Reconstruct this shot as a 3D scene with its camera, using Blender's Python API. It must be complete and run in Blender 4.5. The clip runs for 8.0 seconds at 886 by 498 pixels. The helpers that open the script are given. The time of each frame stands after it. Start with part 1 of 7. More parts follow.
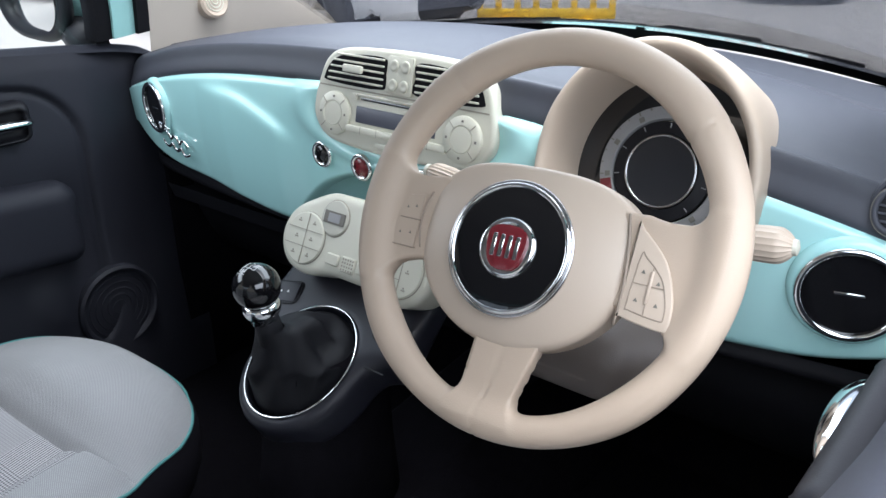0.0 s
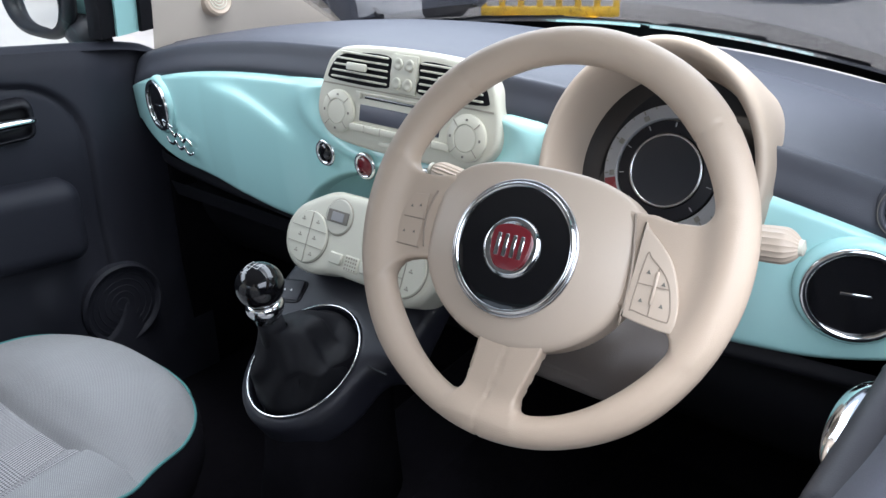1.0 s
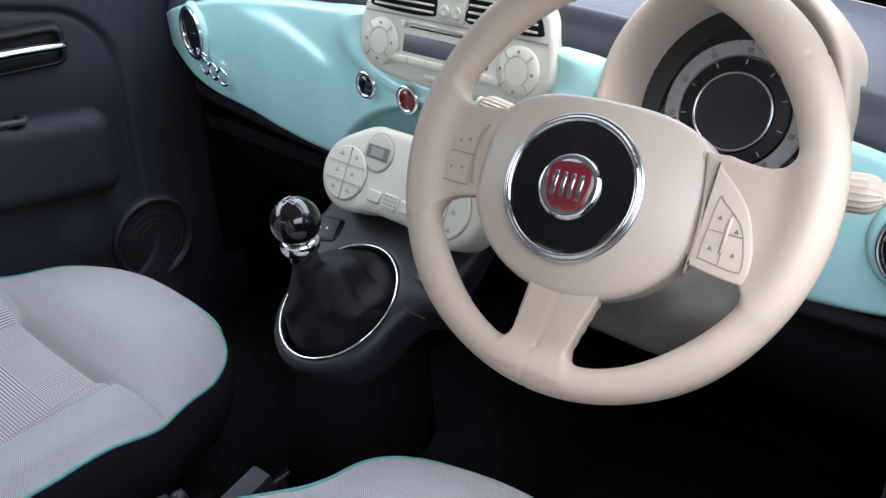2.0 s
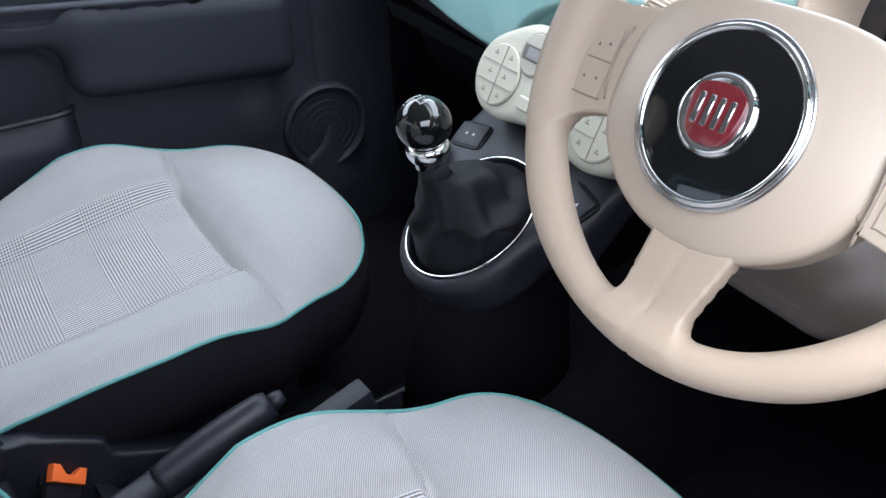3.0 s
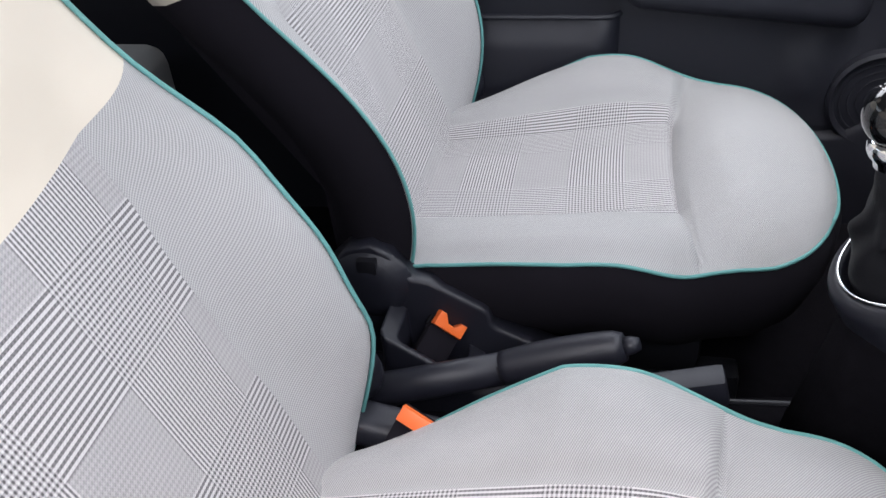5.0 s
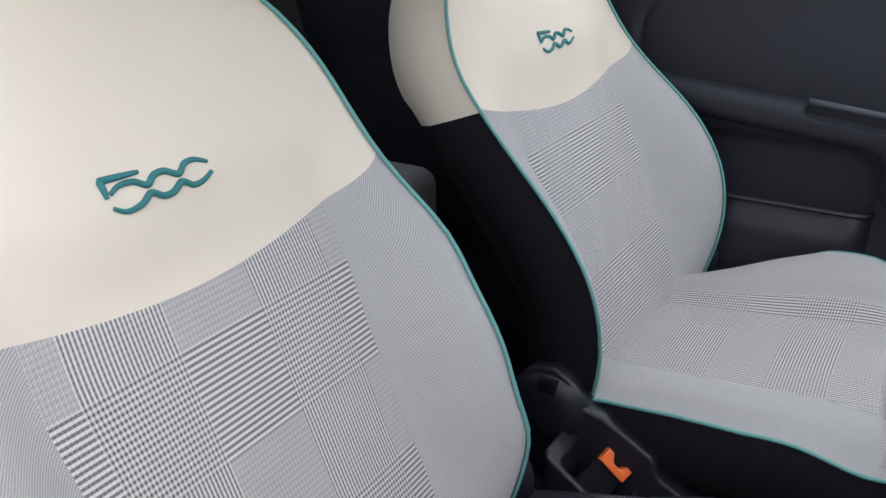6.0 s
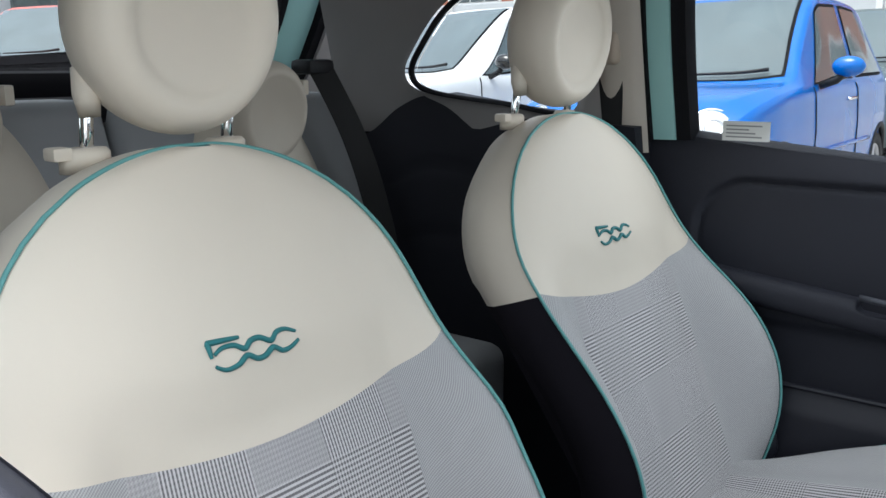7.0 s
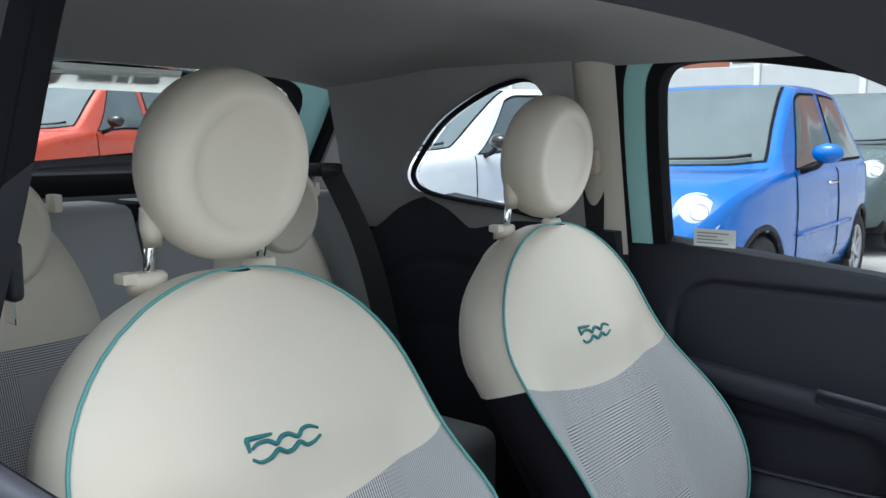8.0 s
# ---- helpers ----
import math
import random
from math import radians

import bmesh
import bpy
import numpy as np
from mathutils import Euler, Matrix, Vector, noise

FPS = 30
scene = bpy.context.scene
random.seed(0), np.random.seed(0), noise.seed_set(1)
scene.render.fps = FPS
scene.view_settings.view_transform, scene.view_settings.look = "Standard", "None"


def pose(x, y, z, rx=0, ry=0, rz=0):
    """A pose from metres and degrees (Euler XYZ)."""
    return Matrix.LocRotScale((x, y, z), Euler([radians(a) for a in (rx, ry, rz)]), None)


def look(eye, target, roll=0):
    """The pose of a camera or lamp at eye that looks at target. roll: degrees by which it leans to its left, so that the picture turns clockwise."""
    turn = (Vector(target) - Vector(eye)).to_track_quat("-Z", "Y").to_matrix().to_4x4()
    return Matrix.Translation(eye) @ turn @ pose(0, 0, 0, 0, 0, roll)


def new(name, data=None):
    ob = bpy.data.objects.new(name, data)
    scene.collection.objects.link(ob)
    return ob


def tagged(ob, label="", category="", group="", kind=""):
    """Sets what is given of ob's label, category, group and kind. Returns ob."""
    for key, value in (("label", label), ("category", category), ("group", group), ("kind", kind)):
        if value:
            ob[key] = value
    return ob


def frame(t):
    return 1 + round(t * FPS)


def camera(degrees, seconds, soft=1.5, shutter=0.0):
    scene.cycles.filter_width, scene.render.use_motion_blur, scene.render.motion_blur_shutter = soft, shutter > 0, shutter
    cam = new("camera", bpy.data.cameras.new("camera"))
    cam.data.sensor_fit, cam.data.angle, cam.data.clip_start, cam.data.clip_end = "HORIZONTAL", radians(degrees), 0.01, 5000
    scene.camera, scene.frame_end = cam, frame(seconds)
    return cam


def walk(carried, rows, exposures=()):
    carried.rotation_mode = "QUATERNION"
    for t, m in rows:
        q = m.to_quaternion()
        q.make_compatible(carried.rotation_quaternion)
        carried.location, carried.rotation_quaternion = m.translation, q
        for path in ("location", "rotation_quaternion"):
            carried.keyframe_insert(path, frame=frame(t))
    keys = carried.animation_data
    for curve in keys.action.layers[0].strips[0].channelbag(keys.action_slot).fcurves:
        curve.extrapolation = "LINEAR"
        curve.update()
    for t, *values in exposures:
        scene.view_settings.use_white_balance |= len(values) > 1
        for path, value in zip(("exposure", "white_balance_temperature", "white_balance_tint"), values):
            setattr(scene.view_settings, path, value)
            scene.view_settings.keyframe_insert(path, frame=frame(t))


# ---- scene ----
# camera and its walk: a phone held through the lowered driver's window
PATH = [
    (0, (0.7314, -0.5675, 1.2327), (-0.3758, 0.7735, 0.4674), -1.04),
    (0.5, (0.7295, -0.5648, 1.2329), (-0.3746, 0.7763, 0.4632), -0.92),
    (1, (0.7283, -0.5649, 1.2326), (-0.3830, 0.7703, 0.4630), -1.01),
    (1.2, (0.7260, -0.5639, 1.2325), (-0.3852, 0.7711, 0.4624), -1.09),
    (2.3, (0.6711, -0.5169, 1.1902), (-0.4772, 0.6608, 0.2391), 0.82),
    (2.5, (0.6646, -0.4888, 1.1820), (-0.5441, 0.5936, 0.1934), -0.00),
    (3, (0.6698, -0.4109, 1.1619), (-0.6852, 0.4140, 0.1162), -1.36),
    (3.5, (0.6548, -0.3648, 1.1411), (-0.8016, 0.1929, 0.0558), -3.79),
    (4, (0.6558, -0.3131, 1.1270), (-0.8582, -0.0389, 0.0123), -3.98),
    (4.5, (0.6571, -0.2827, 1.1329), (-0.8592, -0.2244, -0.0104), -3.87),
    (5, (0.6746, -0.2441, 1.1399), (-0.8246, -0.6136, 0.0326), -4.95),
    (5.2, (0.6936, -0.2096, 1.1424), (-0.7802, -0.7599, 0.0769), -4.34),
    (6.3, (0.7558, -0.1222, 1.1258), (-0.6948, -1.1591, 0.4696), -0.42),
    (6.5, (0.7708, -0.1056, 1.1351), (-0.6847, -1.1794, 0.5532), 0.22),
    (7, (0.8093, -0.0598, 1.1648), (-0.6429, -1.2214, 0.7751), -0.33),
    (7.5, (0.8527, -0.0310, 1.1895), (-0.5819, -1.2423, 0.8990), -0.66),
    (8, (0.9249, 0.0215, 1.2412), (-0.5550, -1.1453, 0.9988), 0.36),
]
cam = camera(54.5, 8.0)
EXPOSURES = [(0, 0.66, 5900, 9), (0.5, 0.57, 5900, 10), (1, 0.60, 5900, 10), (2.5, 0.85, 5850, 11), (3, 1.08, 5900, 11), (4, 1.36, 6200, 12), (5, 1.18, 6400, 14), (6.5, 0.54, 6250, 10), (8, 0.40, 5950, 4)]
walk(cam, [(t, look(eye, target, roll)) for t, eye, target, roll in PATH], EXPOSURES)

# overcast daylight
world = bpy.data.worlds.new("overcast_sky")
scene.world = world
world.use_nodes = True
wn, wl = world.node_tree.nodes, world.node_tree.links
sky = wn.new("ShaderNodeTexSky")
sky.sky_type, sky.sun_disc = "NISHITA", False
sky.sun_elevation, sky.sun_rotation = radians(71), radians(112)
sky.air_density, sky.dust_density, sky.ozone_density = 1.0, 6.0, 1.0
grey = wn.new("ShaderNodeHueSaturation")
grey.inputs["Saturation"].default_value, grey.inputs["Value"].default_value = 0.45, 1.5
wl.new(sky.outputs[0], grey.inputs["Color"])
wl.new(grey.outputs[0], wn["Background"].inputs[0])
wn["Background"].inputs[1].default_value = 0.15
sun_data = bpy.data.lights.new("sun", "SUN")
sun_data.energy, sun_data.angle, sun_data.color = 1.4, radians(30), (1.0, 0.985, 0.97)
sun = new("sun", sun_data)
sun.matrix_world = look((2.2, -0.9, 7), (0, 0, 0))


def sky_fill(name, eye, target, wide, high, watts):
    """An area lamp added in a window opening to boost the sky's light."""
    d = bpy.data.lights.new(name, "AREA")
    d.shape, d.size, d.size_y, d.energy, d.color = "RECTANGLE", wide, high, watts, (0.95, 0.98, 1.0)
    ob = new(name, d)
    ob.matrix_world = look(eye, target)
    return ob


# extra lamps on top of the sky, which alone leaves the cabin too dark
sky_fill("sky_fill_side", (0.715, -0.25, 1.175), (0.16, -0.18, 0.40), 0.80, 0.32, 1.75)
sky_fill("sky_fill_passenger", (-0.590, -0.25, 1.19), (0.0, -0.12, 0.62), 0.74, 0.26, 1.5)
for side in (-1, 1):
    sky_fill("sky_fill_quarter", (side * 0.565, -1.06, 1.215), (side * 0.05, -1.30, 0.80), 0.34, 0.18, 0.30)
sky_fill("sky_fill_windscreen", (0.0, 0.41, 1.262), (0.0, 0.06, 0.50), 0.95, 0.40, 3.5)

# ---- materials ----
def shader(name, color, rough=0.5, metal=0.0, coat=0.0, vary=0.12, scale=9.0, grain=0.0, grain_size=900.0, rough_vary=0.08, ior=1.5, sheen=0.0, folds=0.0):
    """A plastic, paint, metal or cloth with large stains, fine grain and uneven gloss."""
    m = bpy.data.materials.new(name)
    m.use_nodes = True
    n, l = m.node_tree.nodes, m.node_tree.links
    b = n["Principled BSDF"]
    b.inputs["Metallic"].default_value, b.inputs["IOR"].default_value = metal, ior
    b.inputs["Coat Weight"].default_value, b.inputs["Coat Roughness"].default_value = coat, 0.06
    b.inputs["Sheen Weight"].default_value = sheen
    tc = n.new("ShaderNodeTexCoord")
    big = n.new("ShaderNodeTexNoise")
    big.inputs["Scale"].default_value, big.inputs["Detail"].default_value = scale, 5
    l.new(tc.outputs["Object"], big.inputs["Vector"])
    ramp = n.new("ShaderNodeMix")
    ramp.data_type = "RGBA"
    ramp.inputs[6].default_value = (*[c * (1 - vary) for c in color], 1)
    ramp.inputs[7].default_value = (*[min(1, c * (1 + vary)) for c in color], 1)
    l.new(big.outputs[0], ramp.inputs[0])
    l.new(ramp.outputs[2], b.inputs["Base Color"])
    mr = n.new("ShaderNodeMapRange")
    mr.inputs[3].default_value, mr.inputs[4].default_value = max(0.02, rough - rough_vary), min(1, rough + rough_vary)
    l.new(big.outputs[0], mr.inputs[0])
    l.new(mr.outputs[0], b.inputs["Roughness"])
    if grain:
        fine = n.new("ShaderNodeTexNoise")
        fine.inputs["Scale"].default_value, fine.inputs["Detail"].default_value = grain_size, 2
        l.new(tc.outputs["Object"], fine.inputs["Vector"])
        bump = n.new("ShaderNodeBump")
        bump.inputs["Strength"].default_value, bump.inputs["Distance"].default_value = grain, 0.0006
        l.new(fine.outputs[0], bump.inputs["Height"])
        l.new(bump.outputs[0], b.inputs["Normal"])
        if folds:
            # slack in the cover: long shallow waves
            wave = n.new("ShaderNodeTexNoise")
            wave.inputs["Scale"].default_value, wave.inputs["Detail"].default_value = 11, 1.5
            l.new(tc.outputs["Object"], wave.inputs["Vector"])
            soft = n.new("ShaderNodeBump")
            soft.inputs["Strength"].default_value, soft.inputs["Distance"].default_value = folds, 0.012
            l.new(wave.outputs[0], soft.inputs["Height"])
            l.new(soft.outputs[0], bump.inputs["Normal"])
    return m


def glass_shader(name, color=(1, 1, 1)):
    """A thin clear pane: light goes straight through, a little is mirrored."""
    m = bpy.data.materials.new(name)
    m.use_nodes = True
    n, l = m.node_tree.nodes, m.node_tree.links
    clear, gloss, mix, edge = n.new("ShaderNodeBsdfTransparent"), n.new("ShaderNodeBsdfGlossy"), n.new("ShaderNodeMixShader"), n.new("ShaderNodeFresnel")
    clear.inputs[0].default_value = (*color, 1)
    gloss.inputs["Roughness"].default_value = 0.01
    edge.inputs[0].default_value = 1.22
    l.new(edge.outputs[0], mix.inputs[0])
    l.new(clear.outputs[0], mix.inputs[1])
    l.new(gloss.outputs[0], mix.inputs[2])
    l.new(mix.outputs[0], n["Material Output"].inputs[0])
    return m


def math_node(n, l, op, a, b=None, c=None):
    k = n.new("ShaderNodeMath")
    k.operation = op
    for i, v in enumerate((a, b, c)):
        if v is None:
            continue
        if isinstance(v, (int, float)):
            k.inputs[i].default_value = v
        else:
            l.new(v, k.inputs[i])
    return k.outputs[0]


def cloth_shader(name, light, dark, check=False, pitch=0.0040, across=0.186, along=0.148):
    """Woven seat cloth over its own unrolled coordinates in metres; check: a glen check of fine stripes in wide bands."""
    m = bpy.data.materials.new(name)
    m.use_nodes = True
    n, l = m.node_tree.nodes, m.node_tree.links
    b = n["Principled BSDF"]
    b.inputs["Roughness"].default_value, b.inputs["Sheen Weight"].default_value = 0.85, 0.25
    b.inputs["Specular IOR Level"].default_value = 0.2
    uv = n.new("ShaderNodeUVMap")
    sep = n.new("ShaderNodeSeparateXYZ")
    l.new(uv.outputs[0], sep.inputs[0])
    u, v = sep.outputs[0], sep.outputs[1]

    def stripes(c, p, lo=-0.25, hi=0.25):
        s = math_node(n, l, "SINE", math_node(n, l, "MULTIPLY", c, 2 * math.pi / p))
        k = n.new("ShaderNodeMapRange")
        k.inputs[1].default_value, k.inputs[2].default_value = lo, hi
        l.new(s, k.inputs[0])
        return k.outputs[0]

    twill = stripes(math_node(n, l, "ADD", u, math_node(n, l, "MULTIPLY", v, 1.7)), 0.0038, -0.7, 0.7)
    cross = stripes(math_node(n, l, "SUBTRACT", u, v), 0.0024, -1, 1)
    weave = math_node(n, l, "MULTIPLY_ADD", twill, 0.7, math_node(n, l, "MULTIPLY", cross, 0.3))
    stain = n.new("ShaderNodeTexNoise")
    stain.inputs["Scale"].default_value = 7
    l.new(uv.outputs[0], stain.inputs["Vector"])
    if check:
        su, sv = stripes(u, pitch), stripes(v, pitch)
        # wide bands each way, a pale one down the middle
        bu = stripes(math_node(n, l, "SUBTRACT", u, across * 0.25), across, -0.04, 0.04)
        bv = stripes(math_node(n, l, "SUBTRACT", v, 0.150 - along * 0.25), along, -0.04, 0.04)
        # strong stripes of one way alone, softer where both cross, faint where neither runs
        cross_soft = math_node(n, l, "MULTIPLY_ADD", math_node(n, l, "MULTIPLY", bu, bv), -0.26, 0.10)
        au = math_node(n, l, "MULTIPLY", math_node(n, l, "SUBTRACT", su, 0.5), math_node(n, l, "MULTIPLY_ADD", bu, 0.66, cross_soft))
        av = math_node(n, l, "MULTIPLY", math_node(n, l, "SUBTRACT", sv, 0.5), math_node(n, l, "MULTIPLY_ADD", bv, 0.66, cross_soft))
        fac = math_node(n, l, "ADD", math_node(n, l, "ADD", au, av), 0.33)
        fac = math_node(n, l, "MULTIPLY_ADD", weave, 0.12, fac)
    else:
        fac = math_node(n, l, "MULTIPLY_ADD", weave, 0.68, -0.08)
    fac = math_node(n, l, "ADD", fac, math_node(n, l, "MULTIPLY_ADD", stain.outputs[0], 0.16, -0.08))
    mix = n.new("ShaderNodeMix")
    mix.data_type = "RGBA"
    mix.inputs[6].default_value, mix.inputs[7].default_value = (*light, 1), (*dark, 1)
    l.new(fac, mix.inputs[0])
    l.new(mix.outputs[2], b.inputs["Base Color"])
    bump = n.new("ShaderNodeBump")
    bump.inputs["Strength"].default_value, bump.inputs["Distance"].default_value = 0.5, 0.0008
    l.new(weave, bump.inputs["Height"])
    wave = n.new("ShaderNodeTexNoise")
    wave.inputs["Scale"].default_value, wave.inputs["Detail"].default_value = 13, 1.5
    l.new(uv.outputs[0], wave.inputs["Vector"])
    soft = n.new("ShaderNodeBump")
    soft.inputs["Strength"].default_value, soft.inputs["Distance"].default_value = 0.35, 0.012
    l.new(wave.outputs[0], soft.inputs["Height"])
    l.new(soft.outputs[0], bump.inputs["Normal"])
    l.new(bump.outputs[0], b.inputs["Normal"])
    return m


TEAL = shader("mint_paint", (0.47, 0.80, 0.79), 0.24, coat=0.5, vary=0.03, scale=3, rough_vary=0.03)
TEAL_BODY = shader("mint_body_paint", (0.36, 0.64, 0.62), 0.3, coat=0.4, vary=0.05, scale=3)
DASH = shader("dark_grey_soft_plastic", (0.046, 0.049, 0.063), 0.55, vary=0.12, grain=0.5, grain_size=1400)
DOOR = shader("charcoal_door_plastic", (0.0185, 0.0195, 0.028), 0.6, vary=0.15, grain=0.5, grain_size=1300, ior=1.4)
BLACKP = shader("black_plastic", (0.009, 0.009, 0.012), 0.5, vary=0.2, grain=0.3, ior=1.36)
CONSOLE = shader("blue_black_console_plastic", (0.0135, 0.014, 0.0215), 0.45, vary=0.15, grain=0.4, grain_size=1300)
CREAM = shader("cream_leather_wheel", (0.445, 0.355, 0.275), 0.48, vary=0.05, scale=14, grain=0.35, grain_size=1100)
CREAMP = shader("cream_plastic", (0.48, 0.395, 0.315), 0.42, vary=0.04, grain=0.15)
IVORY = shader("ivory_plastic", (0.58, 0.57, 0.48), 0.38, vary=0.05, grain=0.12)
IVORY_M = shader("grey_ivory_plastic", (0.47, 0.46, 0.395), 0.4, vary=0.05, grain=0.12)
IVORY_D = shader("ivory_plastic_groove", (0.30, 0.28, 0.23), 0.6)
SEATC = shader("ivory_seat_leatherette", (0.66, 0.592, 0.495), 0.55, vary=0.04, scale=8, grain=0.35, grain_size=1500, sheen=0.1, folds=0.35)
BOOT = shader("black_leather", (0.0065, 0.0068, 0.0095), 0.62, ior=1.35, vary=0.2, scale=30, grain=0.6, grain_size=700)
BLACKC = shader("black_side_cloth", (0.0115, 0.0102, 0.0140), 0.95, vary=0.2, grain=0.6, grain_size=1800, ior=1.2)
CARPET = shader("black_carpet", (0.0075, 0.007, 0.009), 1.0, vary=0.4, scale=60, grain=1.0, grain_size=500, ior=1.1)
PIPING = shader("sea_green_piping", (0.11, 0.31, 0.30), 0.6, vary=0.08)
STITCH = shader("sea_green_embroidery", (0.022, 0.17, 0.18), 0.6, vary=0.1, grain=0.8, grain_size=1500)
CHROME = shader("chrome", (0.86, 0.87, 0.88), 0.08, metal=1.0, vary=0.03, rough_vary=0.03)
SATIN = shader("satin_metal", (0.62, 0.62, 0.64), 0.22, metal=1.0, vary=0.04)
GLOSS = shader("gloss_black", (0.006, 0.006, 0.007), 0.05, coat=0.5, vary=0.1, rough_vary=0.02)
RED = shader("red_enamel", (0.145, 0.014, 0.020), 0.25, coat=0.5, vary=0.15, scale=60)
GROOVE = shader("tan_joint", (0.26, 0.21, 0.165), 0.6)
LCD = shader("grey_display", (0.075, 0.08, 0.105), 0.4)
DARKLCD = shader("dark_round_display", (0.022, 0.023, 0.027), 0.25)
ORANGE = shader("orange_release_button", (0.90, 0.17, 0.035), 0.4, vary=0.04)
HEADL = shader("grey_headlining", (0.32, 0.305, 0.30), 0.9, vary=0.05, grain=0.7, grain_size=900)
TRIM = shader("beige_pillar_trim", (0.52, 0.465, 0.40), 0.6, vary=0.04, grain=0.4, grain_size=1200)
RUBBER = shader("black_rubber", (0.010, 0.010, 0.012), 0.85, vary=0.2, ior=1.2)
WEB = shader("black_webbing", (0.012, 0.012, 0.013), 0.8, vary=0.2, grain=0.7, grain_size=1200)
MARK = shader("pale_print", (0.75, 0.75, 0.75), 0.5)
INK = shader("grey_print", (0.16, 0.15, 0.13), 0.6)
DIAL = shader("dial_grey", (0.27, 0.27, 0.275), 0.45, vary=0.06)
SHROUD = shader("taupe_shroud_plastic", (0.072, 0.058, 0.050), 0.55, vary=0.08, grain=0.3)
CLOTH = cloth_shader("pale_grey_cloth", (0.47, 0.465, 0.465), (0.14, 0.135, 0.145))
CHECK = cloth_shader("glen_check_cloth", (0.61, 0.59, 0.595), (0.036, 0.033, 0.038), check=True)
REARC = cloth_shader("grey_rear_cloth", (0.38, 0.39, 0.40), (0.15, 0.15, 0.16))
GLASS = glass_shader("clear_glass", (0.97, 0.99, 0.98))
MIRROR = shader("mirror_glass", (0.9, 0.9, 0.9), 0.02, metal=1.0, vary=0.0, rough_vary=0.0)
STRIP = shader("translucent_white_strip", (0.78, 0.78, 0.74), 0.6)
sn, sl = STRIP.node_tree.nodes, STRIP.node_tree.links
thin, blend = sn.new("ShaderNodeBsdfTranslucent"), sn.new("ShaderNodeMixShader")
thin.inputs[0].default_value, blend.inputs[0].default_value = (0.92, 0.92, 0.88, 1), 0.85
sl.new(sn["Principled BSDF"].outputs[0], blend.inputs[1])
sl.new(thin.outputs[0], blend.inputs[2])
sl.new(blend.outputs[0], sn["Material Output"].inputs[0])
PAPER = shader("white_paper_label", (0.72, 0.72, 0.70), 0.7)

# ---- mesh tools ----
def thing(name, label, category, group="", kind="", at=(0, 0, 0)):
    ob = new(name)
    ob.location = at
    ob.empty_display_size = 0.05
    return tagged(ob, label, category, group, kind)


def part(name, data, material, parent=None, label="", smooth=True, at=None):
    """One mesh object from a bmesh or a mesh, under a thing or a part. Coordinates are those of the thing."""
    if isinstance(data, bmesh.types.BMesh):
        mesh = bpy.data.meshes.new(name)
        bmesh.ops.recalc_face_normals(data, faces=data.faces)
        data.to_mesh(mesh)
        data.free()
    else:
        mesh = data
    if not mesh.materials:
        mesh.materials.append(material)
    if smooth:
        mesh.shade_smooth()
        if smooth != "all":
            mesh.set_sharp_from_angle(angle=radians(42))
    ob = new(name, mesh)
    ob.parent = parent
    if at is not None:
        ob.matrix_basis = at
    if label:
        ob["label"] = label
    return ob


def single(name, data, material, label, category, kind="", group="", smooth=True):
    return tagged(part(name, data, material, None, "", smooth), label, category, group, kind)


def grid(fn, nu, nv, closed=False, uv=None):
    """A sheet of nu x nv faces from fn(u, v), 0 to 1 each way; closed: u runs round."""
    bm = bmesh.new()
    cols = nu if closed else nu + 1
    vs = [[bm.verts.new(fn(i / nu, j / nv)) for i in range(cols)] for j in range(nv + 1)]
    layer = bm.loops.layers.uv.new("UVMap") if uv else None
    for j in range(nv):
        for i in range(nu):
            k = (i + 1) % cols
            try:
                f = bm.faces.new((vs[j][i], vs[j][k], vs[j + 1][k], vs[j + 1][i]))
            except ValueError:
                continue
            if uv:
                for loop, (a, b) in zip(f.loops, ((i, j), (i + 1, j), (i + 1, j + 1), (i, j + 1))):
                    loop[layer].uv = uv(a / nu, b / nv)
    return bm


def loft(rings, cap=True, closed=True):
    """A skin over rings of equally many points."""
    bm = bmesh.new()
    vs = [[bm.verts.new(p) for p in ring] for ring in rings]
    n = len(vs[0])
    for a, b in zip(vs, vs[1:]):
        for i in range(n if closed else n - 1):
            k = (i + 1) % n
            bm.faces.new((a[i], a[k], b[k], b[i]))
    if cap:
        bm.faces.new(vs[0][::-1])
        bm.faces.new(vs[-1])
    return bm


def sweep(points, radius, sides=10, closed=False, flat=1.0, up=(0, 0, 1)):
    """A tube of that radius (a number or a function of 0..1) along points; flat squeezes it along up."""
    pts = [Vector(p) for p in points]
    n = len(pts)
    rings = []
    for i, p in enumerate(pts):
        a, b = (pts[(i - 1) % n], pts[(i + 1) % n]) if closed else (pts[max(i - 1, 0)], pts[min(i + 1, n - 1)])
        d = (b - a).normalized()
        s = d.cross(Vector(up))
        s = s.normalized() if s.length > 1e-6 else Vector((1, 0, 0))
        w = s.cross(d)
        r = radius(i / max(n - 1, 1)) if callable(radius) else radius
        rings.append([p + s * (r * math.cos(q)) + w * (r * flat * math.sin(q)) for q in (2 * math.pi * k / sides for k in range(sides))])
    if closed:
        bm = loft(rings, cap=False)
        bm.verts.ensure_lookup_table()
        for i in range(sides):
            k = (i + 1) % sides
            m = (n - 1) * sides
            bm.faces.new((bm.verts[m + i], bm.verts[m + k], bm.verts[k], bm.verts[i]))
        return bm
    return loft(rings)


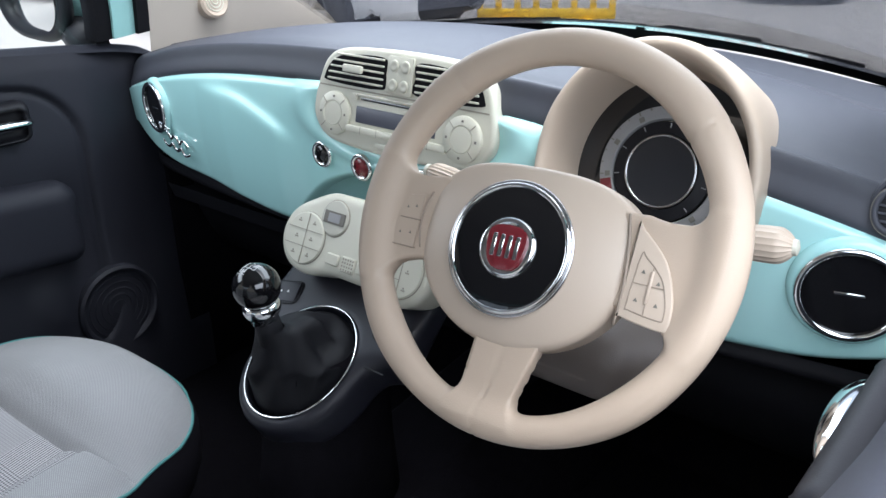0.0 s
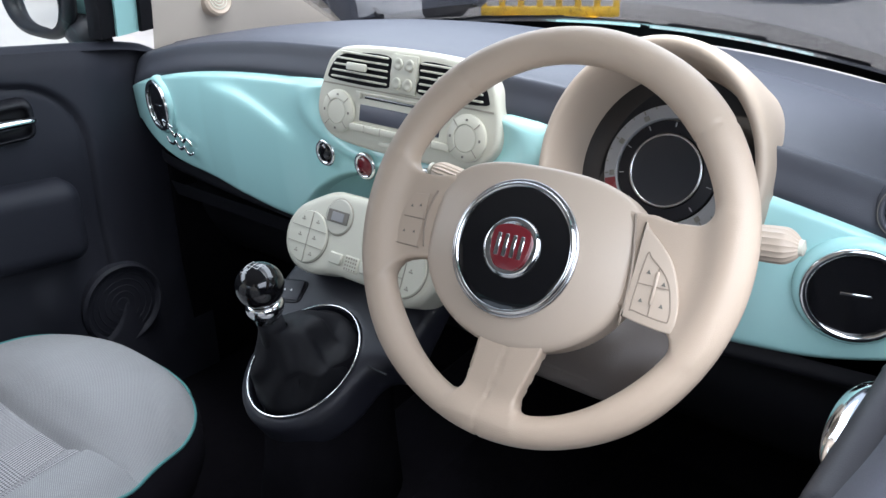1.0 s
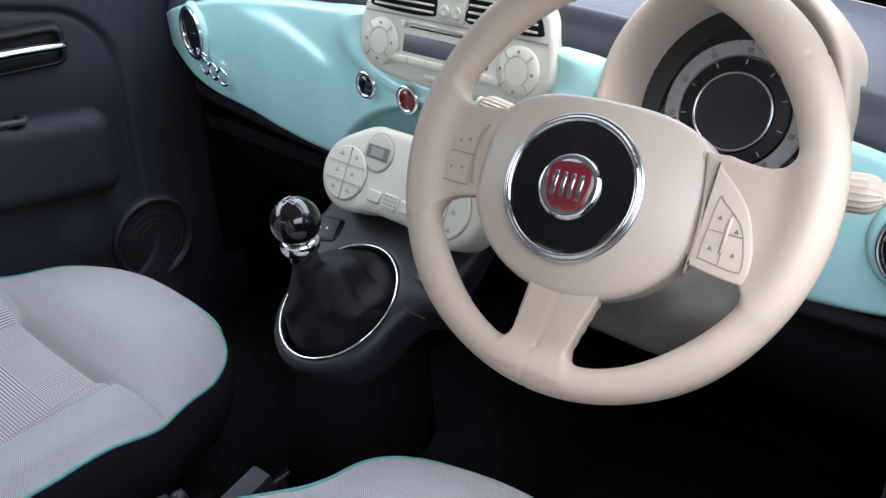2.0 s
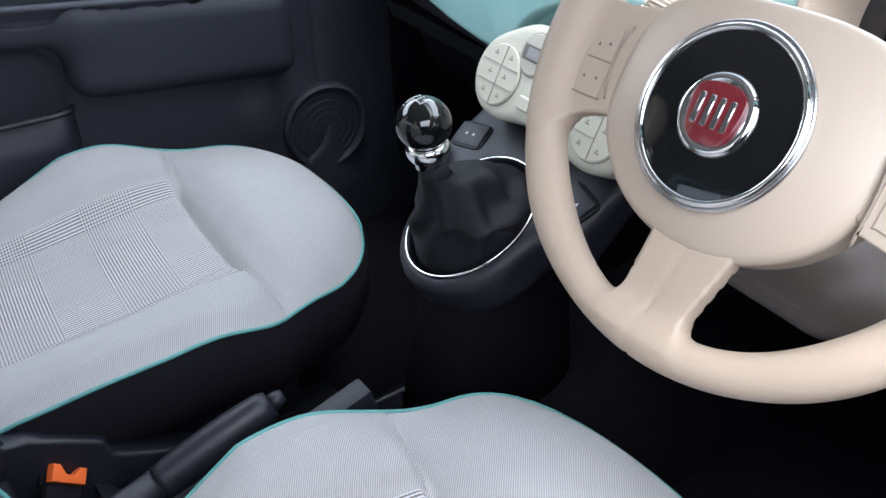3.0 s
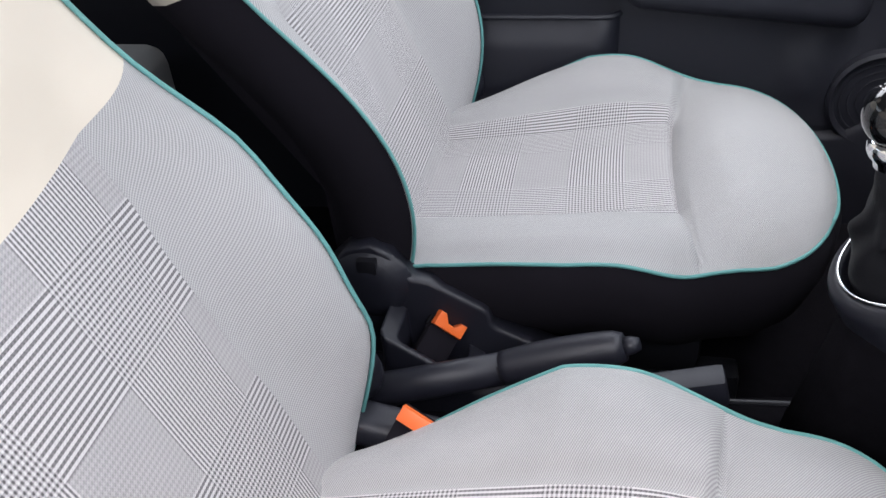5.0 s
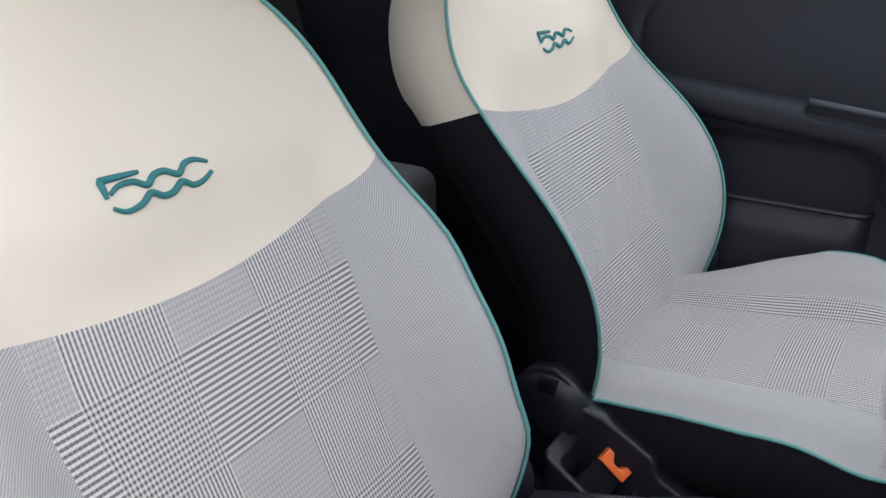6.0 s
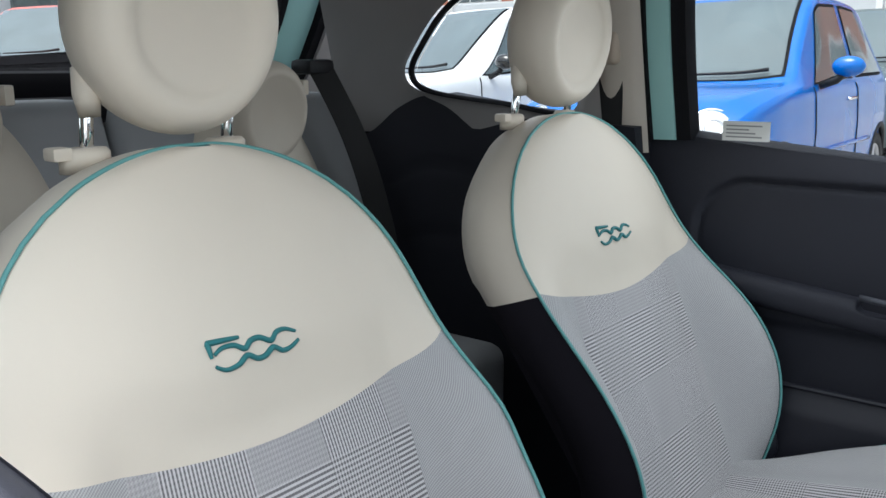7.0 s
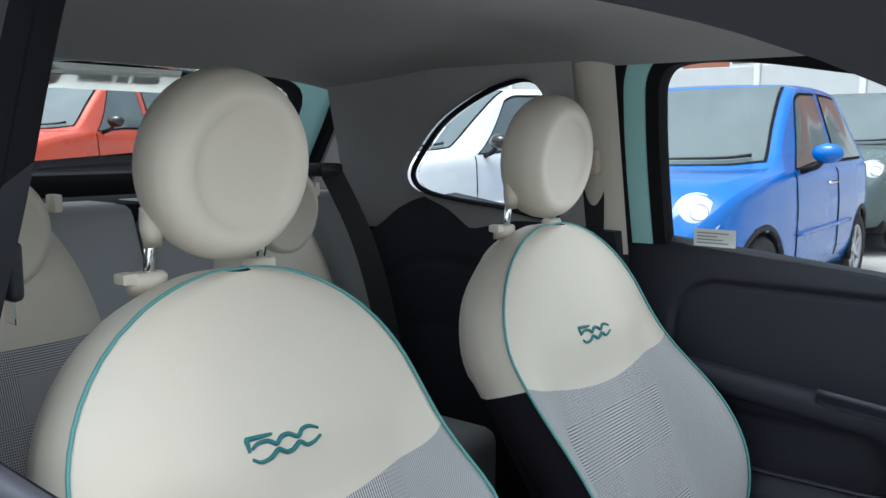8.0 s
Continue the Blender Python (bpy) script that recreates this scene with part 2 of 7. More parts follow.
def lathe(profile, sides=40, m=Matrix()):
    """A turned body: profile of (radius, height) about the local z axis, closed back on itself."""
    rings = [[m @ Vector((r * math.cos(q), r * math.sin(q), h)) for q in (2 * math.pi * k / sides for k in range(sides))] for r, h in profile]
    if profile[0][0] > 0.001 and profile[-1][0] > 0.001:
        bm = loft(rings + [rings[0]], cap=False)
        bmesh.ops.remove_doubles(bm, verts=bm.verts, dist=1e-6)
        return bm
    return loft(rings)


def box(lo, hi, bevel=0.0, segments=2, m=None):
    bm = bmesh.new()
    bmesh.ops.create_cube(bm, size=1)
    lo, hi = Vector(lo), Vector(hi)
    for v in bm.verts:
        v.co = Vector([(a + b) / 2 + c * (b - a) for a, b, c in zip(lo, hi, v.co)])
    if bevel:
        bmesh.ops.bevel(bm, geom=list(bm.edges), offset=bevel, segments=segments, profile=0.6, affect="EDGES")
    if m is not None:
        bmesh.ops.transform(bm, matrix=m, verts=bm.verts)
    return bm


def join(*bms):
    """Several bmeshes as one."""
    out = bmesh.new()
    for b in bms:
        tmp = bpy.data.meshes.new("tmp")
        b.to_mesh(tmp)
        b.free()
        out.from_mesh(tmp)
        bpy.data.meshes.remove(tmp)
    return out


def moved(bm, m):
    bmesh.ops.transform(bm, matrix=m, verts=bm.verts)
    return bm


def slab(outline, thick, bevel=0.0, m=Matrix(), segments=2):
    """A plate with that outline in the local xy plane, from z = 0 to thick, its edges rounded."""
    bm = bmesh.new()
    f = bm.faces.new([bm.verts.new((x, y, 0)) for x, y in outline])
    top = bmesh.ops.extrude_face_region(bm, geom=[f])
    vs = [v for v in top["geom"] if isinstance(v, bmesh.types.BMVert)]
    bmesh.ops.translate(bm, vec=(0, 0, thick), verts=vs)
    if bevel:
        bmesh.ops.bevel(bm, geom=[e for e in bm.edges if all(abs(v.co.z - thick) < 1e-6 for v in e.verts)], offset=bevel, segments=segments, profile=0.6, affect="EDGES")
    return moved(bm, m)


def curve(points, n, closed=False):
    """A smooth line through a few points (Catmull-Rom), n steps."""
    p = [np.array(q, float) for q in points]
    k = len(p)
    out = []
    spans = k if closed else k - 1
    for s in range(n if closed else n + 1):
        f = s / n * spans
        i = min(int(f), spans - 1)
        t = f - i
        at = (lambda j: p[j % k]) if closed else (lambda j: p[min(max(j, 0), k - 1)])
        a, b, c, d = at(i - 1), at(i), at(i + 1), at(i + 2)
        out.append(0.5 * (2 * b + (c - a) * t + (2 * a - 5 * b + 4 * c - d) * t * t + (3 * b - a - 3 * c + d) * t ** 3))
    return out


def lerp(x, xs, ys):
    """Smooth interpolation between a few given values."""
    xs, ys = list(xs), list(ys)
    if x <= xs[0]:
        return ys[0]
    if x >= xs[-1]:
        return ys[-1]
    i = max(j for j in range(len(xs) - 1) if xs[j] <= x)
    slope = lambda j: (ys[min(j + 1, len(ys) - 1)] - ys[max(j - 1, 0)]) / (xs[min(j + 1, len(xs) - 1)] - xs[max(j - 1, 0)])
    h = xs[i + 1] - xs[i]
    t = (x - xs[i]) / h
    return ys[i] * (1 + 2 * t) * (1 - t) ** 2 + slope(i) * h * t * (1 - t) ** 2 + ys[i + 1] * t * t * (3 - 2 * t) + slope(i + 1) * h * t * t * (t - 1)


def oval(rx, ry, n=32, power=2.0):
    """An outline between an ellipse (2) and a rounded box (4 and more)."""
    out = []
    for k in range(n):
        q = 2 * math.pi * k / n
        c, s = math.cos(q), math.sin(q)
        out.append((math.copysign(abs(c) ** (2 / power), c) * rx, math.copysign(abs(s) ** (2 / power), s) * ry))
    return out


def solid_mesh(name, f, lo, hi, step):
    """The skin of the solid where f(x, y, z) < 0, for soft merged shapes (surface nets)."""
    ax = [np.arange(a, b + step, step) for a, b in zip(lo, hi)]
    g = np.meshgrid(*ax, indexing="ij")
    v = f(*g)
    neg = v < 0
    nx, ny, nz = v.shape
    acc, cnt = np.zeros((nx - 1, ny - 1, nz - 1, 3)), np.zeros((nx - 1, ny - 1, nz - 1))
    corner = lambda a, i, j, k: a[i:nx - 1 + i, j:ny - 1 + j, k:nz - 1 + k]
    for axis in range(3):
        for i in (0, 1):
            for j in (0, 1):
                c0 = [0, 0, 0]
                o = [q for q in range(3) if q != axis]
                c0[o[0]], c0[o[1]] = i, j
                c1 = list(c0)
                c1[axis] = 1
                a, b = corner(v, *c0), corner(v, *c1)
                cross = (a < 0) != (b < 0)
                t = np.where(cross, a / np.where(cross, a - b, 1), 0)
                p = np.zeros(acc.shape)
                p[..., o[0]], p[..., o[1]], p[..., axis] = i, j, t
                acc += np.where(cross[..., None], p, 0)
                cnt += cross
    used = cnt > 0
    ids = np.full(used.shape, -1)
    ids[used] = np.arange(used.sum())
    base = np.stack(np.nonzero(used), 1)
    verts = (base + acc[used] / cnt[used][:, None]) * step + np.array([a[0] for a in ax])
    e = step * 0.25
    for _ in range(2):
        x, y, z = verts.T
        d = f(x, y, z)
        gr = np.stack([f(x + e, y, z) - f(x - e, y, z), f(x, y + e, z) - f(x, y - e, z), f(x, y, z + e) - f(x, y, z - e)], 1) / (2 * e)
        s = np.clip(d / np.maximum((gr ** 2).sum(1), 0.05), -step * 0.5, step * 0.5)
        verts = verts - gr * s[:, None]
    faces = []
    for axis in range(3):
        o = [q for q in range(3) if q != axis]
        sl0, sl1 = [slice(1, -1)] * 3, [slice(1, -1)] * 3
        sl0[axis], sl1[axis] = slice(0, -1), slice(1, None)
        cross = neg[tuple(sl0)] != neg[tuple(sl1)]
        idx = np.stack(np.nonzero(cross), 1)
        full = idx.copy()
        full[:, o[0]] += 1
        full[:, o[1]] += 1
        quad = []
        for da, db in ((0, 0), (1, 0), (1, 1), (0, 1)):
            c = full.copy()
            c[:, o[0]] -= da
            c[:, o[1]] -= db
            quad.append(ids[c[:, 0], c[:, 1], c[:, 2]])
        q = np.stack(quad, 1)
        flip = neg[tuple(sl0)][cross] ^ (axis == 1)
        q[~flip] = q[~flip][:, ::-1]
        faces.append(q)
    mesh = bpy.data.meshes.new(name)
    mesh.from_pydata(verts.tolist(), [], np.concatenate(faces).tolist())
    mesh.update()
    return mesh


def smin(a, b, k):
    h = np.clip(0.5 + 0.5 * (b - a) / k, 0, 1)
    return b * (1 - h) + a * h - k * h * (1 - h)


def sbox(x, y, z, hx, hy, hz, r):
    """Distance to a rounded box about the origin."""
    q = [np.abs(c) - h + r for c, h in ((x, hx), (y, hy), (z, hz))]
    return np.sqrt(sum(np.maximum(c, 0) ** 2 for c in q)) + np.minimum(np.maximum(np.maximum(q[0], q[1]), q[2]), 0) - r

# ---- the car's shell: y ahead, x to the driver's side, ground at z = 0 ----
CX = 0.033                      # middle of the centre stack and console


def sill_z(y, side=-1):
    if side > 0:
        return lerp(y, (-0.75, -0.536, -0.376, -0.222, -0.097, 0.1, 0.34), (1.025, 1.012, 1.0, 0.966, 0.934, 0.915, 0.90))
    return lerp(y, (-0.75, -0.30, -0.10, 0.04, 0.233, 0.295, 0.345), (1.053, 1.010, 0.992, 0.977, 0.957, 0.943, 0.925))


def lean_x(z):
    return 0.645 - 0.23 * (z - 1.05)


WINDOW = [(-0.665, 1.040), (-0.667, 1.18), (-0.664, 1.287), (-0.655, 1.352), (-0.615, 1.377), (-0.50, 1.375), (-0.36, 1.353), (-0.20, 1.326), (-0.04, 1.275), (0.10, 1.188), (0.19, 1.08), (0.208, 0.975)]


def window_line(n=60, side=-1):
    """The edge of the door's window; the driver's opening is a little tighter round its lowered glass."""
    pts = WINDOW if side < 0 else [(max(y, -0.632 - 0.15 * max(0.0, 1.15 - z)) + 0.10 * max(0.0, z - 1.25) * (y < -0.5), z - 0.016 * (y > -0.4)) for y, z in WINDOW]
    return [(float(p[0]), float(p[1])) for p in curve(pts, n)]


def offset_line(line, d):
    out = []
    for i, p in enumerate(line):
        a, b = line[max(i - 1, 0)], line[min(i + 1, len(line) - 1)]
        ty, tz = b[0] - a[0], b[1] - a[1]
        k = math.hypot(ty, tz)
        out.append((p[0] - tz / k * d, p[1] + ty / k * d))
    return out


def band(side, d0, d1, inner, thick):
    """A strip that follows the door window between two distances from the glass edge."""
    line = window_line(side=side)
    a, b = offset_line(line, d0), offset_line(line, d1)
    rings = []
    for p, q in zip(a, b):
        xp, xq = lean_x(p[1]) - inner, lean_x(q[1]) - inner
        rings.append([(side * xp, *p), (side * xq, *q), (side * (xq + thick), *q), (side * (xp + thick), *p)])
    return loft(rings)


def door_x(y, z, side=-1):
    """The inner face of the door card, with its raised field and grooves."""
    t = (z - 0.38) / (sill_z(y, side) - 0.38)
    x = lerp(t, (0, 0.2, 0.4, 0.55, 0.72, 0.86, 0.95, 1.0), (0.626, 0.636, 0.650, 0.650, 0.646, 0.650, 0.654, 0.662))
    # inset field with round corners
    zs = z + 0.17 * max(0.0, y + 0.25)
    qy, qz = abs(y + 0.253) - 0.395 + 0.09, abs(zs - 0.735) - 0.238 + 0.09
    d = math.hypot(max(qy, 0), max(qz, 0)) + min(max(qy, qz), 0) - 0.09
    x += 0.007 / (1 + math.exp(-max(-40, min(40, -d / 0.0025))))
    x += 0.006 * math.exp(-(d / 0.006) ** 2)
    # swell beside the loudspeaker, hollow above the pocket
    x -= 0.010 * math.exp(-(((y - 0.036) / 0.036) ** 2 + ((z - 0.545) / 0.045) ** 2) ** 1.5)
    hy, hz = abs(y + 0.50) - 0.245 + 0.06, abs(z - 0.672) - 0.062 + 0.06
    h = math.hypot(max(hy, 0), max(hz, 0)) + min(max(hy, hz), 0) - 0.06
    x += 0.012 / (1 + math.exp(-max(-40, min(40, -h / 0.004))))
    k = min(1, max(0, (y - 0.15) / 0.10))
    x += 0.026 * k * k * (3 - 2 * k)                # drawn out to meet the dashboard's end
    return x


def make_door(side, glazed):
    door = thing("door_1" if side < 0 else "door_2", "dark plastic car door card with mint painted window frame" + ("" if glazed else ", its window lowered"), "car door", kind="structure")
    y0, y1 = 0.345, -0.748

    def face(u, v):
        y = y0 + (y1 - y0) * u
        z = 0.27 + (sill_z(y, side) - 0.27) * v
        return side * door_x(y, z, side), y, z

    part("door_card", grid(face, 200, 190), DOOR, door)

    def cap(u, v):
        y = y0 + (y1 - y0) * u
        q = v * math.pi * 0.5
        zs = sill_z(y, side)
        end = min(1, (y0 - y) / 0.05, (y - y1) / 0.03 + 0.2)
        return side * (0.662 + 0.028 * math.sin(q)), y, zs - 0.002 + 0.012 * math.sin(q * 2) * end

    part("sill_cap", grid(cap, 60, 6), DOOR, door)
    outer = [[(side * x, y, z) for x, z in ((0.692, sill_z(y, side) - 0.004), (0.74, sill_z(y, side) - 0.03), (0.80, 0.75), (0.80, 0.45), (0.77, 0.30), (0.72, 0.27), (0.705, 0.40), (0.69, 0.9))] for y in (0.42, 0.2, 0.0, -0.25, -0.5, -0.745)]
    part("outer_skin", loft(outer), TEAL_BODY, door, "mint painted outer door skin")
    part("glass_channel", band(side, 0.0, 0.026, 0.004, 0.022), RUBBER, door, "black rubber glass channel")
    part("window_frame", band(side, 0.026, 0.067, 0.010, 0.034), TEAL_BODY, door, "mint painted window frame")
    part("outer_surround", band(side, 0.0, 0.12, -0.017, 0.021), RUBBER, door, "black outer window surround")
    # chrome pull with its dark cup
    cup = solid_mesh("cup", lambda x, y, z: np.maximum(sbox(x - 0.652, y + 0.045, z - 0.876, 0.022, 0.105, 0.034, 0.018), -sbox(x - 0.627, y + 0.045, z - 0.874, 0.022, 0.093, 0.024, 0.012)), (0.615, -0.17, 0.82), (0.69, 0.09, 0.93), 0.004)
    handle_m = Matrix.Diagonal((side, 1, 1, 1))
    cup.transform(handle_m)
    c = part("handle_cup", cup, BLACKP, door, "black recessed handle cup", smooth="all")
    reach, thick = (0.19, 0.0125) if side < 0 else (0.125, 0.016)
    lever = sweep([(side * (0.6325 + (0.0 if side < 0 else 0.006 * t) - 0.006 * math.sin(t * math.pi)), 0.055 - reach * t, 0.874 + 0.004 * math.sin(t * math.pi)) for t in [k / 16 for k in range(17)]], lambda t: thick * (1 - 0.45 * abs(2 * t - 1) ** 4), 14, flat=0.75)
    part("door_handle", lever, CHROME, c, "curved chrome door handle", smooth="all")
    # armrest: a deep block ahead, a slim beam behind it, a pull let into its top
    def rest(x, y, z):
        zs = z + 0.10 * (y + 0.10)
        block = sbox(x - 0.655, y + 0.075, zs - 0.712, 0.048, 0.178, 0.074, 0.034)
        beam = sbox(x - 0.662, y + 0.46, zs - 0.748, 0.044, 0.26, 0.026, 0.022)
        d = smin(block, beam, 0.035)
        slot = sbox(x - 0.646, y + 0.205, zs - 0.795, 0.027, 0.165, 0.040, 0.008)
        return np.maximum(d, -slot)
    arm = solid_mesh("arm", rest, (0.59, -0.74, 0.60), (0.73, 0.13, 0.85), 0.005)
    arm.transform(handle_m)
    part("armrest", arm, DOOR, door, "moulded dark armrest", smooth="all")
    def lip_z(y):
        return 0.785 - 0.10 * (y + 0.10)
    lip = sweep([(side * 0.6175, -0.365 + 0.325 * t, lip_z(-0.365 + 0.325 * t) - 0.002) for t in [k / 14 for k in range(15)]] + [(side * 0.634, -0.030, lip_z(-0.03) - 0.003), (side * 0.654, -0.034, lip_z(-0.03) - 0.002)], 0.0052, 8)
    part("grab_handle", lip, DASH, door, "grey plastic edge of the door pull", smooth="all")
    # map pocket
    def pocket(u, v):
        y = -0.255 - 0.46 * u
        z = 0.40 + 0.235 * v
        bulge = 0.028 * min(1, u / 0.06) ** 0.5
        return side * (door_x(y, z) - bulge * (0.5 + 0.5 * v) - 0.003), y, z
    part("map_pocket", grid(pocket, 40, 14), CONSOLE, door)
    part("pocket_lip", sweep([pocket(k / 40, 1.0) for k in range(41)], 0.0055, 8), CONSOLE, door)
    # loudspeaker
    m = Matrix.Translation((side * 0.641, 0.147, 0.503)) @ Matrix.Rotation(-side * math.pi / 2, 4, "Y")
    spk = part("speaker_ring", lathe([(0.080, -0.01), (0.080, 0.006), (0.075, 0.011), (0.070, 0.009), (0.067, 0.003), (0.0005, 0.004)], 48, m), DOOR, door, "round dark speaker surround")
    for k in range(5):
        r = 0.012 + 0.012 * k
        part("grille_ring", sweep([m @ Vector((r * math.cos(q), r * math.sin(q), 0.0035)) for q in (2 * math.pi * j / 40 for j in range(40))], 0.0014, 6, closed=True, up=(side, 0, 0)), DOOR, spk)
    if glazed:
        line = offset_line(window_line(40), 0.007)
        base = [(y, sill_z(y) - 0.01) for y in (0.20, 0.0, -0.25, -0.5, -0.66)]
        loop = [(y, z) for y, z in line] + base
        bm = bmesh.new()
        f = bm.faces.new([bm.verts.new((side * (lean_x(z) + 0.012), y, z)) for y, z in loop])
        ext = bmesh.ops.extrude_face_region(bm, geom=[f])
        bmesh.ops.translate(bm, vec=(side * 0.004, 0, 0), verts=[v for v in ext["geom"] if isinstance(v, bmesh.types.BMVert)])
        lab = part("paper_label", box((side * (lean_x(1.058) + 0.0085) - 0.0006, -0.612, 1.042), (side * (lean_x(1.058) + 0.0085) + 0.0006, -0.532, 1.075)), PAPER, door, "white paper label inside the glass", smooth=False)
        for k in range(4):
            part("label_bar", box((side * (lean_x(1.058) + 0.0078) - 0.0003, -0.606, 1.0475 + 0.0062 * k), (side * (lean_x(1.058) + 0.0078) + 0.0003, -0.545 - 0.011 * (k % 3), 1.050 + 0.0062 * k)), DIAL, lab, "grey bar of writing", smooth=False)
        g = part("window_pane", bm, GLASS, door, "clear raised side window", smooth=False)
        g.visible_shadow = False
    return door


def seal(side):
    return single("trim_seal", band(side, 0.067, 0.090, 0.020, 0.045), RUBBER, "black rubber door seal round the opening", "door seal", kind="structure")


def make_pillars(side):
    # A pillar: from the seal to the windscreen's edge
    line = offset_line(window_line(), 0.090)[-30:] + [(0.302, 0.90), (0.306, 0.84)]
    def a_face(u, v):
        f = u * (len(line) - 1)
        i = min(int(f), len(line) - 2)
        y, z = [line[i][k] + (line[i + 1][k] - line[i][k]) * (f - i) for k in (0, 1)]
        s = Vector((lean_x(z) - 0.018, y, z))
        e = Vector((0.50, -0.05, 1.385)).lerp(Vector((0.655, 0.86, 0.87)), u)
        p = s.lerp(e, v)
        p.x -= 0.022 * math.sin(v * math.pi)
        return side * p.x, p.y, p.z
    pil = single("trim_pillar_front", grid(a_face, 40, 10), TRIM, "beige plastic front pillar trim", "pillar trim", kind="structure")
    m = Matrix.Translation((side * 0.612, 0.415, 1.022)) @ Matrix.Rotation(-side * radians(78), 4, "Y")
    tw = thing("tweeter", "round cream tweeter grille set in the pillar trim", "speaker", group="pillar tweeters")
    part("tweeter_rim", lathe([(0.030, -0.012), (0.030, 0.006), (0.026, 0.010), (0.022, 0.007), (0.0005, 0.0065)], 32, m), CREAMP, tw)
    for k in range(3):
        r = 0.006 + 0.006 * k
        part("tweeter_ring", sweep([m @ Vector((r * math.cos(q), r * math.sin(q), 0.0075)) for q in (2 * math.pi * j / 28 for j in range(28))], 0.0013, 6, closed=True, up=(side, 0, 0)), IVORY, tw)
    # B pillar
    def b_face(u, v):
        z = 1.015 + 0.42 * v
        y = -0.738 - 0.105 * u - 0.012 * math.sin(math.pi * u) * (1 - v)
        x = lean_x(z) - 0.020 - 0.026 * math.sin(math.pi * min(u * 1.15, 1)) ** 0.6
        return side * x, y, z
    single("trim_pillar_middle", grid(b_face, 14, 20), TRIM, "beige plastic middle pillar trim", "pillar trim", kind="structure")
    adj = thing("belt_guide", "cream seat belt height guide on the middle pillar with black webbing", "seat belt", group="front seat belts")
    part("guide", solid_mesh("guide", lambda x, y, z: sbox(x - side * 0.572, y + 0.79, z - 1.20, 0.016, 0.02, 0.03, 0.012), (side * 0.572 - 0.03, -0.83, 1.15), (side * 0.572 + 0.03, -0.75, 1.25), 0.003), CREAMP, adj, smooth="all")
    if side > 0:
        tongue = part("tongue", solid_mesh("tongue", lambda x, y, z: sbox(x - side * 0.588, y + 0.712, z - 1.128, 0.007, 0.016, 0.026, 0.006), (side * 0.588 - 0.02, -0.74, 1.09), (side * 0.588 + 0.02, -0.69, 1.165), 0.003), BLACKP, adj, "black belt tongue", smooth="all")
        part("tongue_plate", box((side * 0.588 - 0.0012, -0.722, 1.082), (side * 0.588 + 0.0012, -0.702, 1.106), 0.0008, 1), CHROME, tongue, "chrome tongue plate")
    web = [(side * (0.578 + 0.05 * t), -0.79 - 0.02 * t, 1.19 - 0.5 * t) for t in [k / 12 for k in range(13)]]
    part("webbing", loft([[(x - 0.001, y - 0.023, z), (x + 0.001, y - 0.023, z), (x + 0.001, y + 0.023, z), (x - 0.001, y + 0.023, z)] for x, y, z in web]), WEB, adj, "black seat belt webbing", smooth=False)
    # rear quarter with its window
    hole = [(float(p[0]), float(p[1])) for p in curve([(-1.248, 1.155), (-1.205, 1.215), (-1.12, 1.287), (-0.98, 1.348), (-0.885, 1.345), (-0.845, 1.21), (-0.862, 1.086), (-1.02, 1.096), (-1.20, 1.117)], 54, closed=True)]
    mid = (-1.05, 1.21)
    def q_face(u, v):
        i = int(round(u * 54)) % 54
        y, z = hole[i]
        dy, dz = y - mid[0], z - mid[1]
        k = 1 / max(abs(dy) / (0.405 if dy < 0 else 0.24), abs(dz) / (0.20 if dz > 0 else 0.18))
        oy, oz = mid[0] + dy * k, mid[1] + dz * k
        w = v ** 1.2
        y, z = y + (oy - y) * w, z + (oz - z) * w
        x = lean_x(z) - 0.052 - (0.014 * (1 - math.exp(-v * 9)) - 0.014) * -1
        x -= max(0, -1.30 - y) * 0.10
        return side * x, y, z
    single("trim_quarter", grid(q_face, 54, 16, closed=True), HEADL, "grey beige rear quarter trim round the rear side window", "quarter trim", kind="structure")
    rim = [(side * (lean_x(z) - 0.046), y, z) for y, z in hole]
    single("trim_quarter_seal", sweep(rim, 0.0065, 8, closed=True, up=(1, 0, 0)), RUBBER, "black rubber rear side window seal", "window seal", kind="structure")
    bm = bmesh.new()
    f = bm.faces.new([bm.verts.new((side * (lean_x(z) - 0.030), y, z)) for y, z in hole])
    ext = bmesh.ops.extrude_face_region(bm, geom=[f])
    bmesh.ops.translate(bm, vec=(side * 0.004, 0, 0), verts=[v for v in ext["geom"] if isinstance(v, bmesh.types.BMVert)])
    pane = single("window_quarter", bm, GLASS, "clear fixed rear side window", "window", kind="structure", smooth=False)
    pane.visible_shadow = False
    # dark lower quarter panel
    def low(u, v):
        y = -0.745 - 0.80 * u
        top = lerp(y, (-1.55, -1.36, -1.28, -1.20, -1.0, -0.745), (0.99, 1.03, 1.085, 1.112, 1.085, 1.062))
        z = 0.25 + (top - 0.25) * v
        x = 0.600 + 0.012 * math.sin(v * math.pi) - 0.014 * (v ** 8)
        if y < -1.1:
            x -= (-1.1 - y) * 0.10
        groove = math.exp(-((v - 0.83) / 0.012) ** 2) * 0.006 + math.exp(-((v - 0.66) / 0.015) ** 2) * 0.005
        return side * (x + groove), y, z
    single("trim_quarter_lower", grid(low, 40, 60), DOOR, "charcoal plastic lower quarter panel beside the rear bench", "side panel", kind="structure")
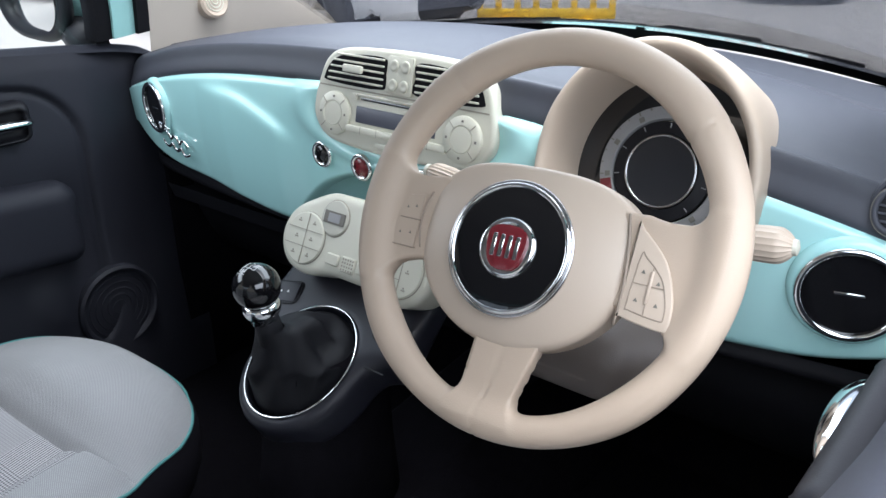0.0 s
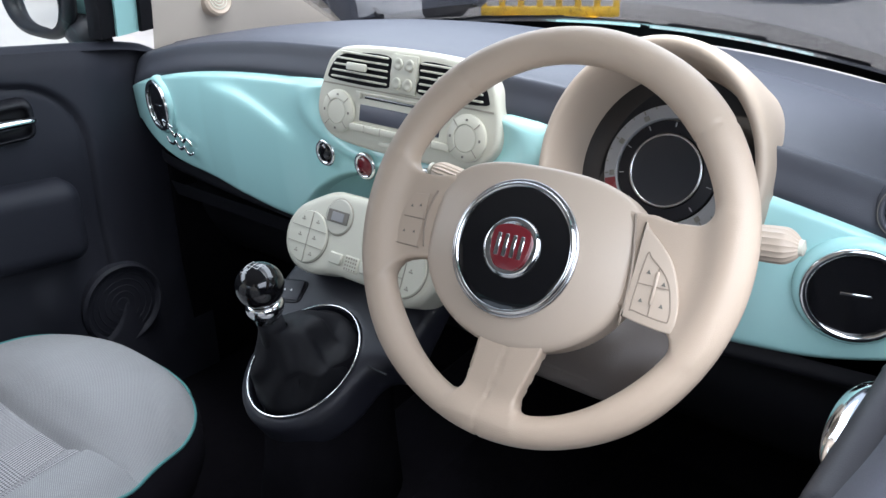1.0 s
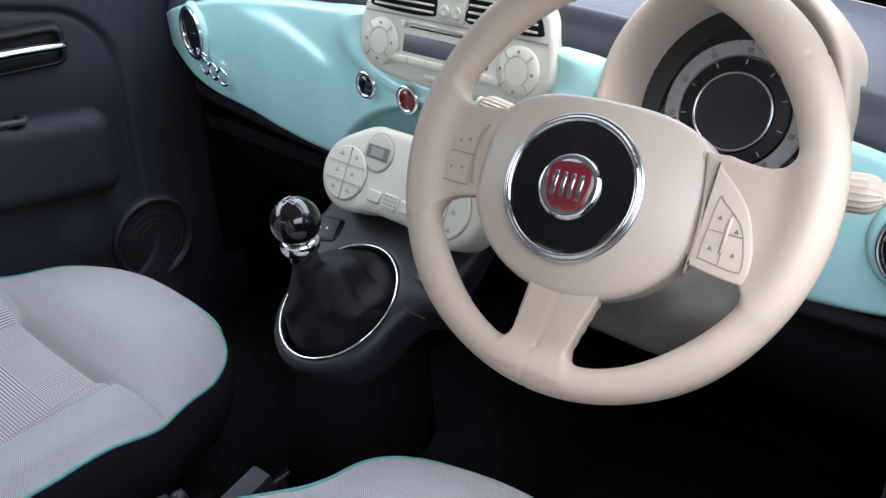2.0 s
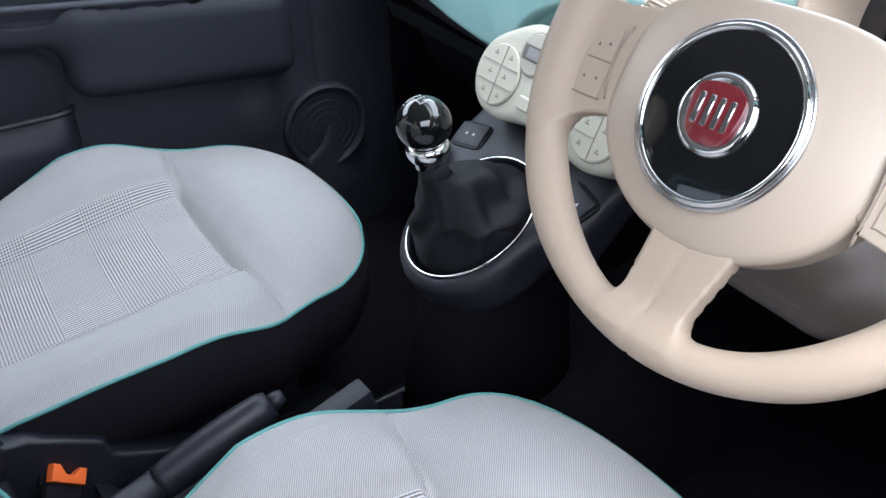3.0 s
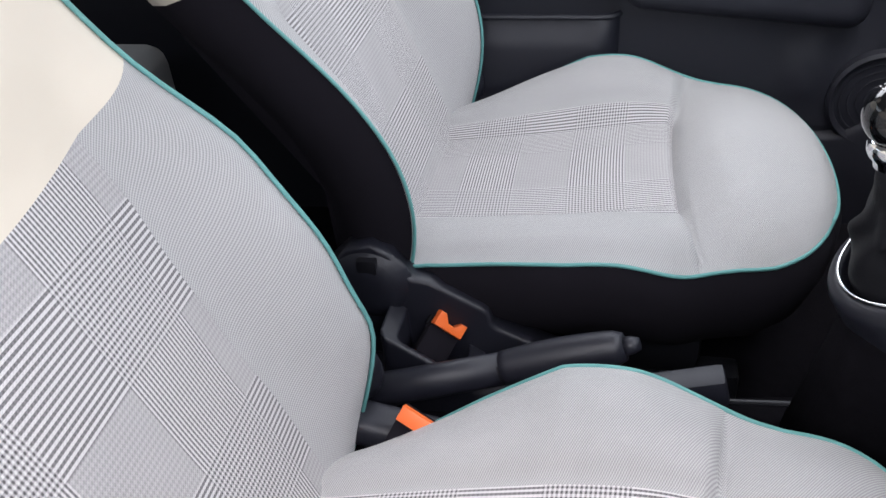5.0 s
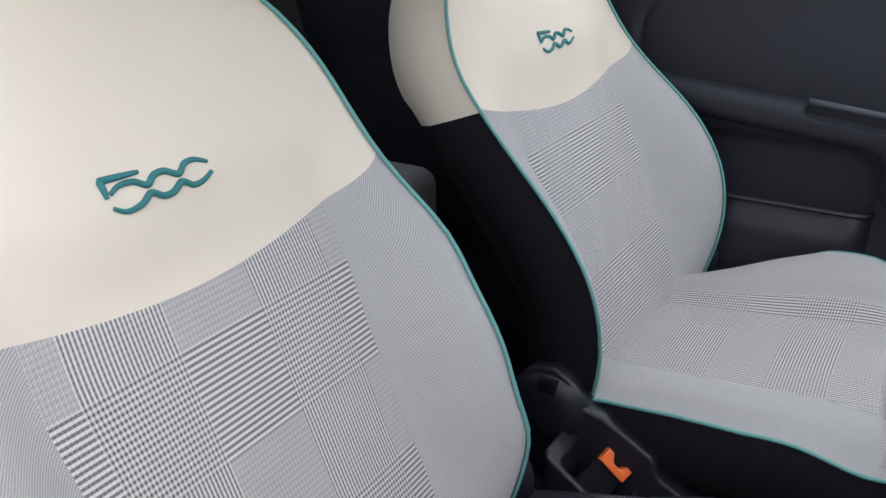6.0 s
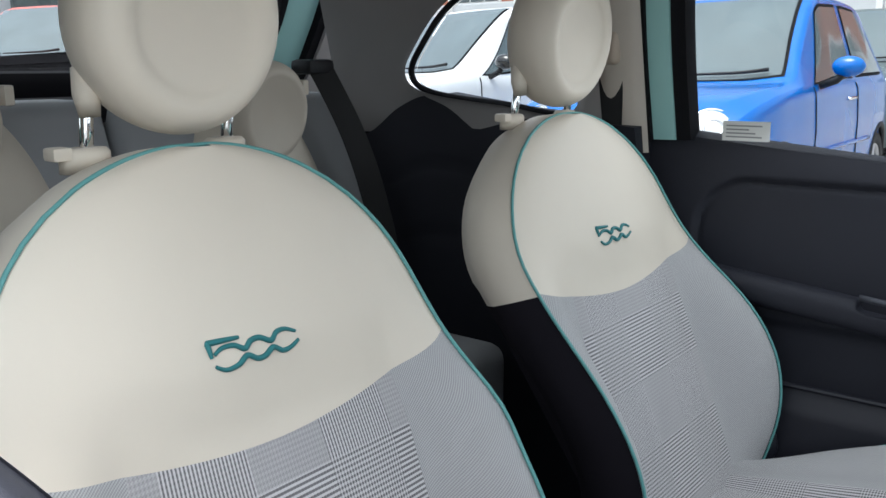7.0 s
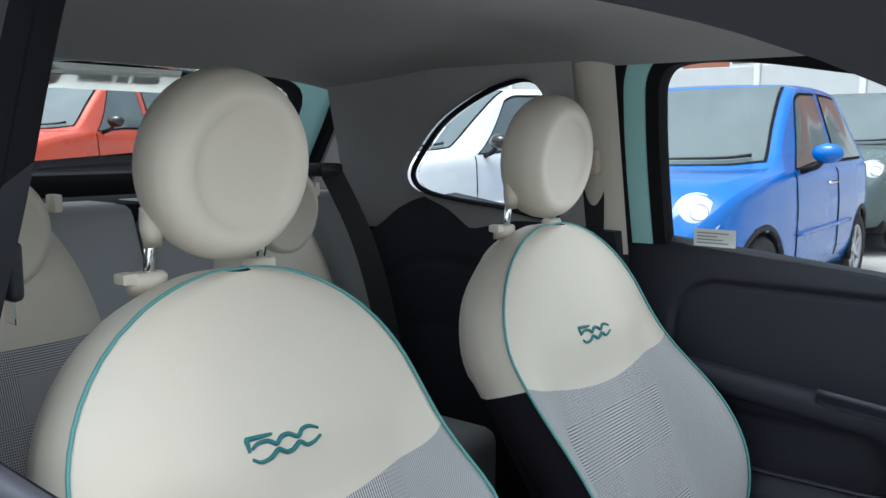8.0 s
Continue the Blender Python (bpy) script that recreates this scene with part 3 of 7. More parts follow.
    single("trim_pillar_lower", box((min(side * 0.607, side * 0.664), -0.775, 0.25), (max(side * 0.607, side * 0.664), -0.7455, 1.03), 0.004), DOOR, "charcoal plastic foot of the middle pillar", "pillar trim", kind="structure", smooth=False)
    ledge = [[(side * x, y, z) for x, z in ((0.585, t), (0.67, t + 0.004), (0.67, t - 0.05), (0.60, t - 0.05))] for y, t in ((-0.745, 1.062), (-1.0, 1.085), (-1.2, 1.112))]
    single("trim_quarter_ledge", loft(ledge), DOOR, "charcoal plastic ledge under the rear side window", "side panel", kind="structure")


def make_mirror(side):
    mir = thing("door_mirror", "mint door mirror with a black rim outside the passenger window", "door mirror")
    shell = solid_mesh("shell", lambda x, y, z: np.maximum((np.sqrt((x / 0.125) ** 2 + ((y - 0.03) / 0.085) ** 2 + (z / 0.082) ** 2) - 1) * 0.08, -0.030 - y), (-0.14, -0.05, -0.1), (0.14, 0.13, 0.1), 0.008)
    m = Matrix.Translation((side * 0.86, 0.24, 1.045))
    shell.transform(m)
    part("shell", shell, TEAL_BODY, mir, smooth="all")
    rim = [m @ Vector((x, -0.032, z)) for x, z in oval(0.112, 0.074, 40, 2.6)]
    part("rim", sweep(rim, 0.014, 8, closed=True, up=(0, 1, 0)), BLACKP, mir, "black mirror rim", smooth="all")
    part("glass", slab(oval(0.108, 0.070, 36, 2.6), 0.004, 0, m @ Matrix.Translation((0, -0.034, 0)) @ Matrix.Rotation(radians(90), 4, "X") @ Matrix.Rotation(radians(6 * side), 4, "Y")), MIRROR, mir, "mirror glass", smooth=False)
    part("foot", sweep([(side * 0.70, 0.22, 0.965), (side * 0.76, 0.23, 0.975), (side * 0.82, 0.24, 1.0)], 0.03, 10), BLACKP, mir, "black mirror foot", smooth="all")


make_mirror(-1)
make_door(-1, True)
make_door(1, False)
for s in (-1, 1):
    seal(s)
    make_pillars(s)


def roof_z(x, y):
    return 1.432 - 0.046 * (abs(x) / 0.5) ** 3 - 0.35 * max(0, y + 0.16) ** 1.3 - 0.175 * max(0, -1.15 - y) * (1 - 0.5 * (abs(x) / 0.55) ** 2)


single("ceiling", join(grid(lambda u, v: ((u - 0.5) * 1.10, 0.03 - 1.50 * v, roof_z((u - 0.5) * 1.06, 0.03 - 1.50 * v)), 40, 40), grid(lambda u, v: ((u - 0.5) * 1.17, 0.04 - 1.52 * v, roof_z((u - 0.5) * 1.06, 0.03 - 1.50 * v) + 0.045), 20, 20)), HEADL, "grey cloth headlining under the roof", "headlining", kind="structure")
for s in (-1, 1):
    rail = [(s * (lean_x(z) - 0.030), y, z) for y, z in offset_line(window_line(), 0.098)[22:44]]
    single("trim_roof_rail", sweep(rail, 0.022, 10), HEADL, "grey headlining rail over the door", "roof trim", kind="structure")

# windscreen, cowl and floor
def screen(u, v):
    a = Vector((0.50, -0.05, 1.385)).lerp(Vector((0.66, 0.78, 0.898)), 1 - v)
    k = u * 2 - 1
    return a.x * k, a.y + 0.14 * (1 - k * k), a.z + (0.03 + 0.022 * (1 - v)) * (1 - k * k)


glazing = grid(lambda u, v: screen(u, 0.022 + 0.978 * v), 48, 30)
bmesh.ops.solidify(glazing, geom=list(glazing.faces), thickness=0.005)
frit = grid(lambda u, v: screen(u, 0.052 * v - 0.03), 48, 3)
single("trim_screen_edge", frit, RUBBER, "black painted lower edge of the windscreen", "windscreen edge", kind="structure")
pane = single("window_windscreen", glazing, GLASS, "clear curved windscreen", "windscreen", kind="structure")
pane.visible_shadow = False
for u0, u1 in ((0.16, 0.50), (0.47, 0.80)):
    wiper = thing("windscreen_wiper", "black wiper resting along the foot of the windscreen", "wiper", group="windscreen wipers")
    blade = [Vector(screen(u0 + (u1 - u0) * k / 12, 0.004 + 0.018 * k / 12)) + Vector((0, 0.012, 0.002)) for k in range(13)]
    part("blade", sweep(blade, 0.0065, 8), RUBBER, wiper, smooth="all")
    part("arm", sweep([blade[0] + Vector((0, 0.03, -0.02)), blade[2] + Vector((0, 0.014, 0.005)), blade[7] + Vector((0, 0.008, 0.006))], lambda t: 0.009 - 0.004 * t, 8), BLACKP, wiper, "black wiper arm", smooth="all")
cowl = [[(x, y, z) for y, z in ((0.74 + 0.14 * (1 - (x / 0.62) ** 2), 0.893 + 0.045 * (1 - (x / 0.62) ** 2)), (0.78 + 0.14 * (1 - (x / 0.62) ** 2), 0.905 + 0.03 * (1 - (x / 0.62) ** 2)), (1.0, 0.885), (1.0, 0.85), (0.74, 0.85))] for x in [-0.64 + 0.08 * k for k in range(17)]]
single("trim_cowl", loft(cowl), BLACKP, "black plastic cowl under the windscreen", "cowl", kind="structure")
single("floor", box((-0.66, -1.75, 0.24), (0.66, 0.75, 0.28)), CARPET, "black carpeted car floor", "floor", kind="structure", smooth=False)
for s in (-1, 1):
    single("wall_footwell_side", box((s * 0.66 - 0.006, 0.30, 0.26), (s * 0.66 + 0.006, 0.90, 0.93)), CARPET, "black trimmed footwell side", "footwell", kind="structure", smooth=False)
single("wall_bulkhead", grid(lambda u, v: (-0.66 + 1.32 * u, 0.72 - 0.10 * (1 - v) ** 2, 0.27 + 0.60 * v), 10, 10), CARPET, "black carpeted bulkhead in the footwell", "bulkhead", kind="structure")
tunnel = [[(x, y, z) for x, z in ((CX - 0.14, 0.27), (CX - 0.11, h - 0.04), (CX - 0.07, h), (CX + 0.07, h), (CX + 0.11, h - 0.04), (CX + 0.14, 0.27))] for y, h in ((-1.2, 0.38), (-0.6, 0.40), (-0.2, 0.42), (0.1, 0.46), (0.5, 0.5), (0.7, 0.5))]
single("floor_tunnel", loft(tunnel), CARPET, "black carpeted transmission tunnel", "floor tunnel", kind="structure")

# tailgate
rear_hole = [(x * 1.0, z) for x, z in oval(0.535, 0.124, 48, 3.6)]


def rear_at(x, h, back=0.0):
    """A point of the tailgate's plane: h above the window's middle."""
    return x, -1.60 + 0.55 * h - 0.10 * (1 - (x / 0.6) ** 2) - back, 1.272 + h * 0.96


def rear_ring(s0, s1, back, thick):
    rings = []
    for x, h in rear_hole:
        ax, ah = x + math.copysign(s0, x) * min(1, abs(x) / 0.4), h + math.copysign(s0, h) * min(1, abs(h) / 0.07)
        bx, bh = x + math.copysign(s1, x) * min(1, abs(x) / 0.4), h + math.copysign(s1, h) * min(1, abs(h) / 0.07)
        rings.append([rear_at(ax, ah, back), rear_at(bx, bh, back), rear_at(bx, bh, back + thick), rear_at(ax, ah, back + thick)])
    rings.append(rings[0])
    return loft(rings, cap=False)


gate_thing = thing("tailgate", "mint painted tailgate with black seal and rear window", "tailgate", kind="structure")
part("window_seal", rear_ring(-0.004, 0.018, 0.0, 0.02), RUBBER, gate_thing, "black rear window seal")
part("gate_frame", rear_ring(0.018, 0.090, 0.004, 0.03), TEAL_BODY, gate_thing, "mint painted tailgate frame")
part("gate_seal", rear_ring(0.090, 0.112, -0.02, 0.04), RUBBER, gate_thing, "black tailgate seal")
g = part("rear_window", loft([[rear_at(x, h, b) for x, h in rear_hole] for b in (0.008, 0.012)]), GLASS, gate_thing, "clear rear window", smooth=False)
g.visible_shadow = False
single("wall_tailgate_trim", rear_ring(0.108, 0.25, -0.03, 0.03), HEADL, "grey headlining round the tailgate opening", "rear trim", kind="structure")
# dealer strip stuck along the top of the rear window, its writing as bars
strip = thing("window_sticker", "white dealer strip with grey bars of writing on the rear window", "sticker")
part("strip", loft([[rear_at(x, h, b) for x, h in ((0.13, 0.066), (-0.22, 0.066), (-0.22, 0.116), (0.13, 0.116))] for b in (-0.016, -0.014)]), STRIP, strip, smooth=False)
for x0, x1 in ((0.01, -0.065), (-0.072, -0.10), (-0.108, -0.17)):
    part("print_bar", loft([[rear_at(x, h, b) for x, h in ((x0, 0.084), (x1, 0.084), (x1, 0.099), (x0, 0.099))] for b in (-0.020, -0.018)]), INK, strip, "grey bar of writing", smooth=False)
part("print_spot", loft([[rear_at(0.072 + x, 0.091 + h, b) for x, h in oval(0.028, 0.019, 20)] for b in (-0.020, -0.018)]), RED, strip, "dull red round emblem", smooth=False)
single("shelf", join(box((-0.60, -1.80, 1.075), (0.60, -1.46, 1.115), 0.012), box((-0.62, -1.78, 1.10), (0.62, -1.70, 1.165), 0.02), box((-0.62, -1.84, 0.3), (0.62, -1.78, 1.15))), RUBBER, "black parcel shelf behind the rear bench", "parcel shelf", kind="structure")

for side in (-1, 1):
    single("wall_luggage_side", box((side * 0.618 - 0.014, -1.84, 0.30), (side * 0.618 + 0.014, -1.30, 1.10), 0.006), RUBBER, "black trimmed side of the luggage space", "side panel", kind="structure", smooth=False)

# ---- dashboard ----
def fascia_top(x):
    return 0.982 - 0.15 * x * x - 0.12 * x ** 4


def fascia_bottom(x):
    k = abs(x - CX) / 0.225
    base = lerp(x, (-0.672, -0.64, -0.555, -0.445, -0.34, -0.25, 0.0, 0.5, 0.66), (0.818, 0.800, 0.771, 0.764, 0.758, 0.751, 0.750, 0.765, 0.81))
    return base + (0.117 * (1 - k ** 2.6) ** 0.8 if k < 1 else 0)


def fascia_y(x, z):
    y = 0.185 + 0.12 * x * x + (0.8 if z < 0.9 else 1.2) * (z - 0.90) ** 2
    # the ends turn away towards the doors
    return y + (0.5 if x > 0 else 0.2) * max(0, abs(x) - 0.60) ** 1.2


def fascia(u, v):
    x = -0.684 + 1.334 * u
    z = fascia_bottom(x) + (fascia_top(x) - fascia_bottom(x)) * v
    y = fascia_y(x, z)
    # lip over the heater panel and a lip at the lower edge
    if v < 0.08:
        y += 0.016 * (1 - v / 0.08) ** 2
    if v > 0.93:
        y += 0.012 * ((v - 0.93) / 0.07) ** 2
    # collar round the radio
    k = math.hypot((x - CX) / 0.175, (z - 0.945) / 0.062)
    y -= 0.010 * math.exp(-((k - 1.0) / 0.16) ** 2) * (1 if z < 0.975 else 0.3)
    # a soft swage over the lid
    y -= 0.007 / (1 + math.exp(-max(-30, min(30, (0.935 - 0.9 * max(0, x + 0.33) ** 1.6 - z) / 0.0035)))) * (1 if -0.42 < x < -0.16 else 0) * min(1, (x + 0.42) / 0.08, (-0.16 - x) / 0.05)
    return x, y, z


POD = Matrix.Translation((0.354, 0.266, 0.930)) @ Matrix.Rotation(radians(4), 4, "Z") @ Matrix.Rotation(radians(90 - 22), 4, "X")


def cut_pod(bm):
    """Opens a sheet where the instrument pod stands in it."""
    inv = POD.inverted()
    gone = []
    for f in bm.faces:
        p = inv @ (f.calc_center_median() + Vector(FASCIA_AT))
        if math.hypot(p.x, (p.y + 0.004) / 1.1) < 0.115 and abs(p.z) < 0.14:
            gone.append(f)
        c = f.calc_center_median()
        if any(math.hypot(c.x - x, c.z - z) < (0.042 if x < 0 else 0.050) for x, z in ((-0.558, 0.872), (0.555, 0.860))):
            gone.append(f)
    bmesh.ops.delete(bm, geom=list(set(gone)), context="FACES")
    bmesh.ops.delete(bm, geom=[v for v in bm.verts if not v.link_faces], context="VERTS")
    return bm


FASCIA_AT = (0.012, 0.0065, 0.0036)
dash = thing("dashboard", "dark grey dashboard with a glossy mint fascia across it", "dashboard", at=FASCIA_AT)
part("fascia", cut_pod(grid(fascia, 220, 60)), TEAL, dash, "glossy mint painted fascia panel", smooth="all")


def brow(u, v):
    """The hollow under the fascia's arch, behind the heater panel."""
    x = CX + 0.225 * (2 * u - 1)
    z = fascia_bottom(x)
    y = fascia_y(x, z) + 0.016
    return x, y + 0.035 * v, z - 0.075 * v ** 1.5


part("fascia_brow", grid(brow, 50, 6), TEAL, dash, "mint lip over the heater panel", smooth="all")


def pad(u, v):
    x = -0.682 + 1.332 * u
    zt = fascia_top(x)
    yt = fascia_y(x, zt) + 0.008
    zc = 1.022 - 0.17 * x * x
    pts = ((yt, zt - 0.012), (yt - 0.004, zt + 0.002), (yt + 0.003, zt + 0.020), (yt + 0.011, zt + 0.038), (yt + 0.030, zc - 0.007), (yt + 0.075, zc - 0.001), (0.45 - 0.22 * x * x, zc), (0.62 - 0.2 * x * x, zc * 0.62 + 0.38 * (0.945 - 0.10 * x * x) - 0.004), (0.85 - 0.25 * x * x, 0.948 - 0.12 * x * x))
    f = v * (len(pts) - 1)
    y = lerp(f, range(len(pts)), [p[0] for p in pts])
    z = lerp(f, range(len(pts)), [p[1] for p in pts])
    # demister slot
    z -= 0.010 * math.exp(-((y - 0.552 + 0.22 * x * x) / 0.011) ** 4) * (1 if abs(abs(x) - 0.29) < 0.20 else 0)
    return x, y, z


part("top_pad", cut_pod(grid(pad, 140, 130)), DASH, dash, "dark grey grained dashboard top", smooth="all")


def lower(u, v):
    x = -0.65 + 1.30 * u
    pts = ((fascia_y(x, 0.76) + 0.012, 0.765), (fascia_y(x, 0.75) + 0.015, 0.74), (0.33, 0.70), (0.345, 0.62), (0.42, 0.52), (0.60, 0.46))
    f = v * (len(pts) - 1)
    return x, lerp(f, range(len(pts)), [p[0] for p in pts]), lerp(f, range(len(pts)), [p[1] for p in pts])


part("lower_panel", grid(lower, 40, 30), BLACKP, dash, "black lower dashboard", smooth="all")
tray = [[(x, 0.26 + 0.05 * t, z + 0.0) for t, z in ((0, 0.715), (0.2, 0.70), (1, 0.695), (2.4, 0.70), (2.4, 0.69), (1, 0.68), (0.2, 0.685))] for x in [-0.62 + 0.04 * k for k in range(14)]]
part("tray_edge", loft(tray), BLACKP, dash, "black parcel tray edge")


def on_fascia(x, z, out=0.0):
    """A frame on the fascia: local z towards the cabin, local y up."""
    e = 0.004
    p = Vector((x, fascia_y(x, z), z)) + Vector(FASCIA_AT)
    du = Vector((2 * e, fascia_y(x + e, z) - fascia_y(x - e, z), 0)).normalized()
    dv = Vector((0, fascia_y(x, z + e) - fascia_y(x, z - e), 2 * e)).normalized()
    nrm = du.cross(dv).normalized()
    dv = nrm.cross(du)
    m = Matrix((du, dv, nrm)).transposed().to_4x4()
    m.translation = p + nrm * out
    return m


def ring_at(m, r, tube, sides=48):
    ax = m.to_3x3() @ Vector((0, 0, 1))
    return sweep([m @ Vector((r * math.cos(q), r * math.sin(q), 0)) for q in (2 * math.pi * k / sides for k in range(sides))], tube, 10, closed=True, up=ax)


def air_vent(x, z, face_turn=0.0, size=1.0):
    m = on_fascia(x, z) @ Matrix.Scale(size, 4) @ Matrix.Rotation(radians(face_turn), 4, "Y")
    vent = thing("air_vent", "round black air vent with a chrome ring in the fascia", "air vent", group="round fascia vents")
    part("vent_collar", lathe([(0.0465, -0.02), (0.058, -0.012), (0.0565, -0.002), (0.052, 0.004), (0.0465, 0.004)], 48, m), TEAL, vent, "mint collar", smooth="all")
    part("vent_ring", ring_at(m @ Matrix.Translation((0, 0, 0.006)), 0.0455, 0.0038), CHROME, vent, "chrome ring", smooth="all")
    part("vent_cup", lathe([(0.046, 0.005), (0.044, -0.012), (0.001, -0.014)], 40, m), GLOSS, vent, "black vent cup")
    for k in range(5):
        h = -0.030 + 0.015 * k
        w = math.sqrt(0.043 ** 2 - h * h)
        part("vent_vane", box((-w, h - 0.0012, -0.009), (w, h + 0.0012, 0.001), 0.0008, 1, m), BLACKP, vent)
    part("vent_tab", box((-0.014, -0.0018, 0.001), (0.014, 0.0022, 0.0055), 0.001, 1, m), CHROME, vent, "chrome vane tab")
    return vent


demist = thing("side_demister", "small round black side vent at the end of the dashboard", "air vent")
dm = Matrix.Translation((0.597, 0.250, 0.950)) @ Matrix.Rotation(radians(14), 4, "Z") @ Matrix.Rotation(radians(82), 4, "X")
part("demister_ring", lathe([(0.031, -0.012), (0.031, 0.003), (0.028, 0.005), (0.025, 0.003), (0.024, -0.012)], 36, dm), DASH, demist)
part("demister_cup", lathe([(0.025, -0.012), (0.025, -0.006), (0.0005, -0.007)], 32, dm), GLOSS, demist)
for k in range(4):
    part("demister_vane", box((-0.021, -0.0155 + 0.0095 * k, -0.007), (0.021, -0.0135 + 0.0095 * k, 0.002), 0.0006, 1, dm @ Matrix.Rotation(radians(-25), 4, "Z")), BLACKP, demist)
air_vent(-0.558, 0.872, -4, 0.87)
air_vent(0.555, 0.860, 6)


def wave_mark(m, w, tube, material, parent, name):
    """A linked emblem of a hook and two open rounds, drawn as curved strokes; w: its width."""
    hook = [(-0.16, 0.194), (-0.30, 0.204), (-0.44, 0.214), (-0.49, 0.212), (-0.488, 0.13), (-0.485, 0.04)]
    upper = [(-0.45, 0.070), (-0.36, 0.124), (-0.23, 0.118), (-0.125, 0.046), (-0.045, 0.112), (0.060, 0.120), (0.18, 0.046), (0.266, 0.122), (0.372, 0.130), (0.489, 0.066)]
    lower = [(-0.467, -0.062), (-0.361, -0.137), (-0.223, -0.118), (-0.120, -0.040), (-0.01, -0.116), (0.086, -0.110), (0.185, -0.040), (0.287, -0.118), (0.394, -0.110), (0.50, -0.046)]
    for s in (hook, upper, lower):
        line = [m(float(p[0]) * w, float(p[1]) * w * 0.78) for p in curve(s, 60)]
        part(name, sweep(line, lambda t: tube * (0.6 + 0.4 * math.sin(min(t, 1 - t) * 4)), 6), material, parent, smooth="all")


emblem = thing("fascia_emblem", "small chrome linked emblem on the mint fascia", "emblem")
fm = on_fascia(-0.500, 0.8225, 0.008) @ Matrix.Rotation(radians(-9), 4, "Z") @ Matrix.Diagonal((1, 1.5, 1, 1))
wave_mark(lambda x, y: fm @ Vector((x, y, 0)), 0.088, 0.0031, CHROME, emblem, "stroke")

# push buttons under the radio
for x, material, lab, cat in ((-0.113, GLOSS, "round black push button with a chrome ring", "button"), (-0.031, RED, "round red hazard button with a chrome ring", "button"), (0.075, GLOSS, "round black push button with a chrome ring", "button")):
    m = on_fascia(x, 0.882, 0.0095 * math.exp(-((math.hypot((x - CX) / 0.175, 1.016) - 1.0) / 0.16) ** 2))
    btn = thing("dash_button", lab, cat, group="fascia push buttons")
    part("button_ring", ring_at(m @ Matrix.Translation((0, 0, 0.004)), 0.0155, 0.0032, 32), CHROME, btn, "chrome ring", smooth="all")
    part("button_cap", lathe([(0.0135, -0.004), (0.0135, 0.004), (0.010, 0.0075), (0.0005, 0.0085)], 32, m), material, btn, smooth="all")

# radio and middle vents in one ivory housing
rm = Matrix.Translation((CX + 0.008, 0.1987, 0.965)) @ Matrix.Rotation(radians(90 - 12), 4, "X")
radio = thing("radio_unit", "ivory radio housing with slatted vents and two round button pads", "car radio")


def radio_outline(grow=0.0):
    pts = [(-0.142, -0.012), (-0.135, -0.034), (-0.110, -0.052), (-0.05, -0.0585), (0.05, -0.0585), (0.110, -0.052), (0.135, -0.034), (0.142, -0.012), (0.136, 0.022), (0.122, 0.052), (0.088, 0.066), (0.0, 0.070), (-0.088, 0.066), (-0.122, 0.052), (-0.136, 0.022)]
    return [(float(p[0]) * (1.03 + grow), float(p[1]) * (1 + grow)) for p in curve(pts, 64, closed=True)]


part("housing", moved(slab(radio_outline(), 0.034, 0.006, segments=3), rm @ Matrix.Translation((0, 0, -0.022))), IVORY, radio, smooth="all")
part("housing_seam", box((-0.136, 0.0145, 0.0115), (0.136, 0.0165, 0.0126), 0, 1, rm), IVORY_D, radio, "fine joint line")


def radio_box(name, x0, y0, x1, y1, z0, z1, material, parent=radio, label="", bev=0.0015):
    return part(name, box((x0, y0, z0), (x1, y1, z1), bev, 2, rm), material, parent, label)


for sx in (-1, 1):
    well = [(x * 1.0, y) for x, y in [(float(p[0]), float(p[1])) for p in curve([(0.027, 0.021), (0.118, 0.021), (0.127, 0.03), (0.112, 0.05), (0.083, 0.0575), (0.027, 0.059), (0.024, 0.04)], 30, closed=True)]]
    part("vent_well", moved(slab([(sx * x, y) for x, y in (well if sx > 0 else well[::-1])], 0.0015), rm @ Matrix.Translation((0, 0, 0.0118))), RUBBER, radio, "dark slotted vent opening")
    for k in range(5):
        y = 0.0255 + 0.0078 * k
        xe = 0.121 - 0.0009 * k * k
        x0, x1 = sorted((sx * 0.026, sx * xe))
        radio_box("vent_slat", x0, y - 0.0013, x1, y + 0.0013, 0.0125, 0.0165, IVORY)
    x0, x1 = sorted((sx * 0.058, sx * 0.090))
    radio_box("vent_knob", x0, 0.036, x1, 0.0455, 0.0165, 0.022, IVORY, label="ivory vane knob", bev=0.002)
radio_box("hazard_block", -0.021, 0.018, 0.021, 0.064, 0.011, 0.0155, IVORY, label="ivory switch block between the vents", bev=0.003)
for sx in (-0.009, 0.009):
    for sy in (0.029, 0.052):
        part("switch_dimple", lathe([(0.0075, 0.0), (0.0068, 0.0022), (0.003, 0.0008), (0.0004, 0.0006)], 20, rm @ Matrix.Translation((sx, sy, 0.0154))), IVORY, radio, smooth="all")
radio_box("disc_slot", -0.062, 0.0035, 0.062, 0.0075, 0.0105, 0.0128, GLOSS, label="dark disc slot")
radio_box("slot_lip", -0.078, 0.0085, 0.078, 0.0115, 0.011, 0.0145, IVORY)
radio_box("display", -0.068, -0.0245, 0.062, -0.004, 0.011, 0.0130, LCD, label="grey display window")
radio_box("button_bar", -0.082, -0.038, 0.082, -0.029, 0.011, 0.0165, IVORY, label="long ivory preset bar", bev=0.002)
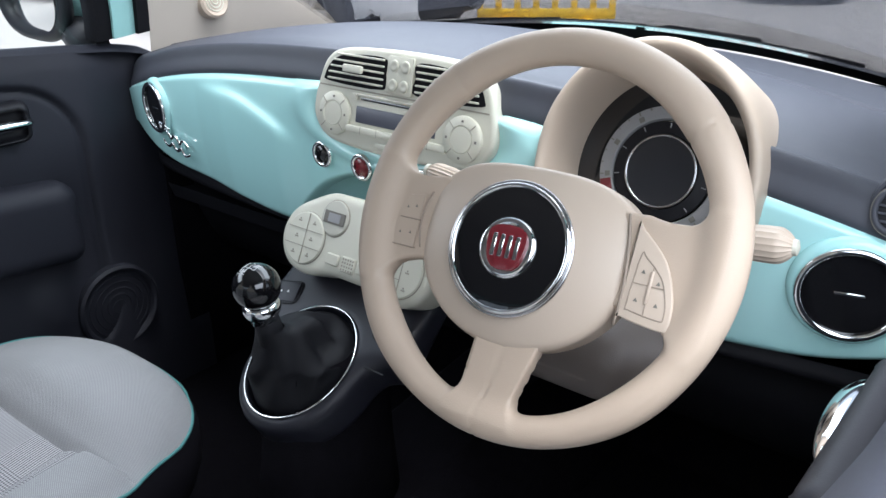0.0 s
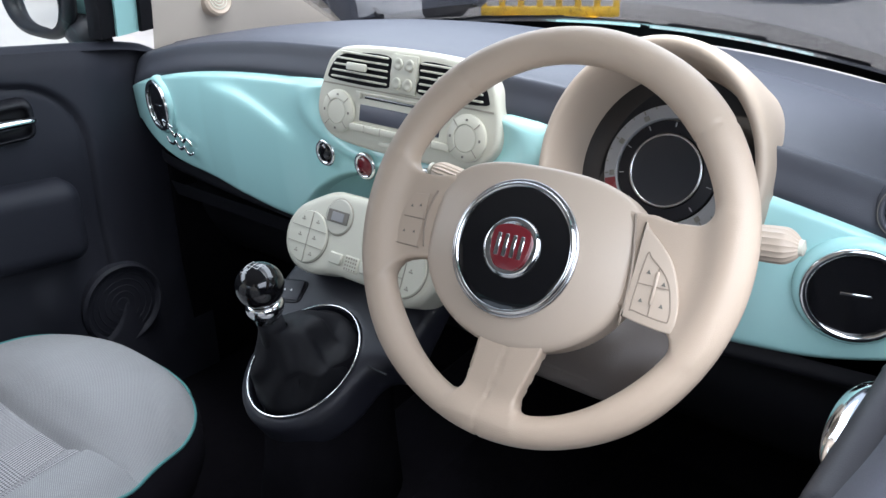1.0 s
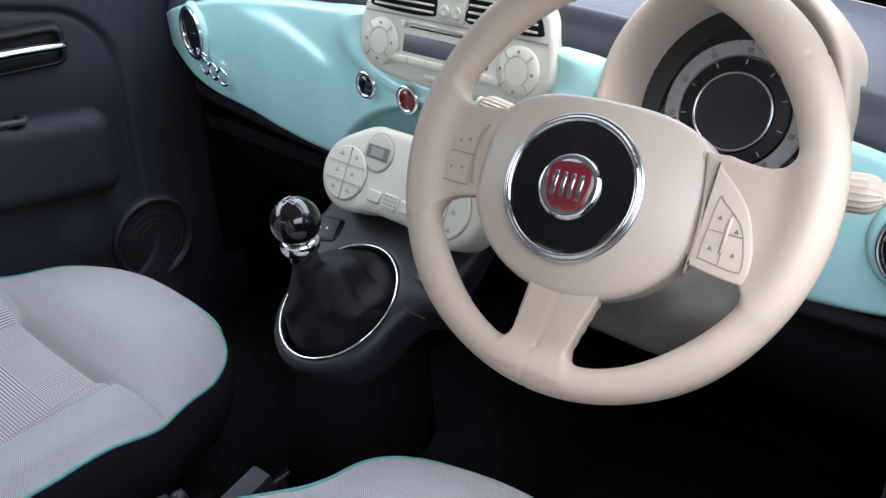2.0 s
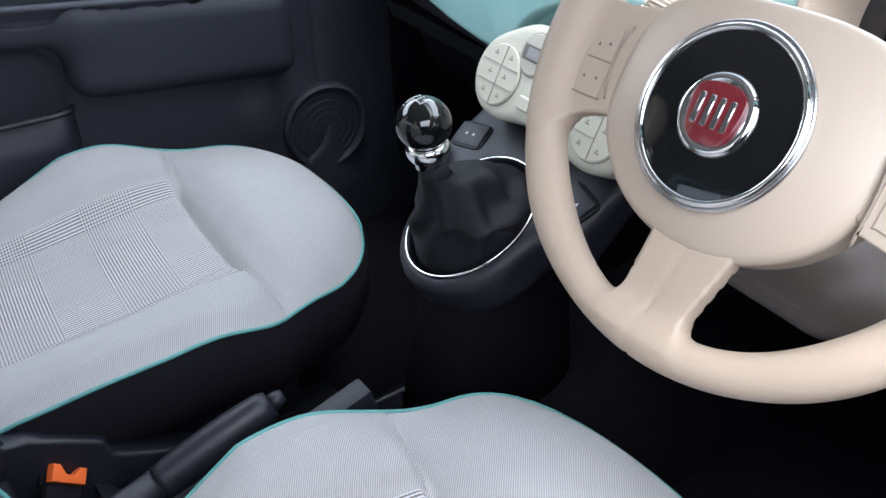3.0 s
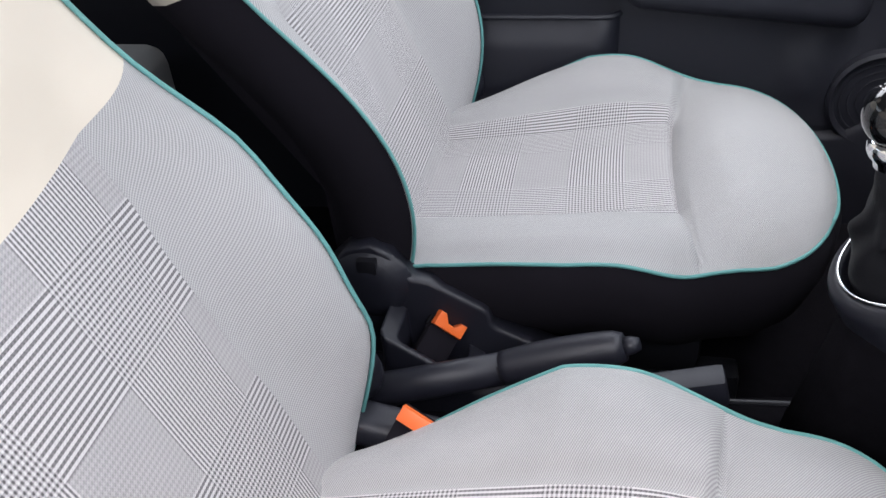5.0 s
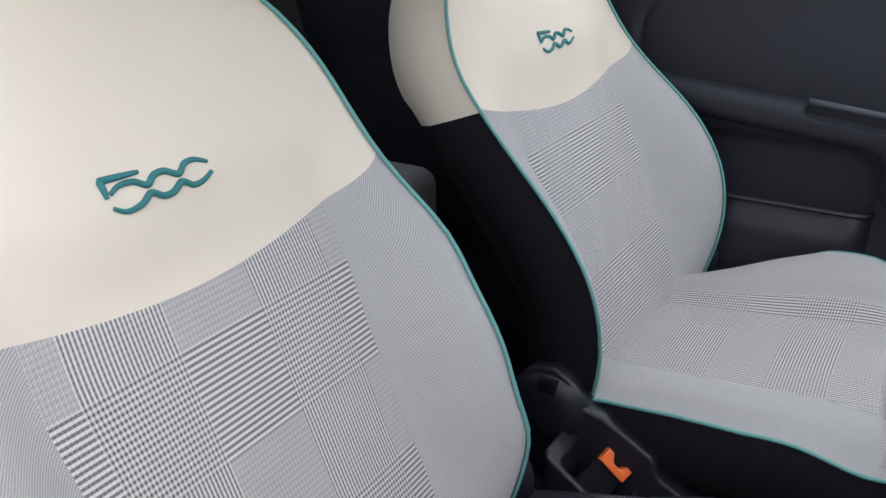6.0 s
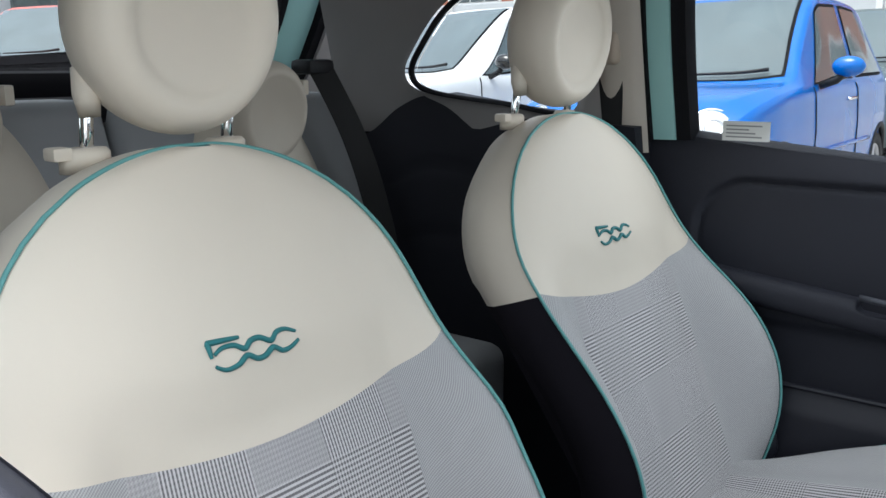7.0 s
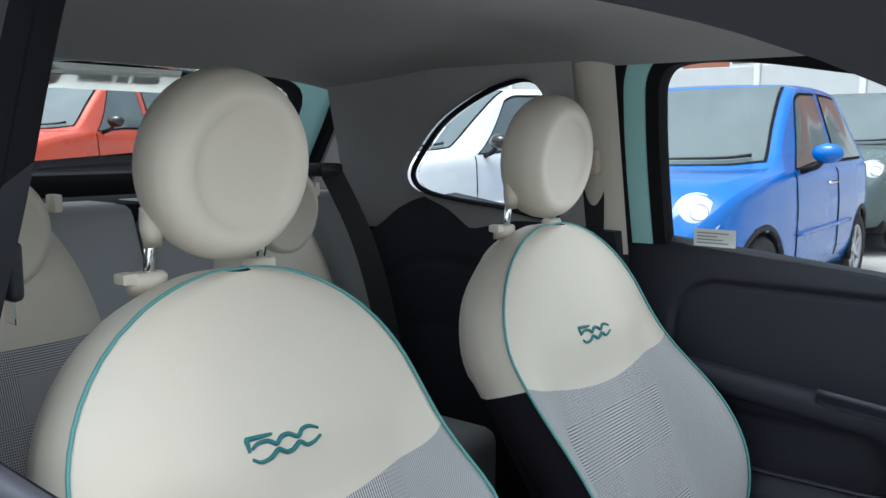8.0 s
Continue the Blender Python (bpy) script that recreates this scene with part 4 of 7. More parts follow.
for k in range(5):
    radio_box("bar_joint", -0.055 + 0.0275 * k - 0.0004, -0.0378, -0.055 + 0.0275 * k + 0.0004, -0.0292, 0.0160, 0.0168, IVORY_D, bev=0)
radio_box("lower_button", -0.030, -0.052, 0.030, -0.044, 0.011, 0.0145, IVORY, bev=0.002)
radio_box("power_button", -0.075, 0.003, -0.067, 0.011, 0.011, 0.0158, IVORY, bev=0.002)
for sx in (-0.104, 0.104):
    pm = rm @ Matrix.Translation((sx, -0.018, 0.0115))
    dial = part("button_pad", lathe([(0.0275, -0.002), (0.0275, 0.004), (0.0255, 0.0058), (0.0165, 0.0062), (0.0158, 0.0046), (0.0150, 0.0062), (0.0005, 0.0066)], 40, pm), IVORY, radio, "round ivory button pad")
    for q in range(4):
        a = math.pi / 4 + q * math.pi / 2
        part("pad_joint", box((0.0165, -0.0004, 0.0058), (0.027, 0.0004, 0.0066), 0, 1, pm @ Matrix.Rotation(a, 4, "Z")), IVORY_D, dial)
        part("pad_print", box((0.020, -0.0015, 0.0062), (0.0225, 0.0015, 0.0067), 0, 1, pm @ Matrix.Rotation(a + math.pi / 4, 4, "Z")), INK, dial)

# heater panel
hm = Matrix.Translation((0.025, 0.113, 0.808)) @ Matrix.Rotation(radians(90 - 26), 4, "X") @ Matrix.Scale(0.935, 4)
heater = thing("heater_panel", "ivory heater control panel with two round button pads", "heater panel")


def heater_solid(x, y, z):
    a = np.sqrt((x + 0.088) ** 2 + (y + 0.006) ** 2) - 0.050
    b = np.sqrt((x - 0.088) ** 2 + (y + 0.006) ** 2) - 0.050
    c = sbox(x, y - 0.009, z * 0, 0.090, 0.055, 1, 0.04)
    flat = smin(smin(a, b, 0.02), c, 0.03)
    depth = np.abs(z + 0.030) - 0.030
    r = 0.010
    return np.minimum(np.maximum(flat + r, depth + r), 0) + np.sqrt(np.maximum(flat + r, 0) ** 2 + np.maximum(depth + r, 0) ** 2) - r


hp = solid_mesh("heater", heater_solid, (-0.15, -0.07, -0.07), (0.15, 0.080, 0.01), 0.0033)
hp.transform(hm)
part("heater_body", hp, IVORY, heater, smooth="all")


def heater_round(x, y, r, h=0.004, mat=IVORY, name="button_pad", parent=heater, label=""):
    return part(name, lathe([(r, -0.003), (r, h - 0.0015), (r - 0.0015, h), (0.0005, h + 0.0006)], 36, hm @ Matrix.Translation((x, y, 0))), mat, parent, label)


for sx in (-0.088, 0.088):
    heater_round(sx, -0.008, 0.0375, 0.0016, IVORY_D, "pad_gap")
    pad_ob = heater_round(sx, -0.008, 0.0365, 0.0036, label="round ivory button pad")
    for q, (x, y, w, h) in enumerate(((0, 0.0115, 0.066, 0.0009), (0, -0.0115, 0.066, 0.0009), (0.002, 0.0, 0.0009, 0.070)) if sx < 0 else ((0.004, 0.0, 0.0009, 0.068), (-0.014, 0.0115, 0.036, 0.0009), (-0.014, -0.0115, 0.036, 0.0009))):
        part("pad_joint", box((sx + x - w / 2, -0.008 + y - h / 2, 0.0036), (sx + x + w / 2, -0.008 + y + h / 2, 0.0048), 0, 1, hm), IVORY_D, pad_ob)
    for k in range(6):
        x, y = sx - 0.014 + 0.028 * (k % 2), -0.0312 + 0.0225 * (k // 2)
        part("pad_print", box((x - 0.0030, y - 0.0010, 0.0040), (x + 0.0030, y + 0.0010, 0.0046), 0, 1, hm), IVORY_D, pad_ob)
        part("pad_print", box((x - 0.0010, y + 0.0018, 0.0040), (x + 0.0010, y + 0.0040, 0.0046), 0, 1, hm), IVORY_D, pad_ob)
for sx in (-0.042, 0.042):
    heater_round(sx, 0.030, 0.0262, 0.0012, IVORY_D, "dial_gap")
    dial = heater_round(sx, 0.030, 0.0245, 0.0024, IVORY_M, "dial", label="round grey ivory dial")
    part("dial_window", box((sx - 0.019, 0.0215, 0.0024), (sx + 0.019, 0.0385, 0.0036), 0.001, 1, hm), INK, dial, "dark display slot")
    part("dial_screen", box((sx - 0.011, 0.0240, 0.0034), (sx + 0.011, 0.0360, 0.0042), 0.0006, 1, hm), DIAL, dial, "small grey display")
part("sensor_grille", box((-0.013, -0.036, -0.001), (0.013, -0.014, 0.0026), 0.002, 1, hm), IVORY, heater)
for i in range(5):
    for j in range(4):
        part("grille_hole", box((-0.0095 + 0.0045 * i, -0.0335 + 0.0048 * j, 0.0024), (-0.0070 + 0.0045 * i, -0.0310 + 0.0048 * j, 0.0029), 0, 1, hm), IVORY_D, heater)
for x0, x1 in ((-0.040, -0.017), (0.017, 0.040)):
    part("heater_key", box((x0, -0.032, -0.001), (x1, -0.016, 0.0035), 0.0018, 1, hm), IVORY, heater)

# instrument pod
pm = POD
pod = thing("instrument_pod", "cream instrument hood over a round grey and black dial", "instrument cluster")


def hood(u, v):
    """A cream sleeve: outside from the dash to the lip, then back inside to the dial."""
    q = -1.22 + (math.pi + 2.44) * u
    prof = ((0.120, -0.12), (0.124, 0.0), (0.124, 0.045), (0.121, 0.076), (0.116, 0.085), (0.109, 0.082), (0.104, 0.065), (0.101, 0.03), (0.099, 0.0))
    f = v * (len(prof) - 1)
    r = lerp(f, range(len(prof)), [p[0] for p in prof])
    h = lerp(f, range(len(prof)), [p[1] for p in prof])
    up = max(0, math.sin(q))
    low = min(1.0, max(0.0, (-math.sin(q) - 0.40) / 0.50))
    h2 = h * (0.86 + 0.14 * up) * (1 - 0.8 * low * low * (3 - 2 * low)) if h > 0 else h
    return tuple(pm @ Vector((r * math.cos(q), r * 1.10 * math.sin(q) - 0.004, h2)))


part("hood", grid(hood, 96, 40), CREAMP, pod, "cream plastic hood", smooth="all")
lowp = [[pm @ Vector((r * math.cos(q), r * 1.10 * math.sin(q) - 0.004, h)) for q in [math.pi + 1.15 + (math.pi - 2.30) * k / 20 for k in range(21)]] for r, h in ((0.100, 0.0), (0.116, 0.0105), (0.122, 0.004), (0.121, -0.08))]
part("hood_base", loft(lowp, cap=False, closed=False), CREAMP, pod, "cream lower rim", smooth="all")
part("dial_back", lathe([(0.108, -0.004), (0.108, 0.0), (0.0005, 0.001)], 56, pm), GLOSS, pod, "black dial well")
part("speed_ring", lathe([(0.0715, 0.0), (0.0715, 0.004), (0.0575, 0.006), (0.056, 0.004), (0.056, 0.0)], 64, pm), DIAL, pod, "grey speed scale ring")
part("rev_ring", lathe([(0.054, 0.0), (0.054, 0.006), (0.041, 0.009), (0.0405, 0.0)], 56, pm), BLACKP, pod, "black inner scale ring")
part("dial_ring", ring_at(pm @ Matrix.Translation((0, 0, 0.010)), 0.0385, 0.0015, 56), SATIN, pod, "bright dial ring", smooth="all")
part("dial_display", lathe([(0.0378, 0.0), (0.0378, 0.0085), (0.0005, 0.0088)], 48, pm), DARKLCD, pod, "dark grey round display")
for k in range(25):
    a = radians(225 - 270 * k / 24)
    big = k % 3 == 0
    m = pm @ Matrix.Rotation(a, 4, "Z")
    part("scale_tick", box((0.0665 if big else 0.0685, -0.0006, 0.0036), (0.0710, 0.0006, 0.0056), 0, 1, m), INK, pod, smooth=False)
    if big:
        part("scale_figure", box((0.0590, -0.0028, 0.0052), (0.0645, 0.0028, 0.0066), 0.0003, 1, m), INK, pod, "grey bar for a scale figure", smooth=False)
        part("rev_tick", box((0.0475, -0.0005, 0.0070), (0.0525, 0.0005, 0.0092), 0, 1, m), DIAL, pod, smooth=False)
part("red_zone", loft([[pm @ Matrix.Rotation(a, 4, "Z") @ Vector((r, 0, h)) for r, h in ((0.058, 0.0062), (0.0708, 0.0043), (0.0708, 0.0048), (0.058, 0.0068))] for a in [radians(196 + 2 * k) for k in range(9)]]), RED, pod, "red fuel zone")

# stalks and shroud
def stalk(x0, x1, y0, y1, z0, z1, label, thick=0.0165):
    st = thing("column_stalk", label, "stalk", group="column stalks")
    a, b = Vector((x0, y0, z0)), Vector((x1, y1, z1))
    part("stalk_arm", sweep([a.lerp(b, t) for t in (0, 0.3, 0.5)], 0.008, 12), CREAMP, st)
    n = 36
    rings = []
    for i in range(n + 1):
        t = i / n
        c = a.lerp(b, 0.45 + 0.55 * t)
        r = thick * (0.72 + 0.28 * math.sin(min(1, t * 1.6) * math.pi / 2)) * (1 - 0.55 * max(0, t - 0.75) / 0.25 * max(0, t - 0.75) / 0.25)
        d = (b - a).normalized()
        s = d.cross(Vector((0, 0, 1))).normalized()
        w = s.cross(d)
        rings.append([c + s * ((r - 0.0011 * (k % 2)) * math.cos(q)) + w * ((r - 0.0011 * (k % 2)) * math.sin(q)) for k, q in ((k, 2 * math.pi * k / 36) for k in range(36))])
    part("stalk_grip", loft(rings), CREAMP, st, "ribbed cream grip")
    d = (b - a).normalized()
    part("stalk_tip", lathe([(0.0075, -0.001), (0.007, 0.003), (0.0005, 0.005)], 20, Matrix.Translation(b) @ d.to_track_quat("Z", "Y").to_matrix().to_4x4()), IVORY, st)


stalk(0.26, 0.138, 0.125, 0.130, 0.915, 0.926, "ribbed cream wiper stalk on the steering column", 0.0125)
stalk(0.43, 0.537, 0.128, 0.136, 0.925, 0.935, "ribbed cream indicator stalk on the steering column")
shroud = solid_mesh("shroud", lambda x, y, z: smin(sbox(x - 0.357, y - 0.155, z - 0.812 - 0.30 * (y - 0.125), 0.070, 0.105, 0.034, 0.03), sbox(x - 0.392, y - 0.150, z - 0.800 - 0.35 * (y - 0.125), 0.060, 0.072, 0.036, 0.03), 0.02), (0.26, 0.02, 0.73), (0.49, 0.28, 1.0), 0.006)
sh = thing("column_shroud", "taupe plastic steering column shroud with a key slot", "column shroud")
part("shell", shroud, SHROUD, sh, smooth="all")
part("key_slot", lathe([(0.013, -0.01), (0.013, 0.003), (0.010, 0.005), (0.0005, 0.004)], 28, Matrix.Translation((0.397, 0.087, 0.787)) @ Matrix.Rotation(radians(100), 4, "X")), SATIN, sh, "metal key slot")

# small window demister at the end of the dash top
demist = thing("demister_vent", "small oval dark grey demister vent set in the dash end", "air vent")
dm = Matrix.Translation((0.590, 0.2355, 0.9485)) @ Vector((0, -0.95, 0.31)).to_track_quat("Z", "Y").to_matrix().to_4x4() @ Matrix.Diagonal((0.95, 1.1, 1, 1))
part("surround", lathe([(0.0205, -0.012), (0.0205, 0.0018), (0.0180, 0.0030), (0.0155, 0.0022), (0.0150, -0.004), (0.0005, -0.005)], 36, dm), DASH, demist, smooth="all")
part("recess", lathe([(0.0149, -0.0042), (0.0149, -0.0010), (0.0005, -0.0012)], 32, dm), BLACKP, demist, "black recess")
part("rim_groove", ring_at(dm @ Matrix.Translation((0, 0, 0.0012)), 0.0207, 0.0007, 36), INK, demist, "thin dark joint")
for k in range(4):
    y = -0.0096 + 0.0064 * k
    w = math.sqrt(0.0148 ** 2 - y * y)
    part("slat", box((-w, y - 0.0011, -0.0012), (w, y + 0.0011, 0.0018), 0.0004, 1, dm), DASH, demist)

# ---- front seats: coordinates about the seat's middle line, y and z as in the car ----
def eased(x, xs, ys):
    """lerp with its corners rounded."""
    return sum(w * lerp(x + d, xs, ys) for d, w in ((-0.036, 1), (-0.018, 2), (0.0, 3), (0.018, 2), (0.036, 1))) / 9


def back_w(z):
    if z > 0.885:
        t = min(1, (z - 0.885) / (1.098 - 0.885))
        return 0.240 * (1 - t ** 2.15) ** 0.5
    return -back_slim * math.exp(-((z - 0.705) / 0.085) ** 4) + eased(z, (0.36, 0.42, 0.47, 0.52, 0.56, 0.62, 0.68, 0.74, 0.80, 0.85, 0.885, 0.93), (0.222, 0.228, 0.234, 0.239, 0.243, 0.250, 0.255, 0.257, 0.254, 0.245, 0.240, 0.2375))


def back_y(x, z):
    """The backrest's front face."""
    w = max(back_w(z), 1e-4)
    u = abs(x) / w
    y = -0.661 - 0.405 * (z - 0.93)
    b = eased(z, (0.36, 0.42, 0.47, 0.50, 0.53, 0.56, 0.62, 0.70, 0.78, 0.86, 0.92), (-0.10, -0.05, -0.012, 0.008, 0.029, 0.049, 0.080, 0.097, 0.078, 0.026, 0.0))
    b -= back_slim * math.exp(-((z - 0.715) / 0.085) ** 4)
    k = max(0, (u - 0.62) / 0.38)
    y += b * (k * k * (3 - 2 * k)) ** 0.8
    y += 0.014 * (1 - min(1, u) ** 2) * min(1, max(0, (z - 0.86) / 0.06))        # fuller head part
    y -= 0.010 * min(1, u) ** 6                                             # rounded to the piping
    return y


def cream_line(u):
    return 0.842 + 0.040 * abs(u) ** 1.8


def back_point(u, z):
    x = u * back_w(z)
    return x, back_y(x, z), z


def cushion_w(y):
    if y > -0.10:
        t = min(1, (y + 0.10) / 0.128)
        return 0.226 * (1 - t ** front_round) ** 0.5
    return lerp(y, (-0.52, -0.42, -0.30, -0.22, -0.165, -0.13, -0.10), (0.238, 0.250, 0.256, 0.254, 0.244, 0.232, 0.226))


def cushion_edge(y):
    return lerp(y, (-0.52, -0.47, -0.35, -0.24, -0.15, -0.05, 0.03), (0.522, 0.530, 0.562, 0.577, 0.552, 0.540, 0.532))


def cushion_mid(y):
    return lerp(y, (-0.55, -0.35, -0.20, -0.150, -0.142, -0.10, -0.05, 0.005, 0.03), (0.500, 0.516, 0.536, 0.541, 0.545, 0.577, 0.579, 0.560, 0.532))


rear_drop = 0.0                 # how steeply the cushion's edge falls to the rear
far_drop = 0.0                  # the same for its outer edge alone
front_round = 2.9               # how square the cushion's front is
near_cut = 0.0                  # how far its inner front corner is drawn in
back_slim = 0.0                 # how much the backrest's waist is drawn in
inner_drop = 0.0                # how far its inner front edge hangs


def corner(u, y):
    k = min(1.0, max(0.0, (y + 0.19) / 0.15))
    return 1 - near_cut * k * k * (3 - 2 * k) * max(0.0, u) ** 2


def cushion_point(u, y):
    w = cushion_w(y)
    x = u * w * corner(u, y)
    ys = y - (seam_y(u) + 0.148) * max(0, 1 - abs(y + 0.15) / 0.15)
    e, c = cushion_edge(y), cushion_mid(ys)
    if ys < -0.148:
        k = max(0, (abs(u) - 0.42) / 0.58)
        z = c + (e - c) * min(1, k * 1.25) + 0.020 * math.sin(math.pi * min(1, k)) ** 1.2
        z += 0.004 * (1 - u * u)
    else:
        z = e + (c - e) * (1 - abs(u) ** 2.6)
    z -= (rear_drop + (far_drop if u < 0 else 0)) * max(0, -0.295 - y) * abs(u) ** 3
    z -= inner_drop * max(0.0, u) ** 2 * min(1.0, max(0.0, (y + 0.45) / 0.16)) * min(1.0, max(0.0, (0.02 - y) / 0.08))
    # stitched seam across the cushion, bowed forwards at its middle, and along the bolsters
    z -= 0.014 * math.exp(-((y - seam_y(u)) / 0.0048) ** 2) * (1 - abs(u) ** 5)
    if ys < -0.148:
        z -= 0.006 * math.exp(-((abs(u) - 0.57) / 0.03) ** 2)
    return x, y, z


def seam_y(u):
    return -0.148 - 0.022 * (1 - u * u) + 0.004 * u


def patch(fn, u0, u1, v0, v1, nu, nv, scale):
    """A sheet with unrolled coordinates in metres."""
    return grid(lambda a, b: fn(u0 + (u1 - u0) * a, v0 + (v1 - v0) * b), nu, nv, uv=lambda a, b: ((u0 + (u1 - u0) * a) * scale[0], (v0 + (v1 - v0) * b) * scale[1] + (scale[2] if len(scale) > 2 else 0)))


def make_seat(label):
    seat = thing("front_seat", label, "car seat", group="front seats")
    # backrest
    top = lambda u, v: back_point(u, cream_line(u) * (1 - v) + 1.0975 * v)
    low = lambda u, v: back_point(u, 0.37 * (1 - v) + cream_line(u) * v)
    rest = part("backrest", grid(lambda a, b: top(2 * a - 1, 1 - (1 - b) ** 1.8), 60, 36), SEATC, seat, "ivory leatherette upper backrest", smooth="all")
    unroll = lambda a, b: ((1.24 * a - 0.62) * 0.27, ((cream_line(1.24 * a - 0.62) - 0.37) * b) * 0.847 - 0.034)
    part("centre_panel", grid(lambda a, b: low(1.24 * a - 0.62, b), 44, 40, uv=unroll), CHECK, rest, "black and white glen check panel", smooth="all")
    for s in (-1, 1):
        part("bolster", patch(low, s * 0.62, s * 1.0, 0, 1, 18, 40, (0.27, 0.40)), CLOTH, rest, "pale grey woven bolster", smooth="all")
    edge = [back_point(-1, 0.37 + 0.70 * k / 40) for k in range(41)]
    arc = []
    for k in range(1, 40):
        q = math.pi * k / 40
        w0 = back_w(1.07)
        x = -w0 * math.cos(q)
        lo, hi = 1.07, 1.0972
        for _ in range(30):
            mid = (lo + hi) / 2
            if back_w(mid) > abs(x):
                lo = mid
            else:
                hi = mid
        arc.append((x, back_y(back_w(lo), lo), lo))
    edge = edge + arc + [(-x, y, z) for x, y, z in edge[::-1]]
    out = [(x, y + 0.003, z) for x, y, z in edge]
    part("back_piping", sweep(out, 0.0022, 8, up=(0, 1, 0)), PIPING, rest, "sea green piping", smooth="all")
    # side strip behind the piping, ivory above and black below
    def strip(lo_i, hi_i):
        rings = []
        for i in range(lo_i, hi_i):
            x, y, z = edge[i]
            d = Vector((x, 0, (z - 0.86) * 0.9 if z > 0.9 else 0)).normalized()
            row = []
            for t in (0.0, 0.12, 0.35, 0.65, 0.88, 1.0):
                bulge = 0.010 * math.sin(math.pi * t) - 0.028 * max(0, t - 0.6) / 0.4
                depth = 0.100
                p = Vector((x, y - depth * t, z - 0.035 * t)) + d * bulge
                row.append(p)
            rings.append(row)
        return rings
    n = len(edge)
    split = next(i for i, p in enumerate(edge) if p[2] > 0.872)
    part("head_side", loft(strip(split, n - split), cap=False, closed=False), SEATC, rest, "ivory upper side", smooth="all")
    part("side_cloth", loft(strip(0, split + 1), cap=False, closed=False), BLACKC, rest, "black cloth side", smooth="all")
    part("side_cloth", loft(strip(n - split - 1, n), cap=False, closed=False), BLACKC, rest, "black cloth side", smooth="all")
    back = bmesh.new()
    ringp = [row[-1] for row in strip(0, n)]
    back.faces.new([back.verts.new(p) for p in ringp])
    part("back_shell", back, BLACKC, rest, "black back of the seat", smooth=False)
    # embroidered linked emblem
    def on_back(x, y):
        z = 0.923 + y * 0.93
        return x, back_y(x - 0.004, z) + 0.0005, z
    wave_mark(lambda x, y: on_back(0.010 - x, y), 0.096, 0.0028, STITCH, rest, "embroidery")
    # cushion
    cush = part("cushion", patch(lambda u, v: cushion_point(u, seam_y(u) * (1 - v) + 0.0278 * v), -1, 1, 0, 1, 50, 40, (0.25, 0.18)), CLOTH, seat, "pale grey woven front of the cushion", smooth="all")
    part("cushion_panel", patch(lambda u, v: cushion_point(u, -0.56 * (1 - v) + seam_y(u) * v), -0.55, 0.55, 0, 1, 44, 96, (0.25, 0.40)), CHECK, cush, "black and white glen check panel", smooth="all")
    for s in (-1, 1):
        part("cushion_bolster", patch(lambda u, v: cushion_point(u, -0.56 * (1 - v) + seam_y(u) * v), s * 0.55, s, 0, 1, 20, 96, (0.25, 0.40)), CLOTH, cush, "pale grey woven side", smooth="all")
    rim = [cushion_point(-1, -0.50 + 0.51 * k / 50) for k in range(51)]
    front = []
    w0 = cushion_w(0.01)
    for k in range(1, 24):
        x = -w0 * math.cos(math.pi * k / 24)
        lo, hi = 0.01, 0.0279
        for _ in range(30):
            mid = (lo + hi) / 2
            if cushion_w(mid) > abs(x):
                lo = mid
            else:
                hi = mid
        front.append((x * corner(x / w0, lo), lo, cushion_edge(lo)))
    rim = rim + front + [cushion_point(1, -0.50 + 0.51 * k / 50) for k in range(50, -1, -1)]
    part("cushion_piping", sweep(rim, 0.0023, 8), PIPING, cush, "sea green piping", smooth="all")
    skirt = []
    for x, y, z in rim:
        d = Vector((x, max(0, y + 0.1), 0)).normalized()
        skirt.append([Vector((x, y, z)) + d * o + Vector((0, 0, -h)) for o, h in ((-0.001, 0.002), (0.008, 0.02), (0.006, 0.06), (-0.010, 0.10), (-0.04, 0.135))])
    part("cushion_skirt", loft(skirt, cap=False, closed=False), BLACKC, cush, "black cloth cushion side", smooth="all")
    part("seat_frame", box((-0.19, -0.50, 0.35), (0.19, -0.13, 0.43), 0.02), BLACKP, seat, "black seat frame")
    for s in (-1, 1):
        part("seat_rail", box((s * 0.17 - 0.02, -0.52, 0.28), (s * 0.17 + 0.02, -0.08, 0.355), 0.008), BLACKP, seat, "black seat rail")
    # recliner knuckles
    for s in (-1, 1):
        k = solid_mesh("knuckle", lambda x, y, z: np.maximum(np.sqrt((y + 0.518) ** 2 + (z - 0.533) ** 2) - 0.052, np.abs(x - s * 0.266) - 0.020 + 0.02 * np.clip(((y + 0.518) ** 2 + (z - 0.533) ** 2) / 0.0027, 0, 1) ** 2), (s * 0.266 - 0.04, -0.60, 0.46), (s * 0.266 + 0.04, -0.44, 0.61), 0.0045)
        cover = part("recliner_cover", k, CONSOLE, seat, "dark plastic recliner cover", smooth="all")
        part("cover_panel", box((s * 0.266 - 0.0185, -0.527, 0.553), (s * 0.266 + 0.0185, -0.503, 0.576), 0.003), BLACKP, cover, "recessed square panel")
    # head restraint on two chrome posts
    hm2 = Matrix.Translation((-0.005, -0.752, 1.211)) @ Matrix.Rotation(radians(-90 - 6), 4, "X")
    prof = [(0.020, -0.056), (0.055, -0.053), (0.085, -0.044), (0.103, -0.027), (0.1085, -0.006), (0.1075, 0.014), (0.101, 0.028), (0.092, 0.037), (0.082, 0.040), (0.072, 0.0375), (0.063, 0.0325), (0.050, 0.029), (0.030, 0.0272), (0.0005, 0.0265)]
